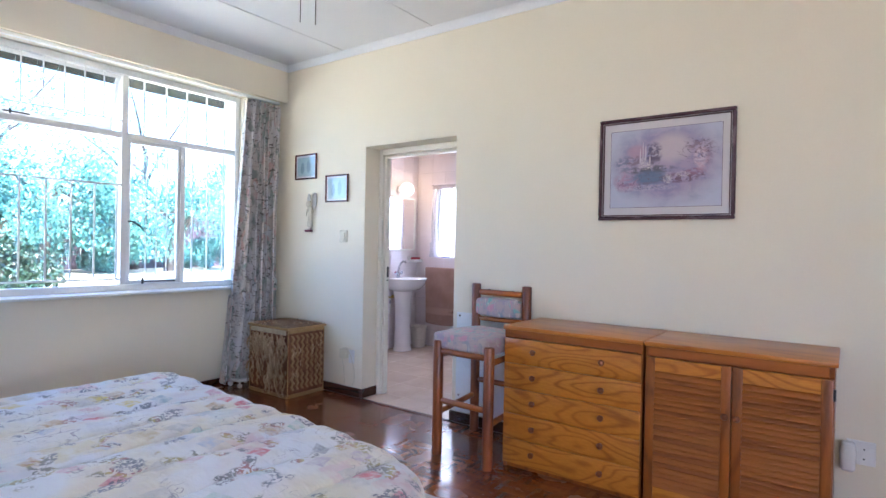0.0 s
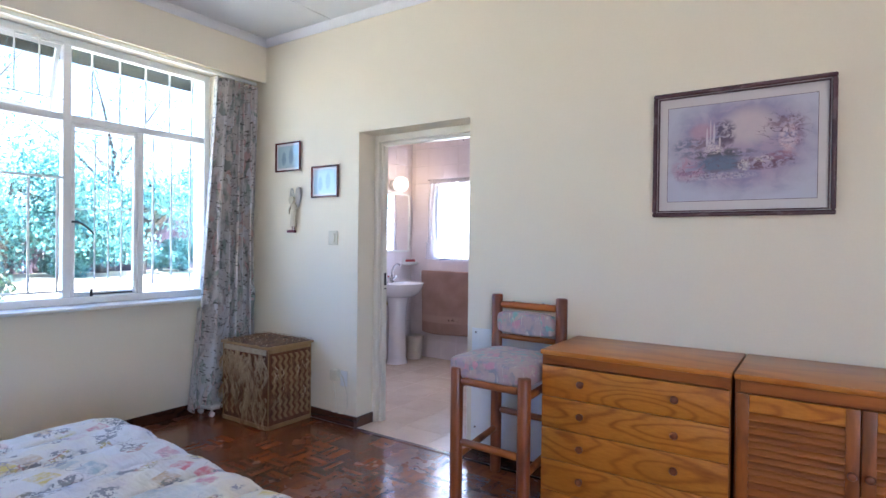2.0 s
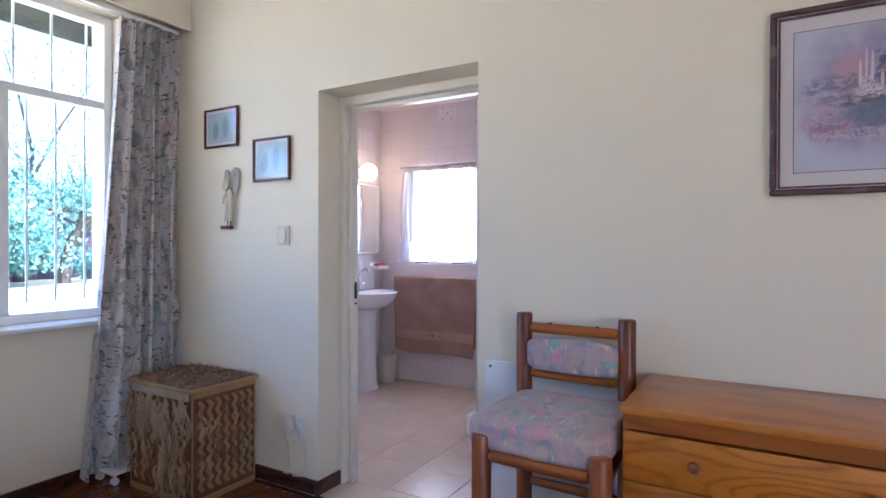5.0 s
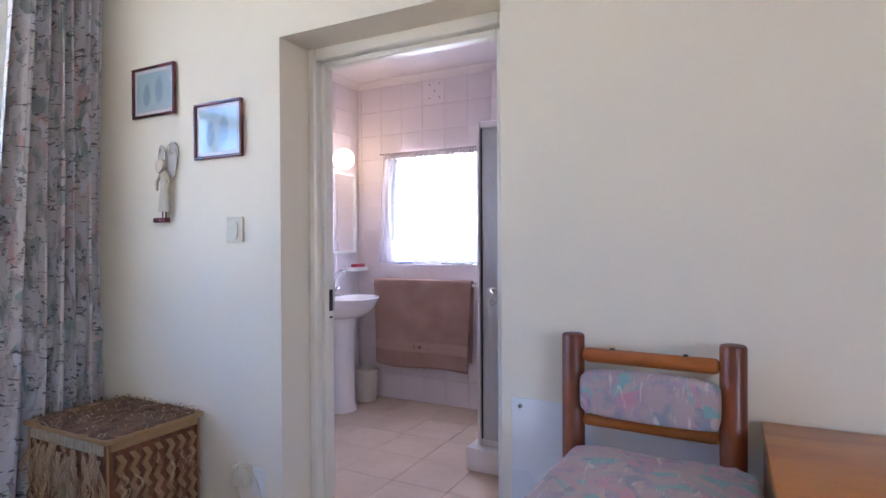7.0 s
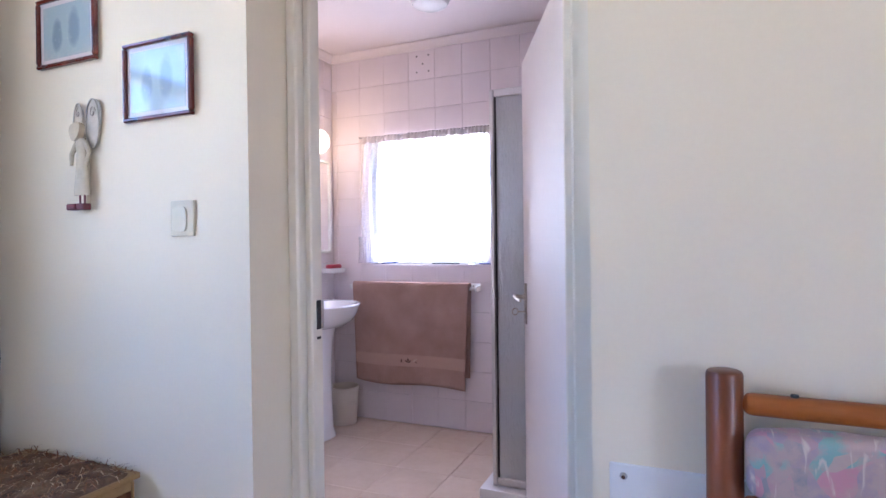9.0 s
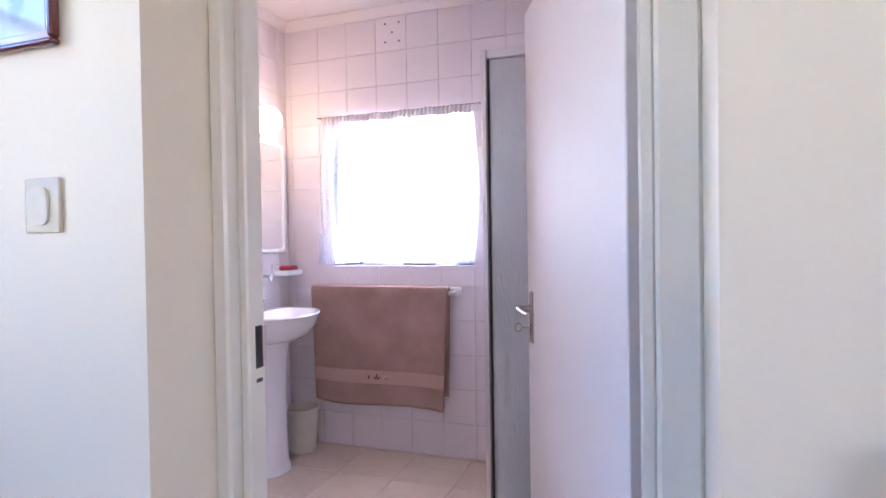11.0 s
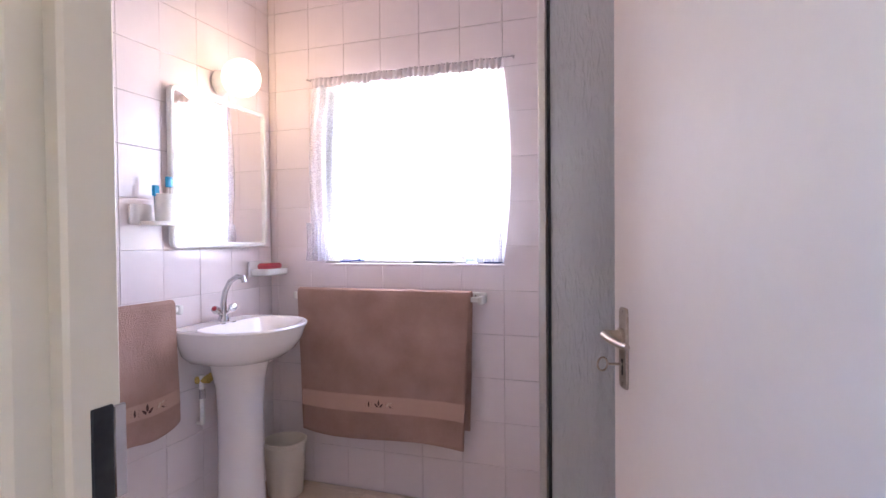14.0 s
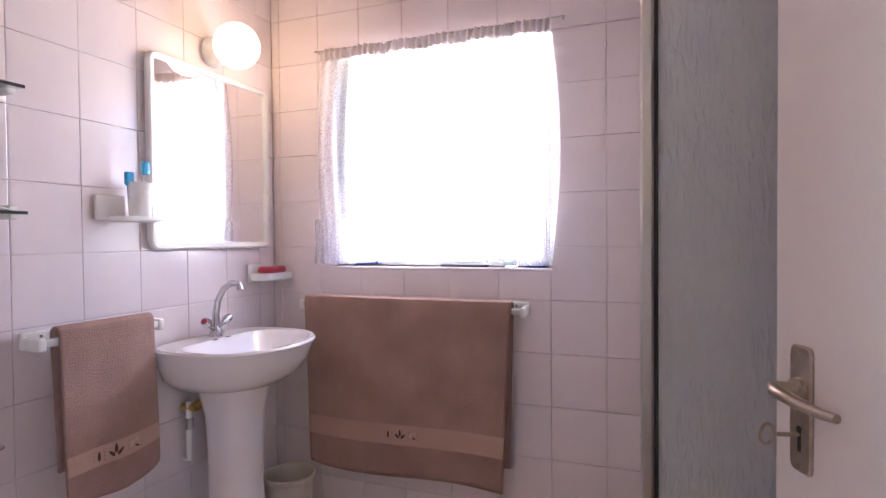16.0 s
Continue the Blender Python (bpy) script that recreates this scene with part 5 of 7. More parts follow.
# basket
K0, K1, L0, L1, KH = -3.60, -3.075, 2.985, 3.385, 0.575
bk = thing("hide_basket", ((K0 + K1) / 2, (L0 + L1) / 2, 0), "square laundry box covered in brown animal hide with pale hair tufts", "basket")
part("body", B((K0 + 0.008, K1 - 0.008, L0 + 0.008, L1 - 0.008, 0.02, KH - 0.02), bev=0.006), "hide", bk)
eb = bmesh.new()
for x in (K0, K1 - 0.016):
    for y in (L0, L1 - 0.016):
        box(eb, x + 0.004, x + 0.012, y + 0.004, y + 0.012, 0.0, KH - 0.02, 0.002)
for z in (0.0, KH - 0.045):
    for y in (L0, L1 - 0.012):
        if z > 0.1 and y == L0:
            continue
        box(eb, K0 + 0.016, K1 - 0.016, y, y + 0.012, z, z + 0.03, 0.003)
    for x in (K0, K1 - 0.012):
        box(eb, x, x + 0.012, L0 + 0.016, L1 - 0.016, z, z + 0.03, 0.003)
part("edging", eb, "tan_leather", bk)
lid = B((K0 - 0.008, K1 + 0.008, L0 - 0.008, L1 + 0.008, KH - 0.014, KH + 0.004), bev=0.004, seg=2)
lid_ob = part("lid", lid, "tan_leather", bk)
part("lid_hide", sheet(bmesh.new(), lambda u, v: (K0 - 0.004 + u * (K1 - K0 + 0.008), L0 - 0.004 + v * (L1 - L0 + 0.008), KH + 0.012 + 0.010 * noise.noise((u * 9, v * 9, 1)) - 0.008 * (abs(2 * u - 1) ** 8 + abs(2 * v - 1) ** 8)), 40, 32, 0.006), "hide_top", lid_ob)
M["stitch"] = plain("pale_lacing", (0.36, 0.28, 0.18), (0.50, 0.42, 0.29), 0.7, 30, 90, 0.2)
rng = random.Random(8)
st = bmesh.new()
for k in range(26):
    x = K0 + 0.03 + k * (K1 - K0 - 0.05) / 26
    box(st, x, x + 0.007, L0 - 0.002, L0 + 0.009, KH - 0.058, KH - 0.02)
part("stitching", st, "stitch", bk, kind="stuff", smooth=False)
# dark woven zigzags on two faces
zz = bmesh.new()
for face in range(2):
    for c in range(7):
        for r_ in range(15):
            z = 0.06 + r_ * 0.030
            dx = 0.010 if r_ % 2 else -0.010
            if face == 0:
                y = L0 + 0.045 + c * 0.050
                vs = [(K1 - 0.0065, y - dx, z), (K1 - 0.0065, y - dx + 0.023, z), (K1 - 0.0065, y + dx + 0.023, z + 0.03), (K1 - 0.0065, y + dx, z + 0.03)]
            else:
                x = K0 + 0.045 + c * 0.066
                vs = [(x - dx, L0 + 0.0065, z), (x - dx + 0.016, L0 + 0.0065, z), (x + dx + 0.016, L0 + 0.0065, z + 0.03), (x + dx, L0 + 0.0065, z + 0.03)]
            out_ = Vector((0.006, 0, 0)) if face == 0 else Vector((0, -0.006, 0))
            lo_ = [zz.verts.new(Vector(p) - out_) for p in vs]
            hi_ = [zz.verts.new(Vector(p) + out_) for p in vs]
            zz.faces.new(hi_)
            for q in range(4):
                zz.faces.new((lo_[q], lo_[(q + 1) % 4], hi_[(q + 1) % 4], hi_[q]))
bmesh.ops.recalc_face_normals(zz, faces=zz.faces[:])
part("zigzag_weave", zz, "zigzag", bk, kind="stuff", smooth=False)


def tuft(bm, p, d, n_, L, w, rng):
    """A drooping lock of hair as a thin twisted ribbon."""
    p = Vector(p)
    side = Vector((rng.uniform(-1, 1), rng.uniform(-1, 1), 0)).normalized()
    prev = None
    v = Vector(d) * rng.uniform(0.5, 1.4) + side * 0.25
    for k in range(6):
        t = k / 5
        ww = w * (1 - t * 0.85)
        a, b_ = bm.verts.new(p + side * ww), bm.verts.new(p - side * ww)
        if prev:
            bm.faces.new((prev[0], prev[1], b_, a))
        prev = (a, b_)
        v += Vector((rng.uniform(-0.25, 0.25), rng.uniform(-0.25, 0.25), -0.55))
        p = p + v * L / 6


def lock(bm, base, out, rng, L, n, w):
    """A lock: strands that share one wavy drooping path and fray towards the tip."""
    path, p = [Vector(base)], Vector(base)
    side = Vector((-out[1], out[0], 0))
    ph, fr, am = rng.uniform(0, 6), rng.uniform(2.0, 5.0), rng.uniform(0.5, 1.2)
    for k in range(9):
        t = k / 8
        p = p + (Vector((0, 0, -1)) + side * am * math.sin(ph + fr * t * 2) + Vector(out) * (0.22 * math.cos(ph + 5 * t) + 0.08 * (1 - 3 * t))).normalized() * L / 9
        path.append(p.copy())
    for _ in range(n):
        o = Vector((rng.gauss(0, 1) * w, rng.gauss(0, 1) * w, 0))
        fray = Vector((rng.uniform(-1, 1), rng.uniform(-1, 1), rng.uniform(-0.5, 0.5))) * 0.020
        end = rng.randint(5, 9)
        prev = None
        for k in range(end + 1):
            t = k / 9
            q = path[k] + o * (0.6 + t) + fray * t * t
            d = (q - Vector(base)).dot(Vector(out))
            if d < 0.002:
                q = q + Vector(out) * (0.003 - d)
            q.z = max(q.z, 0.006)
            ww = 0.0014 * (1 - 0.7 * t)
            a, b_ = bm.verts.new(q + side * ww), bm.verts.new(q - side * ww)
            if prev:
                bm.faces.new((prev[0], prev[1], b_, a))
            prev = (a, b_)


hb, hd = bmesh.new(), bmesh.new()
for k in range(92):
    u = rng.random()
    u = u if rng.random() < 0.4 else min(1, abs(rng.gauss(0.62, 0.22)))
    z = rng.uniform(0.16, KH - 0.05)
    lock(hb if rng.random() < 0.70 else hd, (K0 + 0.02 + u * (K1 - K0 - 0.04), L0 - 0.001, z), (0, -1, 0), rng, rng.choice((0.10, 0.16, 0.22, 0.30)) * rng.uniform(0.8, 1.2), 22, 0.0045)
for k in range(26):
    lock(hb, (K0 + 0.02 + rng.random() * (K1 - K0 - 0.04), L0 - 0.003, KH - rng.uniform(0.05, 0.10)), (0, -1, 0), rng, rng.uniform(0.12, 0.30), 24, 0.006)
for k in range(34):
    lock(hb if rng.random() < 0.45 else hd, (K1 + 0.001, L0 + 0.03 + rng.random() * (L1 - L0 - 0.06), rng.uniform(0.22, KH - 0.08)), (1, 0, 0), rng, rng.uniform(0.06, 0.15), 10, 0.005)
for k in range(1100):
    x, y = K0 + rng.random() * (K1 - K0), L0 + rng.random() * (L1 - L0)
    tgt = hb if rng.random() < 0.28 else hd
    a0 = rng.uniform(0, 6.28)
    dd = Vector((math.cos(a0), math.sin(a0), 0))
    p0 = Vector((x, y, KH + 0.006))
    p1 = p0 + dd * 0.018 + Vector((0, 0, rng.uniform(0.004, 0.016)))
    p2 = p0 + dd * rng.uniform(0.03, 0.07) + Vector((0, 0, rng.uniform(-0.004, 0.012)))
    sd = Vector((-dd.y, dd.x, 0)) * 0.0013
    vs = [tgt.verts.new(q) for q in (p0 + sd, p0 - sd, p1 - sd, p1 + sd)]
    tgt.faces.new(vs)
    ve_ = tgt.verts.new(p2)
    tgt.faces.new((vs[3], vs[2], ve_))
part("hair", hb, "hair", bk, "pale animal hair locks", kind="stuff", smooth=False)
part("dark_hair", hd, "hair_dark", bk, "dark brown animal hair locks", kind="stuff", smooth=False)

# curtain
cu = thing("curtain", (-3.77, 3.17, 0), "long gathered curtain printed with grey birch trunks and twigs", "curtain")


def curtain_pt(u, v):
    z = 2.56 - v * (2.56 - 0.045)
    spread = 0.35 + 0.19 * v ** 1.4
    w = u + 0.035 * math.sin(u * 9.0 + 1.3) + 0.02 * math.sin(u * 23.0) + 0.03 * v * math.sin(u * 4.0 + 2.0)
    ph = w * 2 * math.pi * 6.2 + 0.8 * math.sin(v * 2.1 + 1.0) + 0.6 * math.sin(v * 4.3 + u * 3)
    fold = math.sin(ph) + 0.25 * math.sin(2 * ph + 1.0 + v)
    fine = math.sin(u * 2 * math.pi * 19) * max(0.0, 1 - v * 2.2)
    amp = 0.036 + 0.032 * v
    x = -3.775 + amp * fold + 0.010 * fine + 0.012 * noise.noise((u * 5, v * 3, 2)) + 0.03 * v * math.sin(u * 3.1)
    y = 3.392 - (1 - u) * spread + 0.016 * math.cos(ph) * (0.6 + v)
    return (max(x, WX + 0.014 if z > 0.95 or z < 0.8 else WX + 0.1), min(y, 3.398), z)


cbm = sheet(bmesh.new(), curtain_pt, 220, 80)
c_ob = part("curtain_cloth", cbm, "curtain", cu)
s_ = c_ob.modifiers.new("thickness", "SOLIDIFY")
s_.thickness = 0.003
part("rail", B((-3.80, -3.77, -0.3, 3.40, 2.575, 2.60), bev=0.004), "white_paint", cu, "white curtain rail")
for k in range(8):
    y = 3.06 + k * 0.045
    part("hook", T(([(-3.785, y, 2.545), (-3.785, y, 2.578)], 0.004), n=8), "plastic", cu)

# small white castor stand under the curtain
cst = thing("castor_stand", (-3.74, 3.02, 0), "small low stand on pale castors half hidden by the curtain", "stand")
part("base", B((-3.83, -3.65, 2.93, 3.12, 0.055, 0.075), bev=0.004), "plastic", cst)
for x, y in ((-3.81, 2.95), (-3.67, 2.95), (-3.81, 3.10), (-3.67, 3.10)):
    part("castor", T(([(x - 0.011, y, 0.021), (x + 0.011, y, 0.021)], 0.02), ([(x, y, 0.04), (x, y, 0.056)], 0.008), n=14), "plastic", cst)

# pull cords
pc = thing("pull_cords", (-1.10, 1.49, CEIL), "two thin dark pull cords hanging from a ceiling rose", "pull cord")
part("rose", T(([(-1.10, 1.49, CEIL - 0.002), (-1.10, 1.49, CEIL - 0.03)], [0.06, 0.05]), n=24), "plastic", pc)
part("cord", T(([(-1.125, 1.47, CEIL - 0.03), (-1.125, 1.47, 2.125)], 0.0016), n=6), "rubber", pc)
part("cord", T(([(-1.085, 1.51, CEIL - 0.03), (-1.085, 1.51, 2.12)], 0.0016), n=6), "rubber", pc)


# ---- bathroom things ----
LW = -3.93
# washbasin on a pedestal
ba = thing("washbasin", (-3.75, 5.245, 0), "white ceramic pedestal washbasin with two tap holes", "washbasin")
BC = 5.245


def rim(z, back, front, wy, p=2.6, n=40, inset=0.0):
    """A D-shaped outline: flat towards the wall, rounded in front."""
    out = []
    for k in range(n):
        a = 2 * math.pi * k / n
        c, s = math.cos(a), math.sin(a)
        cx = (back + front) / 2
        rx = (front - back) / 2
        x = cx + rx * math.copysign(abs(c) ** (2 / (4 if c < 0 else 2.0)), c)
        y = BC + wy * math.copysign(abs(s) ** (2 / (5.0 if c < 0 else 2.2)), s)
        out.append((x, y, z))
    return out


bz = 0.878
rings = [rim(0.722, LW + 0.06, LW + 0.30, 0.15), rim(0.732, LW + 0.02, LW + 0.345, 0.19), rim(0.765, LW + 0.004, LW + 0.39, 0.228), rim(0.81, LW + 0.003, LW + 0.420, 0.250), rim(0.848, LW + 0.003, LW + 0.433, 0.258), rim(bz - 0.008, LW + 0.003, LW + 0.445, 0.265), rim(bz, LW + 0.005, LW + 0.440, 0.260), rim(bz - 0.002, LW + 0.10, LW + 0.418, 0.236), rim(bz - 0.02, LW + 0.115, LW + 0.40, 0.218), rim(bz - 0.08, LW + 0.15, LW + 0.36, 0.175), rim(bz - 0.12, LW + 0.2, LW + 0.31, 0.09)]
part("basin", superloft(bmesh.new(), rings), "ceramic", ba)
prs = [(0.0, 0.105, 0.115), (0.02, 0.100, 0.110), (0.06, 0.090, 0.100), (0.25, 0.086, 0.094), (0.50, 0.086, 0.094), (0.62, 0.092, 0.102), (0.70, 0.108, 0.122), (0.725, 0.115, 0.132)]
part("pedestal", superloft(bmesh.new(), [oval(LW + 0.165, BC, z, rx, ry, 32, 2.5) for z, rx, ry in prs]), "ceramic", ba)
part("overflow_hole", T(([(LW + 0.112, BC - 0.035, bz + 0.0008), (LW + 0.1125, BC - 0.035, bz - 0.002)], 0.009), n=14), "rubber", ba)
part("overflow_hole", T(([(LW + 0.112, BC + 0.03, bz + 0.0008), (LW + 0.1125, BC + 0.03, bz - 0.002)], 0.009), n=14), "rubber", ba)
TC = 5.275
tp = T(([(LW + 0.055, TC, bz), (LW + 0.055, TC, bz + 0.012), (LW + 0.055, TC, bz + 0.03)], [0.026, 0.024, 0.017]), ([(LW + 0.055, TC, bz + 0.02), (LW + 0.055, TC, bz + 0.08), (LW + 0.065, TC, bz + 0.13), (LW + 0.09, TC + 0.003, bz + 0.176), (LW + 0.125, TC + 0.008, bz + 0.198), (LW + 0.155, TC + 0.012, bz + 0.195), (LW + 0.16, TC + 0.013, bz + 0.173)], [0.016, 0.013, 0.012, 0.0118, 0.0115, 0.0115, 0.013]), n=18)
tap = part("mixer_tap", tp, "chrome", ba, "chrome mixer tap with a curved spout")
for s in (-1, 1):
    part("tap_handle", T(([(LW + 0.055, TC + s * 0.012, bz + 0.028), (LW + 0.058, TC + s * 0.038, bz + 0.045)], 0.009), ([(LW + 0.058, TC + s * 0.036, bz + 0.043), (LW + 0.060, TC + s * 0.048, bz + 0.052), (LW + 0.063, TC + s * 0.066, bz + 0.063)], [0.012, 0.019, 0.015]), n=14), "chrome", tap)
part("tap_cap", T(([(LW + 0.0632, TC - 0.066, bz + 0.0635), (LW + 0.064, TC - 0.069, bz + 0.065)], [0.011, 0.009]), n=14), "red_soap", tap)
pp = thing("waste_pipe", (LW + 0.04, 5.19, 0.45), "thin pale water pipe with a yellowed valve under the basin", "pipe")
part("pipe", T(([(LW + 0.03, 5.165, 0.45), (LW + 0.03, 5.165, 0.66)], 0.011), ([(LW + 0.03, 5.165, 0.455), (LW + 0.03, 5.165, 0.45), (LW + 0.002, 5.165, 0.45)], 0.008), n=12), "plastic", pp)
part("nut", T(([(LW + 0.03, 5.165, 0.56), (LW + 0.03, 5.165, 0.60)], 0.014), n=6), "chrome", pp)
part("valve", T(([(LW + 0.002, 5.165, 0.635), (LW + 0.06, 5.175, 0.64)], 0.016), ([(LW + 0.05, 5.175, 0.64), (LW + 0.07, 5.205, 0.66)], 0.018), n=12), "brass", pp)

# bin
bi = thing("waste_bin", (-3.765, 5.560, 0), "small white plastic waste bin in the tiled corner", "waste bin")
part("tub", superloft(bmesh.new(), [oval(-3.765, 5.560, z, r, r, 32) for z, r in ((0.0, 0.082), (0.01, 0.085), (0.24, 0.100), (0.245, 0.105), (0.262, 0.106), (0.264, 0.100), (0.25, 0.097), (0.02, 0.08))]), "bin_plastic", bi)

# mirror
mi = thing("wall_mirror", (LW + 0.02, 5.335, 1.54), "rectangular wall mirror in a rounded white plastic frame", "mirror")


def rrect(y0, y1, z0, z1, r, x, n=6):
    out = []
    for cy, cz, a0 in ((y1 - r, z1 - r, 0), (y0 + r, z1 - r, 90), (y0 + r, z0 + r, 180), (y1 - r, z0 + r, 270)):
        for k in range(n + 1):
            a = radians(a0 + 90 * k / n)
            out.append((x, cy + r * math.cos(a), cz + r * math.sin(a)))
    return out


Y0, Y1, Z0, Z1 = 5.028, 5.640, 1.205, 1.875
mf = bmesh.new()
rr_ = [rrect(Y0, Y1, Z0, Z1, 0.035, LW + 0.001), rrect(Y0, Y1, Z0, Z1, 0.035, LW + 0.018), rrect(Y0 + 0.005, Y1 - 0.005, Z0 + 0.005, Z1 - 0.005, 0.031, LW + 0.024), rrect(Y0 + 0.020, Y1 - 0.020, Z0 + 0.020, Z1 - 0.020, 0.016, LW + 0.022), rrect(Y0 + 0.024, Y1 - 0.024, Z0 + 0.024, Z1 - 0.024, 0.012, LW + 0.010)]
vs = [[mf.verts.new(p) for p in r] for r in rr_]
for a, b_ in zip(vs, vs[1:]):
    for k in range(len(a)):
        mf.faces.new((a[k], a[(k + 1) % len(a)], b_[(k + 1) % len(a)], b_[k]))
mf.faces.new(vs[0][::-1])
part("frame", mf, "plastic", mi)
part("mirror_glass", B((LW + 0.004, LW + 0.012, Y0 + 0.022, Y1 - 0.022, Z0 + 0.022, Z1 - 0.022)), "mirror", mi, smooth=False)

# globe lamp
la = thing("wall_lamp", (LW, 5.34, 1.96), "lit round opal globe wall lamp on a pale base", "wall lamp")
part("base", T(([(LW + 0.001, 5.34, 1.955), (LW + 0.015, 5.34, 1.955), (LW + 0.03, 5.34, 1.957), (LW + 0.06, 5.34, 1.96)], [0.056, 0.056, 0.050, 0.046]), n=28), "plastic", la)
gb2 = bmesh.new()
bmesh.ops.create_uvsphere(gb2, u_segments=40, v_segments=24, radius=0.084)
gb2.transform(Matrix.Translation((-3.80, 5.325, 1.96)))
gl = part("globe", gb2, "globe", la, "lit opal globe")
gl.visible_shadow = False


# small wall fittings on the left wall
def fitting(name, y, z, w, d, label):
    t = thing(name, (LW, y, z), label, name.replace("_", " "))
    part("bracket", B((LW, LW + 0.012, y - 0.05, y + 0.05, z - 0.030, z + 0.048), bev=0.004, seg=2), "ceramic", t)
    return t


so3 = fitting("soap_dish", 5.56, 1.085, 0.13, 0.1, "white wall soap dish holding a dark red soap box")
part("dish", superloft(bmesh.new(), [oval(LW + 0.062, 5.60, z, rx, ry, 28, 5) for z, rx, ry in ((1.062, 0.048, 0.085), (1.068, 0.054, 0.092), (1.094, 0.056, 0.095), (1.096, 0.052, 0.09), (1.086, 0.048, 0.086))]), "plastic", so3)
sb_ = thing("soap_box", (LW + 0.06, 5.60, 1.096), "dark red soap lying in a white dish", "soap")
part("soap", superloft(bmesh.new(), [oval(LW + 0.062, 5.60, z, rx, ry, 28, 3.5) for z, rx, ry in ((1.089, 0.030, 0.062), (1.098, 0.036, 0.068), (1.112, 0.037, 0.069), (1.122, 0.03, 0.06))]), "red_soap", sb_)

cu2 = fitting("toothbrush_holder", 4.89, 1.33, 0.1, 0.1, "white wall beaker holder")
part("tray", superloft(bmesh.new(), [oval(LW + 0.055, 4.945, z, rx, ry, 24, 5) for z, rx, ry in ((1.295, 0.045, 0.068), (1.30, 0.05, 0.074), (1.312, 0.05, 0.074))]), "plastic", cu2)
bk2 = thing("beaker", (LW + 0.055, 4.957, 1.312), "white plastic beaker standing in a wall holder", "beaker")
part("cup", superloft(bmesh.new(), [oval(LW + 0.055, 4.957, z, r, r, 28) for z, r in ((1.312, 0.031), (1.315, 0.033), (1.418, 0.037), (1.42, 0.035), (1.33, 0.03))]), "plastic", bk2)
for i, (dy, dx, top, mt) in enumerate(((0.0, 0.01, 1.465, "blue_plastic"), (-0.028, -0.008, 1.43, "blue_plastic"))):
    tb = thing("toothbrush", (LW + 0.055 + dx, 4.957 + dy, 1.34), "toothbrush with a blue head leaning in a beaker", "toothbrush", "toothbrushes")
    part("handle", T(([(LW + 0.055 + dx, 4.957 + dy, 1.335), (LW + 0.055 + dx * 1.6, 4.962 + dy * 1.3, top)], [0.004, 0.005]), n=10), "plastic" if i == 0 else mt, tb)
    part("head", B((LW + 0.050 + dx * 1.6, LW + 0.066 + dx * 1.6, 4.950 + dy * 1.3, 4.976 + dy * 1.3, top - 0.02, top + 0.022), bev=0.004, seg=2), mt, tb)

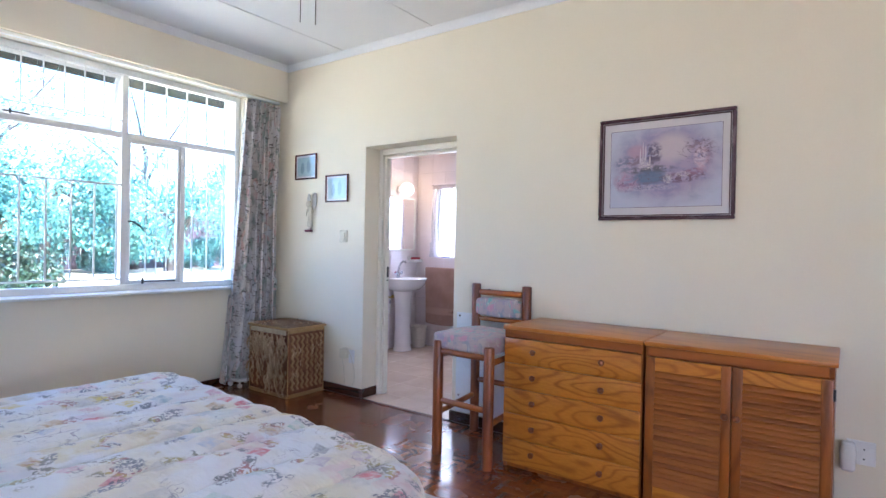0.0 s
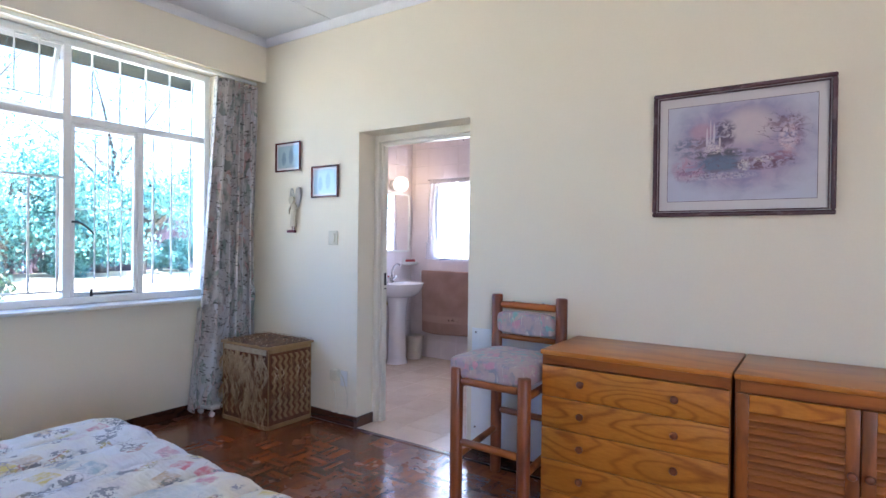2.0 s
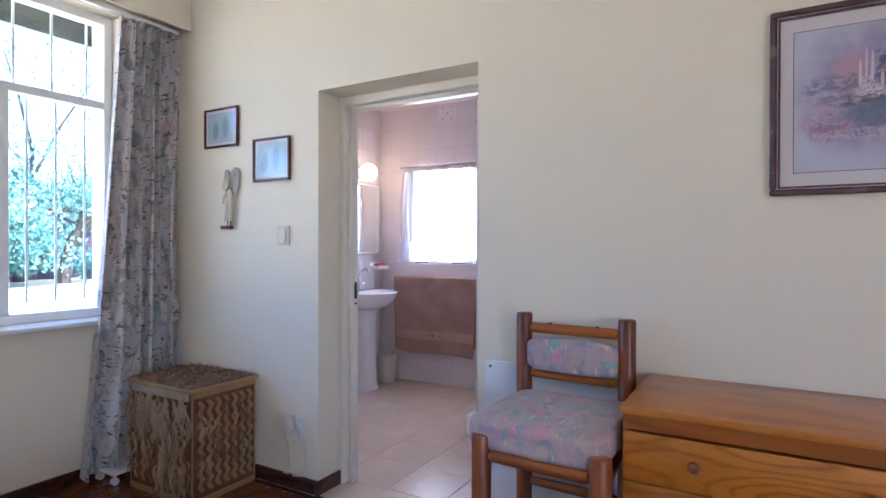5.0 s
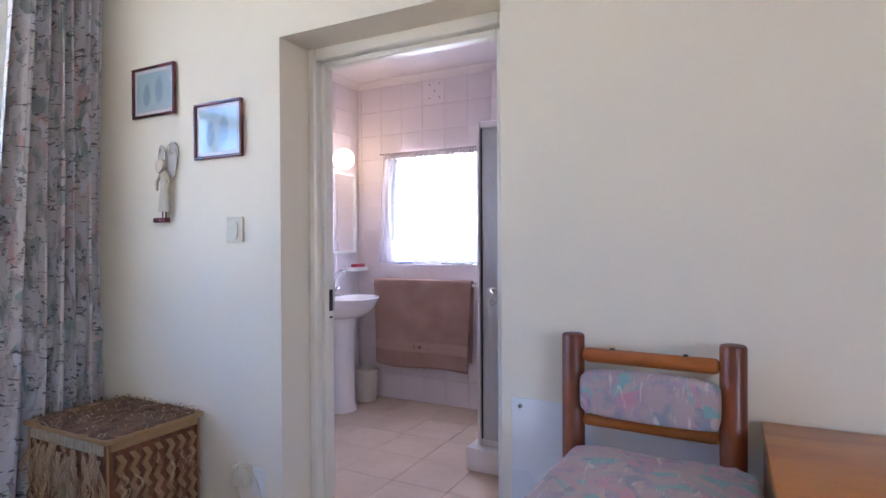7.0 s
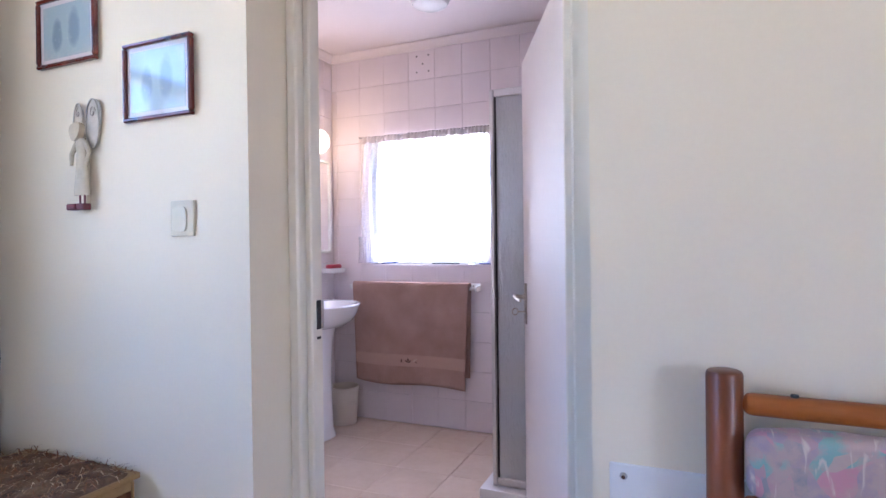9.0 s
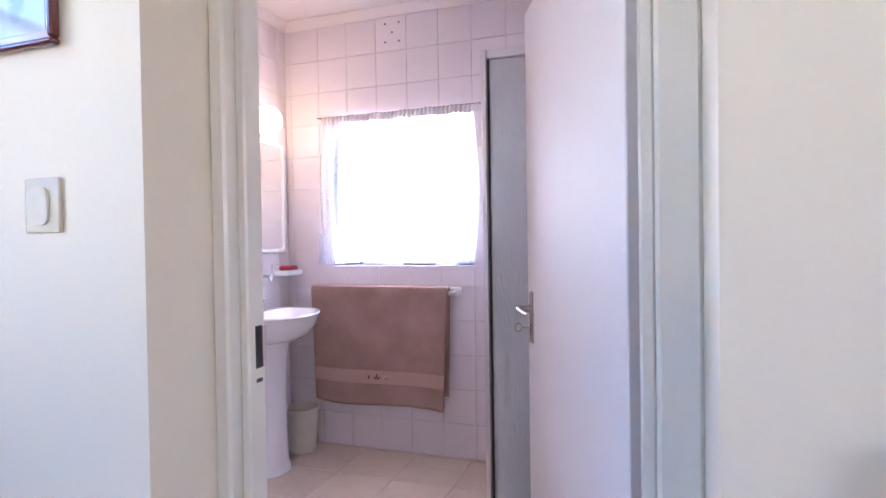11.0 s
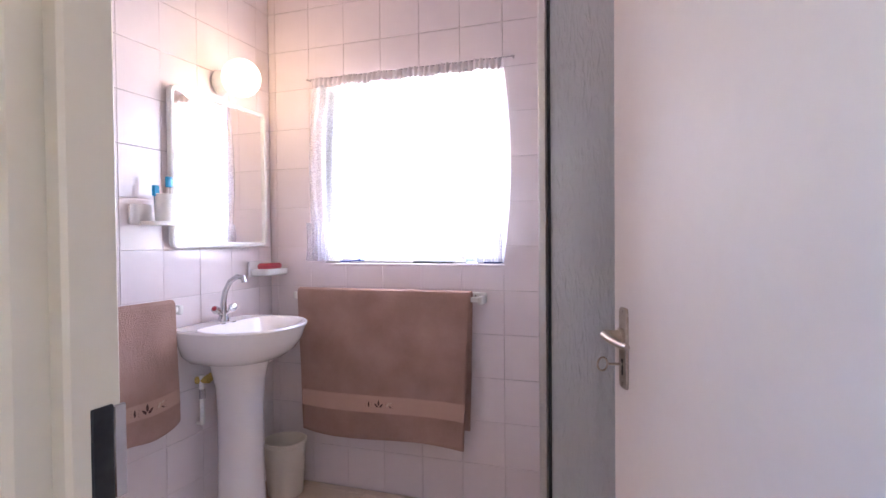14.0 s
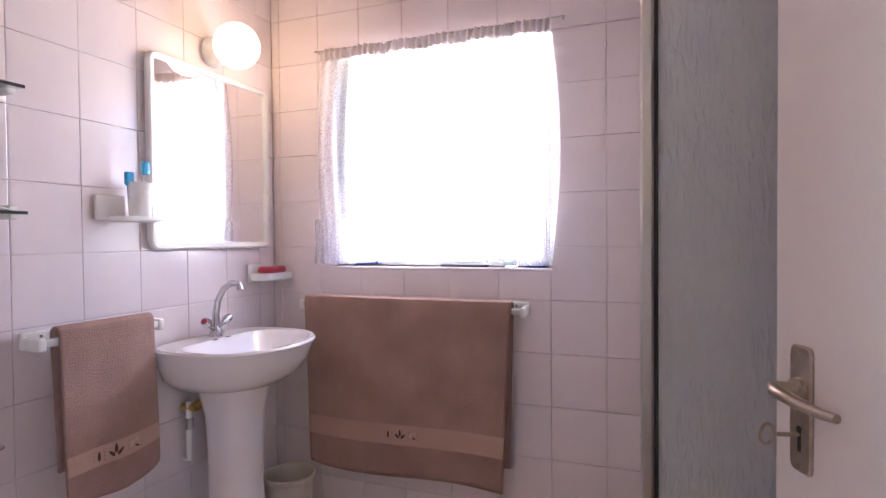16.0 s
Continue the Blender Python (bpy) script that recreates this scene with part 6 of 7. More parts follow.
# rails and towels
def towel_sheet(axis, a0, a1, base, out, ztop, zf, zb, seed, name, label, rail_out, taper=0.03, skew=0.0):
    """A folded towel over a rail; a runs along the wall, out is the way from it."""
    t = thing(name, (LW if axis == "y" else (a0 + a1) / 2, (a0 + a1) / 2 if axis == "y" else base, ztop), label, "towel", "towels on the rails")

    def pt(u, v):
        L1_, L2_ = ztop - zf, ztop - zb
        s = v * (L1_ + L2_ + 0.06)
        if s < L1_:
            d, z = 1.0, zf + s
            down = (L1_ - s) / L1_
        elif s < L1_ + 0.06:
            k = (s - L1_) / 0.06
            d, z = math.cos(k * math.pi), ztop + 0.017 * math.sin(k * math.pi)
            down = 0
        else:
            d, z = -1.0, ztop - (s - L1_ - 0.06)
            down = (s - L1_ - 0.06) / L2_
        off = rail_out + d * (0.017 + 0.006 * down) + out * 0
        w = 0.005 * math.sin(u * 9 + seed) * down + 0.007 * noise.noise((u * 3 + seed, z * 4, d)) * down + 0.0015 * noise.noise((u * 30, z * 30, d))
        off += w + (0.010 * down if d > 0 else 0)
        ex = (0.5 - u) * 2 * taper * down
        zz_ = z + (skew * (u - 0.5) * down if d > 0 else skew * (u - 0.5) * 0.5 * down)
        if d > 0:
            zz_ += (0.012 * max(0, 1 - 2 * u) ** 6 if axis == "x" else 0.012 * abs(2 * u - 1) ** 9) * down ** 5 + 0.010 * math.sin(u * 7 + seed) * down ** 3
        aa = a0 + u * (a1 - a0) + ex + (0.016 if d < 0 else 0) * down
        if axis == "y":
            return (base + off, aa, zz_)
        return (aa, base - off, zz_)
    tb_ = sheet(bmesh.new(), pt, 56, 70)
    body = part("cloth", tb_, "towel", t)
    so_ = body.modifiers.new("thickness", "SOLIDIFY")
    so_.thickness, so_.offset = 0.009, 0
    # woven band and small embroidery
    L1_ = ztop - zf
    tot = L1_ + ztop - zb + 0.06

    def onto(u, z, lift):
        p = Vector(pt(u, (z - zf) / tot))
        n_ = Vector((1, 0, 0)) if axis == "y" else Vector((0, -1, 0))
        return p + n_ * (0.0045 + lift)
    zb0, zb1 = zf + L1_ * 0.185, zf + L1_ * 0.30
    bb = sheet(bmesh.new(), lambda u, v: onto(0.004 + u * 0.992, zb0 + v * (zb1 - zb0), 0.0012), 50, 4)
    part("woven_band", bb, "towel_band", t)
    em, ep = bmesh.new(), bmesh.new()
    uw = 1.0 / (a1 - a0)
    zc = (zb0 + zb1) / 2

    def petal(bm, cu_, cz_, ang, ln, wd):
        pts = []
        for k in range(10):
            a = 2 * math.pi * k / 10
            px_, pz_ = ln * math.cos(a), wd * math.sin(a) * (1 - 0.3 * math.cos(a))
            pts.append(onto(0.5 + (cu_ + px_ * math.cos(ang) - pz_ * math.sin(ang)) * uw, zc + cz_ + px_ * math.sin(ang) + pz_ * math.cos(ang), 0.003))
        bm.faces.new([bm.verts.new(p) for p in pts])
    petal(em, 0, 0.008, math.pi / 2, 0.014, 0.006)
    petal(em, -0.014, -0.004, radians(140), 0.013, 0.005)
    petal(em, 0.014, -0.004, radians(40), 0.013, 0.005)
    petal(em, -0.055, 0.0, math.pi / 2, 0.014, 0.005)
    petal(ep, 0.05, 0.003, radians(60), 0.012, 0.004)
    petal(em, 0.064, -0.008, radians(150), 0.008, 0.003)
    petal(ep, 0.066, 0.010, radians(30), 0.008, 0.003)
    for k in range(12):
        petal(em, (-0.072 if k % 2 else -0.038) if k < 6 else (0.04 if k % 2 else 0.078), -0.014 + (k % 6) * 0.0055, 0, 0.0015, 0.0015)
    part("embroidery", em, "embroid", t, "small dark leaf embroidery", smooth=False)
    part("embroidery", ep, "embroid_pale", t, "pale leaf embroidery", smooth=False)
    return t


def rail_fit(axis, a0, a1, base, z, rail_out, label):
    t = thing("towel_rail", ((base, (a0 + a1) / 2, z) if axis == "y" else ((a0 + a1) / 2, base, z)), label, "towel rail", "towel rails")

    def bx(aa, ab, o0, o1, z0, z1, bev=0.008):
        if axis == "y":
            return B((base + o0, base + o1, aa, ab, z0, z1), bev=bev, seg=3)
        return B((aa, ab, base - o1, base - o0, z0, z1), bev=bev, seg=3)
    for s, a in ((1, a0), (-1, a1)):
        lo, hi = (a, a + 0.022) if s > 0 else (a - 0.022, a)
        br = part("bracket", bx(lo, hi, 0.0, rail_out + 0.018, z - 0.022, z + 0.016), "plastic", t)
        lo, hi = (a, a + 0.12) if s > 0 else (a - 0.12, a)
        part("mounting_plate", bx(lo, hi, 0.0, 0.018, z - 0.006, z + 0.028), "plastic", br)
        for q in (0.05, 0.095):
            y = a + s * q
            p = (base + 0.018, y, z + 0.012) if axis == "y" else (y, base - 0.018, z + 0.012)
            p2 = (base + 0.021, y, z + 0.012) if axis == "y" else (y, base - 0.021, z + 0.012)
            part("screw", T(([p, p2], [0.005, 0.003]), n=10), "chrome", br)
    part("bar", bx(a0 + 0.02, a1 - 0.02, rail_out - 0.011, rail_out + 0.011, z - 0.012, z + 0.010, 0.005), "plastic", t)


FW = 5.70
rail_fit("x", -3.745, -2.775, FW, 0.965, 0.07, "white plastic towel rail under the bathroom window")
towel_sheet("x", -3.715, -2.828, FW, 1, 0.982, 0.300, 0.37, 3, "bath_towel", "large dusty pink bath towel with leaf embroidery over a rail", 0.07, 0.035, -0.005)
rail_fit("y", 4.615, 5.015, LW, 0.965, 0.07, "white plastic towel rail on the tiled wall beside the basin")
towel_sheet("y", 4.668, 4.968, LW, 1, 0.985, 0.505, 0.60, 7, "hand_towel", "dusty pink hand towel with leaf embroidery over a short rail", 0.07, 0.0, 0.015)

# glass shelves with bottles
for z in (1.622, 1.308):
    sh = thing("glass_shelf", (LW, 4.40, z), "narrow dark edged glass shelf on white wall brackets", "shelf", "glass shelves")
    part("shelf", B((LW + 0.012, LW + 0.115, 4.17, 4.575, z - 0.003, z + 0.003), bev=0.001), "shelf_glass", sh)
    part("edge_strip", B((LW + 0.1152, LW + 0.118, 4.17, 4.575, z - 0.004, z + 0.004)), "dark_metal", sh)
    for y in (4.563, 4.18):
        part("bracket", B((LW, LW + 0.085, y - 0.010, y + 0.014, z - 0.016, z + 0.020), bev=0.008, seg=3), "plastic", sh)
SZH = 1.6255
bt = thing("sunscreen_bottle", (LW + 0.06, 4.50, SZH), "orange squeeze tube standing on its dark cap on a glass shelf", "bottle")
part("bottle", superloft(bmesh.new(), [oval(LW + 0.06, 4.50, SZH + z, rx, ry, 24, 2.6) for z, rx, ry in ((0.045, 0.018, 0.027), (0.055, 0.020, 0.030), (0.10, 0.017, 0.032), (0.138, 0.009, 0.035), (0.148, 0.003, 0.035))]), "orange_plastic", bt)
part("cap", superloft(bmesh.new(), [oval(LW + 0.06, 4.50, SZH + z, rx, ry, 24, 2.6) for z, rx, ry in ((0.0, 0.020, 0.030), (0.004, 0.022, 0.032), (0.040, 0.022, 0.032), (0.044, 0.019, 0.029))]), "navy", bt)
bt = thing("lotion_bottle", (LW + 0.05, 4.425, SZH), "green plastic lotion tube with a dark cap on a glass shelf", "bottle")
part("bottle", superloft(bmesh.new(), [oval(LW + 0.05, 4.425, SZH + z, rx, ry, 24, 2.6) for z, rx, ry in ((0.045, 0.020, 0.028), (0.06, 0.022, 0.030), (0.12, 0.019, 0.032), (0.165, 0.008, 0.034))]), "green_plastic", bt)
part("cap", superloft(bmesh.new(), [oval(LW + 0.05, 4.425, SZH + z, rx, ry, 24, 2.6) for z, rx, ry in ((0.0, 0.020, 0.028), (0.003, 0.022, 0.030), (0.044, 0.022, 0.030))]), "navy", bt)
tu = thing("cream_tube", (LW + 0.06, 4.47, 1.3115), "white and navy cream tube lying on a glass shelf", "tube")
part("tube", superloft(bmesh.new(), [[(LW + 0.075 + rx * math.cos(a), y, 1.3115 + rz + rz * math.sin(a)) for a in (2 * math.pi * k / 20 for k in range(20))] for y, rx, rz in ((4.425, 0.021, 0.021), (4.435, 0.022, 0.022), (4.49, 0.023, 0.017), (4.535, 0.025, 0.006), (4.55, 0.026, 0.003))]), "plastic", tu)
part("cap", T(([(LW + 0.075, 4.395, 1.3315), (LW + 0.075, 4.425, 1.3325)], 0.019), n=20), "navy", tu)
part("print_band", superloft(bmesh.new(), [[(LW + 0.075 + rx * math.cos(a), y, 1.3115 + rz + (rz + 0.0006) * math.sin(a)) for a in (2 * math.pi * k / 20 for k in range(20))] for y, rx, rz in ((4.455, 0.0232, 0.0204), (4.472, 0.0236, 0.0189))]), "navy", tu)

# cistern at the edge of sight
ci = thing("toilet", (LW + 0.1, 4.17, 0), "white toilet with a low cistern and chrome lever", "toilet")
cs2 = B((LW + 0.003, LW + 0.19, 3.98, 4.405, 0.44, 0.828), bev=0.025, seg=4)
part("cistern", cs2, "ceramic", ci)
part("cistern_lid", B((LW + 0.001, LW + 0.202, 3.97, 4.415, 0.830, 0.858), bev=0.014, seg=3), "ceramic", ci)
part("flush_lever", T(([(LW + 0.188, 4.35, 0.765), (LW + 0.213, 4.35, 0.765), (LW + 0.222, 4.39, 0.768), (LW + 0.222, 4.445, 0.777)], [0.01, 0.008, 0.006, 0.004]), n=12), "chrome", ci)
part("bowl", superloft(bmesh.new(), [oval(LW + 0.34, 4.20, z, rx, ry, 32, 2.3) for z, rx, ry in ((0.0, 0.13, 0.10), (0.05, 0.12, 0.09), (0.2, 0.14, 0.11), (0.34, 0.22, 0.17), (0.39, 0.235, 0.185))]), "ceramic", ci)
part("seat", superloft(bmesh.new(), [oval(LW + 0.35, 4.20, z, rx, ry, 32, 2.3) for z, rx, ry in ((0.392, 0.235, 0.188), (0.40, 0.24, 0.192), (0.425, 0.238, 0.19), (0.43, 0.22, 0.175))]), "plastic", ci)

# sheer curtain on a wire
sc = thing("sheer_curtain", (-3.17, BY1 - 0.03, 1.1), "sheer white lace curtain gathered on a wire", "curtain")


def lace(x0, x1, z0, z1, folds, dy, flare=0.0, sag=0.0):
    def f(u, v):
        z = z1 - v * (z1 - z0)
        x = x0 + u * (x1 - x0) + (u - 0.5) * flare * math.sin(v * math.pi)
        y = BY1 - 0.028 + dy + 0.010 * math.sin(u * 2 * math.pi * folds + 0.7 * math.sin(v * 4)) * (0.6 + 0.6 * v) + 0.004 * math.sin(u * 90)
        return (x, y, z + sag * math.sin(u * math.pi * folds * 2) * v)
    return sheet(bmesh.new(), f, 260, 24)


part("lace", lace(-3.66, -2.69, 1.143, 2.0, 17, 0.0, 0.06, 0.002), "sheer", sc, "sheer white lace")
part("lower_lace", lace(-3.70, -3.50, 1.13, 1.32, 4, -0.012), "sheer", sc, "gathered lace hem")
part("lower_lace", lace(-2.83, -2.69, 1.13, 1.34, 3, -0.012), "sheer", sc, "gathered lace hem")
part("frill", sheet(bmesh.new(), lambda u, v: (-3.66 + u * 0.97, BY1 - 0.030 + 0.012 * math.sin(u * 230) * (0.5 + abs(v - 0.5)) - 0.008 * math.sin(v * math.pi), 2.035 - v * 0.05 + 0.004 * math.sin(u * 37)), 420, 6), "frill", sc, "gathered frill along the wire")
part("wire", T(([(-3.70, BY1 - 0.022, 2.035), (-2.64, BY1 - 0.022, 2.035)], 0.003), ([(-3.69, BY1 + 0.004, 2.035), (-3.69, BY1 - 0.028, 2.035)], 0.005), ([(-2.65, BY1 + 0.004, 2.035), (-2.65, BY1 - 0.028, 2.035)], 0.005), n=8), "chrome", sc)

# things on the window sill
sz = VZ0
def sill_thing(name, x, bm, mat_, label, cat):
    t = thing(name, (x, BY1 + 0.05, sz), label, cat)
    part("body", bm, mat_, t)
    return t


sill_thing("razor", -3.50, T(([(-3.55, BY1 + 0.03, sz + 0.006), (-3.44, BY1 + 0.035, sz + 0.012)], [0.005, 0.004]), ([(-3.435, BY1 + 0.02, sz + 0.014), (-3.435, BY1 + 0.055, sz + 0.014)], 0.007), n=10), "navy", "dark blue razor lying on the tiled sill", "razor")
sill_thing("comb", -3.05, B((-3.15, -2.95, BY1 + 0.02, BY1 + 0.05, sz + 0.001, sz + 0.010), bev=0.003), "dark_metal", "dark flat comb lying on the tiled sill", "comb")
sill_thing("sponge", -2.76, B((-2.80, -2.715, BY1 + 0.012, BY1 + 0.06, sz + 0.001, sz + 0.022), bev=0.005, seg=2), "navy", "dark blue sponge on the tiled sill", "sponge")
gb3 = thing("glass_jar", (-2.87, BY1 + 0.07, sz), "small clear jar on the tiled sill", "jar")
part("jar", superloft(bmesh.new(), [oval(-2.87, BY1 + 0.07, sz + z, r, r, 20) for z, r in ((0.001, 0.025), (0.004, 0.028), (0.08, 0.028), (0.09, 0.022))]), "shelf_glass", gb3)
part("lid", superloft(bmesh.new(), [oval(-2.87, BY1 + 0.07, sz + z, r, r, 20) for z, r in ((0.091, 0.024), (0.11, 0.024))]), "plastic", gb3)
dp = thing("pump_bottle", (-2.735, BY1 + 0.09, sz), "pale pump bottle at the end of the sill", "bottle")
part("bottle", superloft(bmesh.new(), [oval(-2.735, BY1 + 0.09, sz + z, r, r, 20) for z, r in ((0.001, 0.028), (0.01, 0.031), (0.13, 0.031), (0.16, 0.014), (0.175, 0.012))]), "plastic", dp)
part("pump", T(([(-2.735, BY1 + 0.09, sz + 0.175), (-2.735, BY1 + 0.09, sz + 0.215)], 0.006), ([(-2.76, BY1 + 0.09, sz + 0.218), (-2.725, BY1 + 0.09, sz + 0.218)], 0.009), n=12), "plastic", dp)

# ceiling lamp
cl = thing("ceiling_lamp", (-2.84, 5.07, BCEIL), "round white bathroom ceiling lamp", "ceiling lamp")
part("diffuser", superloft(bmesh.new(), [oval(-2.84, 5.07, z, r, r, 32) for z, r in ((BCEIL - 0.001, 0.11), (BCEIL - 0.02, 0.115), (BCEIL - 0.055, 0.095), (BCEIL - 0.075, 0.05), (BCEIL - 0.08, 0.01))]), "plastic", cl)

# vent holes
ve = thing("wall_vent", (-3.19, BY1, 2.51), "five small dark vent holes in a tile", "vent")
for dx, dz in ((0, 0), (-0.045, 0.055), (0.045, 0.055), (-0.045, -0.055), (0.045, -0.055)):
    part("hole", T(([(-3.19 + dx, BY1 - 0.0015, 2.51 + dz), (-3.19 + dx, BY1 + 0.002, 2.51 + dz)], 0.006), n=12), "rubber", ve)

# shower
SXc, SYc, SZ0, SZ1 = -2.357, 4.68, 0.138, 1.967
sho = thing("shower_enclosure", (SXc, SYc, 0), "corner shower enclosure with grey aluminium frame and textured glass", "shower")
part("tray", B((-2.421, BX1, SYc - 0.06, BY1, 0.0, 0.132), bev=0.006, seg=2), "ceramic", sho, "raised white shower tray")
part("corner_post", B((SXc - 0.011, SXc + 0.011, SYc - 0.018, SYc + 0.020, SZ0, SZ1), bev=0.004), "aluminium", sho)
part("top_rail", B((SXc + 0.0115, BX1, SYc - 0.016, SYc + 0.016, SZ1 - 0.035, SZ1), bev=0.003), "aluminium", sho)
part("bottom_rail", B((SXc + 0.0115, BX1, SYc - 0.016, SYc + 0.016, SZ0, SZ0 + 0.035), bev=0.003), "aluminium", sho)
part("top_rail", B((SXc - 0.010, SXc + 0.010, SYc + 0.020, BY1, SZ1 - 0.035, SZ1), bev=0.003), "aluminium", sho)
part("bottom_rail", B((SXc - 0.010, SXc + 0.010, SYc + 0.020, BY1, SZ0, SZ0 + 0.035), bev=0.003), "aluminium", sho)
part("wall_channel", B((SXc - 0.010, SXc + 0.010, BY1 - 0.03, BY1 - 0.001, SZ0 + 0.035, SZ1 - 0.035), bev=0.003), "aluminium", sho)
part("door_stile", B((-1.86, -1.82, SYc - 0.016, SYc + 0.016, SZ0 + 0.035, SZ1 - 0.035), bev=0.003), "aluminium", sho)
part("seal", B((SXc + 0.0115, SXc + 0.0185, SYc - 0.010, SYc + 0.010, SZ0 + 0.035, SZ1 - 0.035), bev=0.001), "rubber", sho)
part("glass_panel", B((SXc + 0.0185, -1.86, SYc - 0.003, SYc + 0.003, SZ0 + 0.035, SZ1 - 0.035)), "pattern_glass", sho, "textured grey glass panel", smooth=False)
part("glass_panel", B((-1.82, BX1, SYc - 0.003, SYc + 0.003, SZ0 + 0.035, SZ1 - 0.035)), "pattern_glass", sho, "textured grey glass panel", smooth=False)
part("glass_panel", B((SXc - 0.003, SXc + 0.003, SYc + 0.020, BY1 - 0.03, SZ0 + 0.035, SZ1 - 0.035)), "pattern_glass", sho, "textured grey glass panel", smooth=False)

# ---- repeated pieces ----
_tiles = {}


def tile(parent, face, a, b_, z0, z1, plane):
    """One glazed tile on a wall; shares its mesh with the others of its size."""
    w, h = round(b_ - a, 3), round(z1 - z0, 3)
    k = (face, w, h)
    if k not in _tiles:
        bm = bmesh.new()
        g, e = 0.0009, 0.0025
        lo, hi = [(g, g), (w - g, g), (w - g, h - g), (g, h - g)], [(g + e, g + e), (w - g - e, g + e), (w - g - e, h - g - e), (g + e, h - g - e)]
        if face == "x+":
            f = lambda p, d: (d, p[0], p[1])
        elif face == "y-":
            f = lambda p, d: (p[0], -d, p[1])
        else:
            f = lambda p, d: (-d, p[0], p[1])
        r0 = [bm.verts.new(f(p, 0.0)) for p in lo]
        r1 = [bm.verts.new(f(p, 0.0062)) for p in lo]
        r2 = [bm.verts.new(f(p, 0.007)) for p in hi]
        for x_, y_ in ((r0, r1), (r1, r2)):
            for q in range(4):
                bm.faces.new((x_[q], x_[(q + 1) % 4], y_[(q + 1) % 4], y_[q]))
        bm.faces.new(r2)
        bmesh.ops.recalc_face_normals(bm, faces=bm.faces[:])
        me = bpy.data.meshes.new("tile")
        bm.to_mesh(me)
        bm.free()
        me.materials.append(M["tile"])
        _tiles[k] = me
    ob = new("tile", _tiles[k])
    ob.parent = parent
    j = random.uniform(-0.0006, 0.0006)
    ob.location = (plane + j, a, z0) if face[0] == "x" else (a, plane + j, z0)


random.seed(4)
zs = [0.2 * k for k in range(13)] + [BCEIL]


def tiled(parent, face, lo, hi, first, plane, hole=None, zmin=0.0):
    edges = [lo]
    v_ = first
    while v_ < hi - 0.02:
        if v_ > lo + 0.02:
            edges.append(v_)
        v_ += 0.2
    edges.append(hi)
    for a, b_ in zip(edges, edges[1:]):
        for z0, z1 in zip(zs, zs[1:]):
            segs = [(a, b_, z0, z1)]
            if hole:
                h0, h1, g0, g1 = hole
                if b_ > h0 + 1e-4 and a < h1 - 1e-4 and z1 > g0 + 1e-4 and z0 < g1 - 1e-4:
                    segs = []
                    if z0 < g0 - 0.005:
                        segs.append((a, b_, z0, g0))
                    if z1 > g1 + 0.005:
                        segs.append((a, b_, g1, z1))
                    m0, m1 = max(z0, g0), min(z1, g1)
                    if m1 - m0 > 0.005:
                        if a < h0 - 0.005:
                            segs.append((a, h0, m0, m1))
                        if b_ > h1 + 0.005:
                            segs.append((h1, b_, m0, m1))
            for s in segs:
                tile(parent, face, *s, plane)


tiled(far_wall, "y-", BX0, BX1, -3.90 + 0.0, BY1 + 0.007, (V0, V1, VZ0, VZ1))
tiled(left_wall, "x+", DW2 + 0.01, BY1, 3.81, BX0 - 0.007 + 0.0)
# reveal tiles of the bathroom window
rv = bmesh.new()
box(rv, V0 - 0.004, V0, BY1 + 0.008, BY1 + 0.14, VZ0, VZ1)
box(rv, V1, V1 + 0.004, BY1 + 0.008, BY1 + 0.14, VZ0, VZ1)
structure("bathroom_window_reveal", rv, "tile")
structure("bathroom_wall_east_tiling", B((BX1, BX1 + 0.006, DW2 + 0.01, BY1, 0, BCEIL)), "tile")

# bathroom floor tiles
floor_b = structure("bathroom_floor", B((BX0, BX1, DW - 0.012, BY1, -0.012, -0.006)), "grout")


def floor_tile_mesh(w, h, name, material):
    bm = bmesh.new()
    g, e = 0.0015, 0.002
    lo, hi = [(g, g), (w - g, g), (w - g, h - g), (g, h - g)], [(g + e, g + e), (w - g - e, g + e), (w - g - e, h - g - e), (g + e, h - g - e)]
    r0 = [bm.verts.new((*p, -0.006)) for p in lo]
    r1 = [bm.verts.new((*p, -0.0012)) for p in lo]
    r2 = [bm.verts.new((*p, 0.0)) for p in hi]
    for x_, y_ in ((r0, r1), (r1, r2)):
        for q in range(4):
            bm.faces.new((x_[q], x_[(q + 1) % 4], y_[(q + 1) % 4], y_[q]))
    bm.faces.new(r2)
    bmesh.ops.recalc_face_normals(bm, faces=bm.faces[:])
    me = bpy.data.meshes.new(name)
    bm.to_mesh(me)
    bm.free()
    me.materials.append(M[material])
    return me


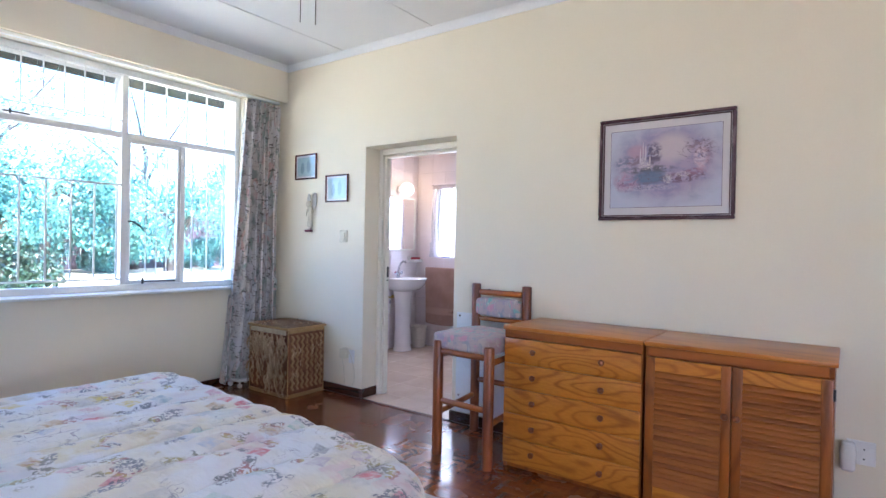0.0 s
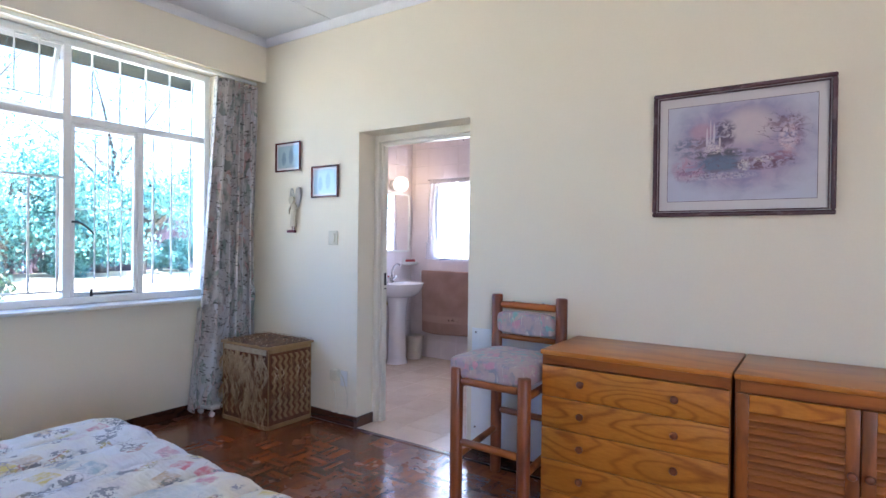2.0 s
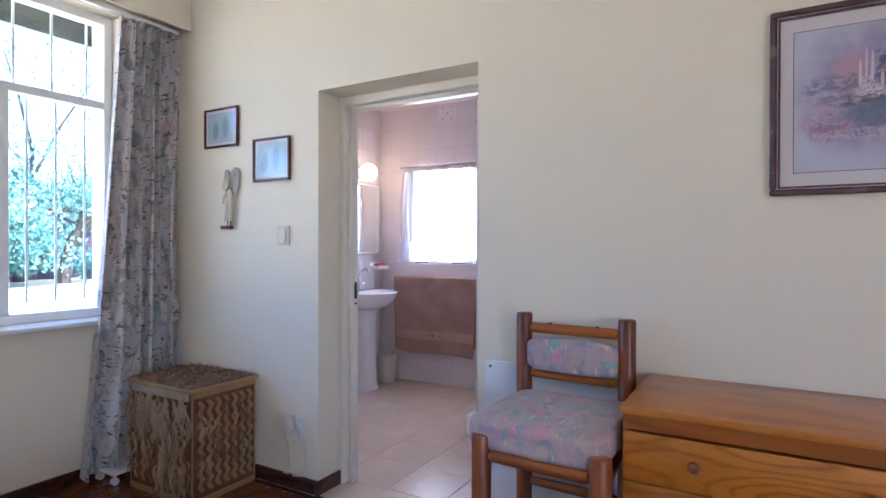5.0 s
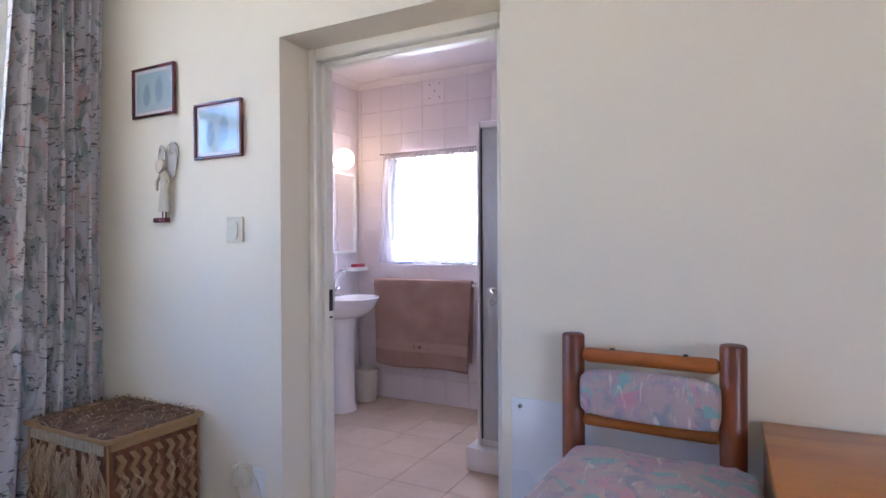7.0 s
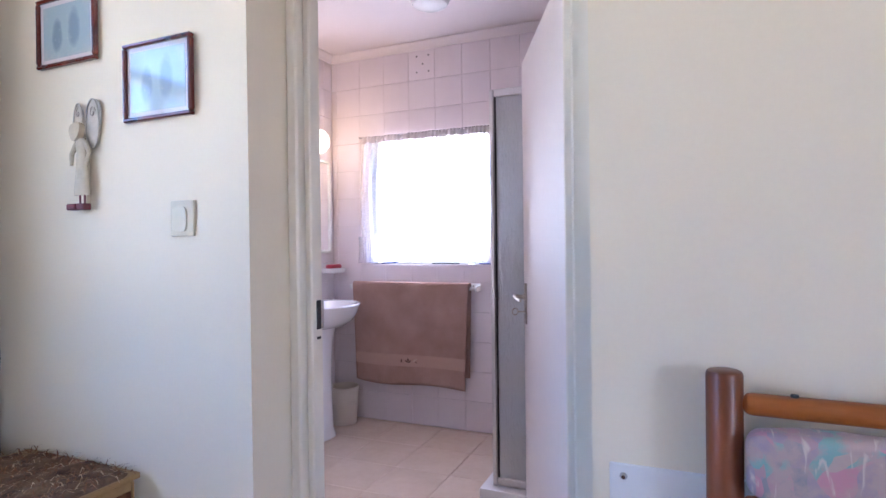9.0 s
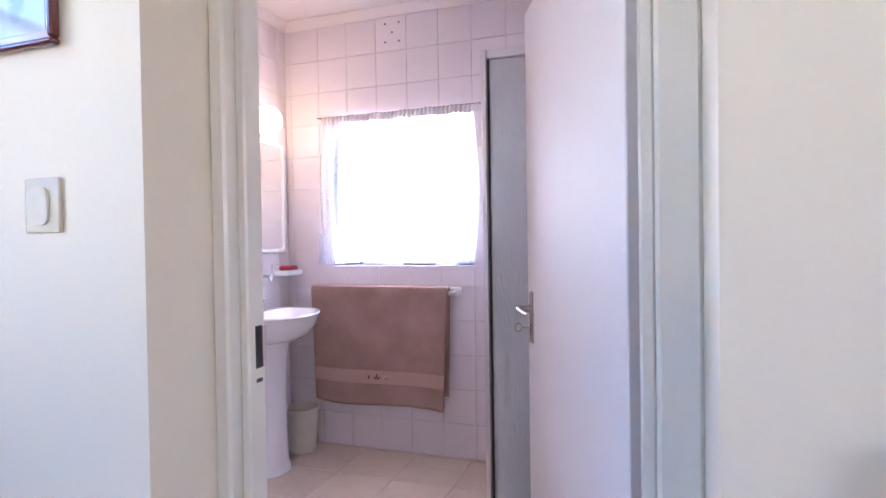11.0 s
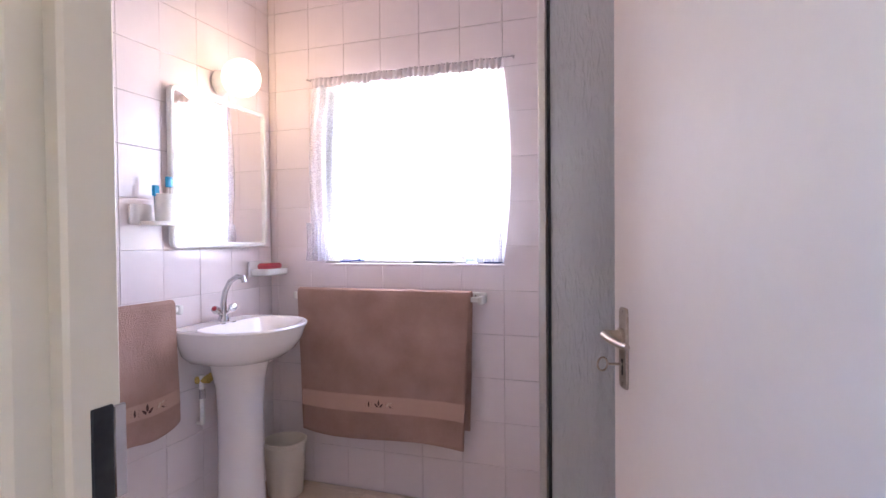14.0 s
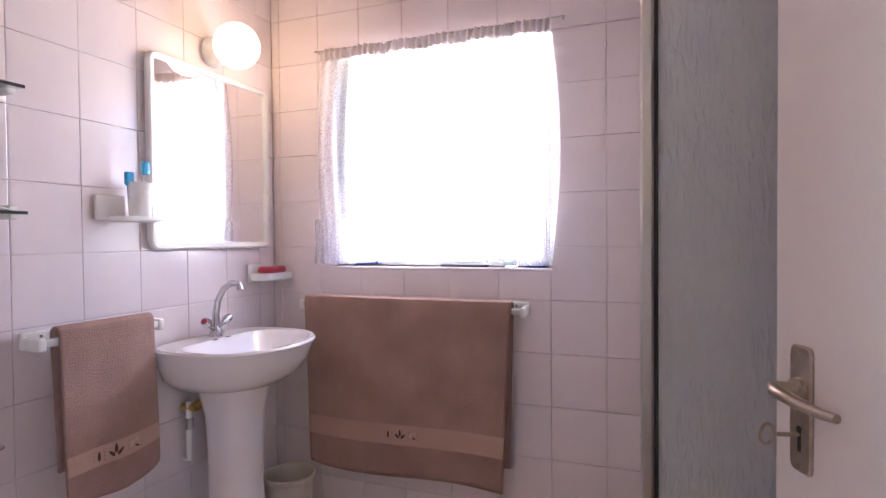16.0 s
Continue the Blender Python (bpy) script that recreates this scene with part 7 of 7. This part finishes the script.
_fl = {}
fxs = [BX0] + [-3.73 + 0.335 * k for k in range(7)] + [BX1]
fys = [DW - 0.012] + [3.65 + 0.335 * k for k in range(7)] + [BY1]
for x0, x1 in zip(fxs, fxs[1:]):
    for y0, y1 in zip(fys, fys[1:]):
        if y1 <= DW2 + 0.1 and y0 < DW2:
            pass
        k = (round(x1 - x0, 3), round(y1 - y0, 3))
        if k[0] < 0.02 or k[1] < 0.02:
            continue
        if k not in _fl:
            _fl[k] = floor_tile_mesh(k[0], k[1], "tile", "floor_tile")
        # keep the pieces that would lie inside the door wall out of it
        if y0 < DW2 - 0.2 and (x1 < DX0 or x0 > DX1):
            continue
        ob = new("tile", _fl[k])
        ob.parent = floor_b
        ob.location = (x0, y0, random.uniform(-0.0004, 0.0))

# parquet: squares of five fingers, turned in turn
floor_a = structure("floor", B((WX, RX, RY, DW - 0.045, -0.022, -0.014)), "baseboard")
PQ = 0.15


def parquet_square(bm, ox, oy, turned):
    for k in range(5):
        g = 0.0003
        a0, a1 = k * PQ / 5 + g, (k + 1) * PQ / 5 - g
        q = (ox + a0, ox + a1, oy + g, oy + PQ - g) if turned else (ox + g, ox + PQ - g, oy + a0, oy + a1)
        top = [bm.verts.new((x, y, 0.0)) for x, y in ((q[0], q[2]), (q[1], q[2]), (q[1], q[3]), (q[0], q[3]))]
        bot = [bm.verts.new((v.co.x, v.co.y, -0.014)) for v in top]
        bm.faces.new(top)
        for i in range(4):
            bm.faces.new((top[i], bot[i], bot[(i + 1) % 4], top[(i + 1) % 4]))


pm = []
for turned in (0, 1):
    bm = bmesh.new()
    parquet_square(bm, 0, 0, turned)
    me = bpy.data.meshes.new("parquet_square")
    bm.to_mesh(me)
    bm.free()
    me.materials.append(M["parquet"])
    pm.append(me)
rest = bmesh.new()
ny = int((DW - 0.045 - RY) / PQ)
nx = int((RX - WX) / PQ)
for i in range(nx + 1):
    for j in range(ny + 1):
        x, y = WX + i * PQ, DW - 0.045 - (j + 1) * PQ
        if x + PQ > RX + 0.15 or y < RY - 0.15:
            continue
        if -3.8 < x < -0.6 and y > 1.45:
            ob = new("parquet_square", pm[(i + j) % 2])
            ob.parent = floor_a
            ob.location = (x, y, random.uniform(-0.0003, 0.0))
        else:
            parquet_square(rest, x, y, (i + j) % 2)
part("parquet", rest, "parquet", floor_a, kind="stuff", smooth=False)
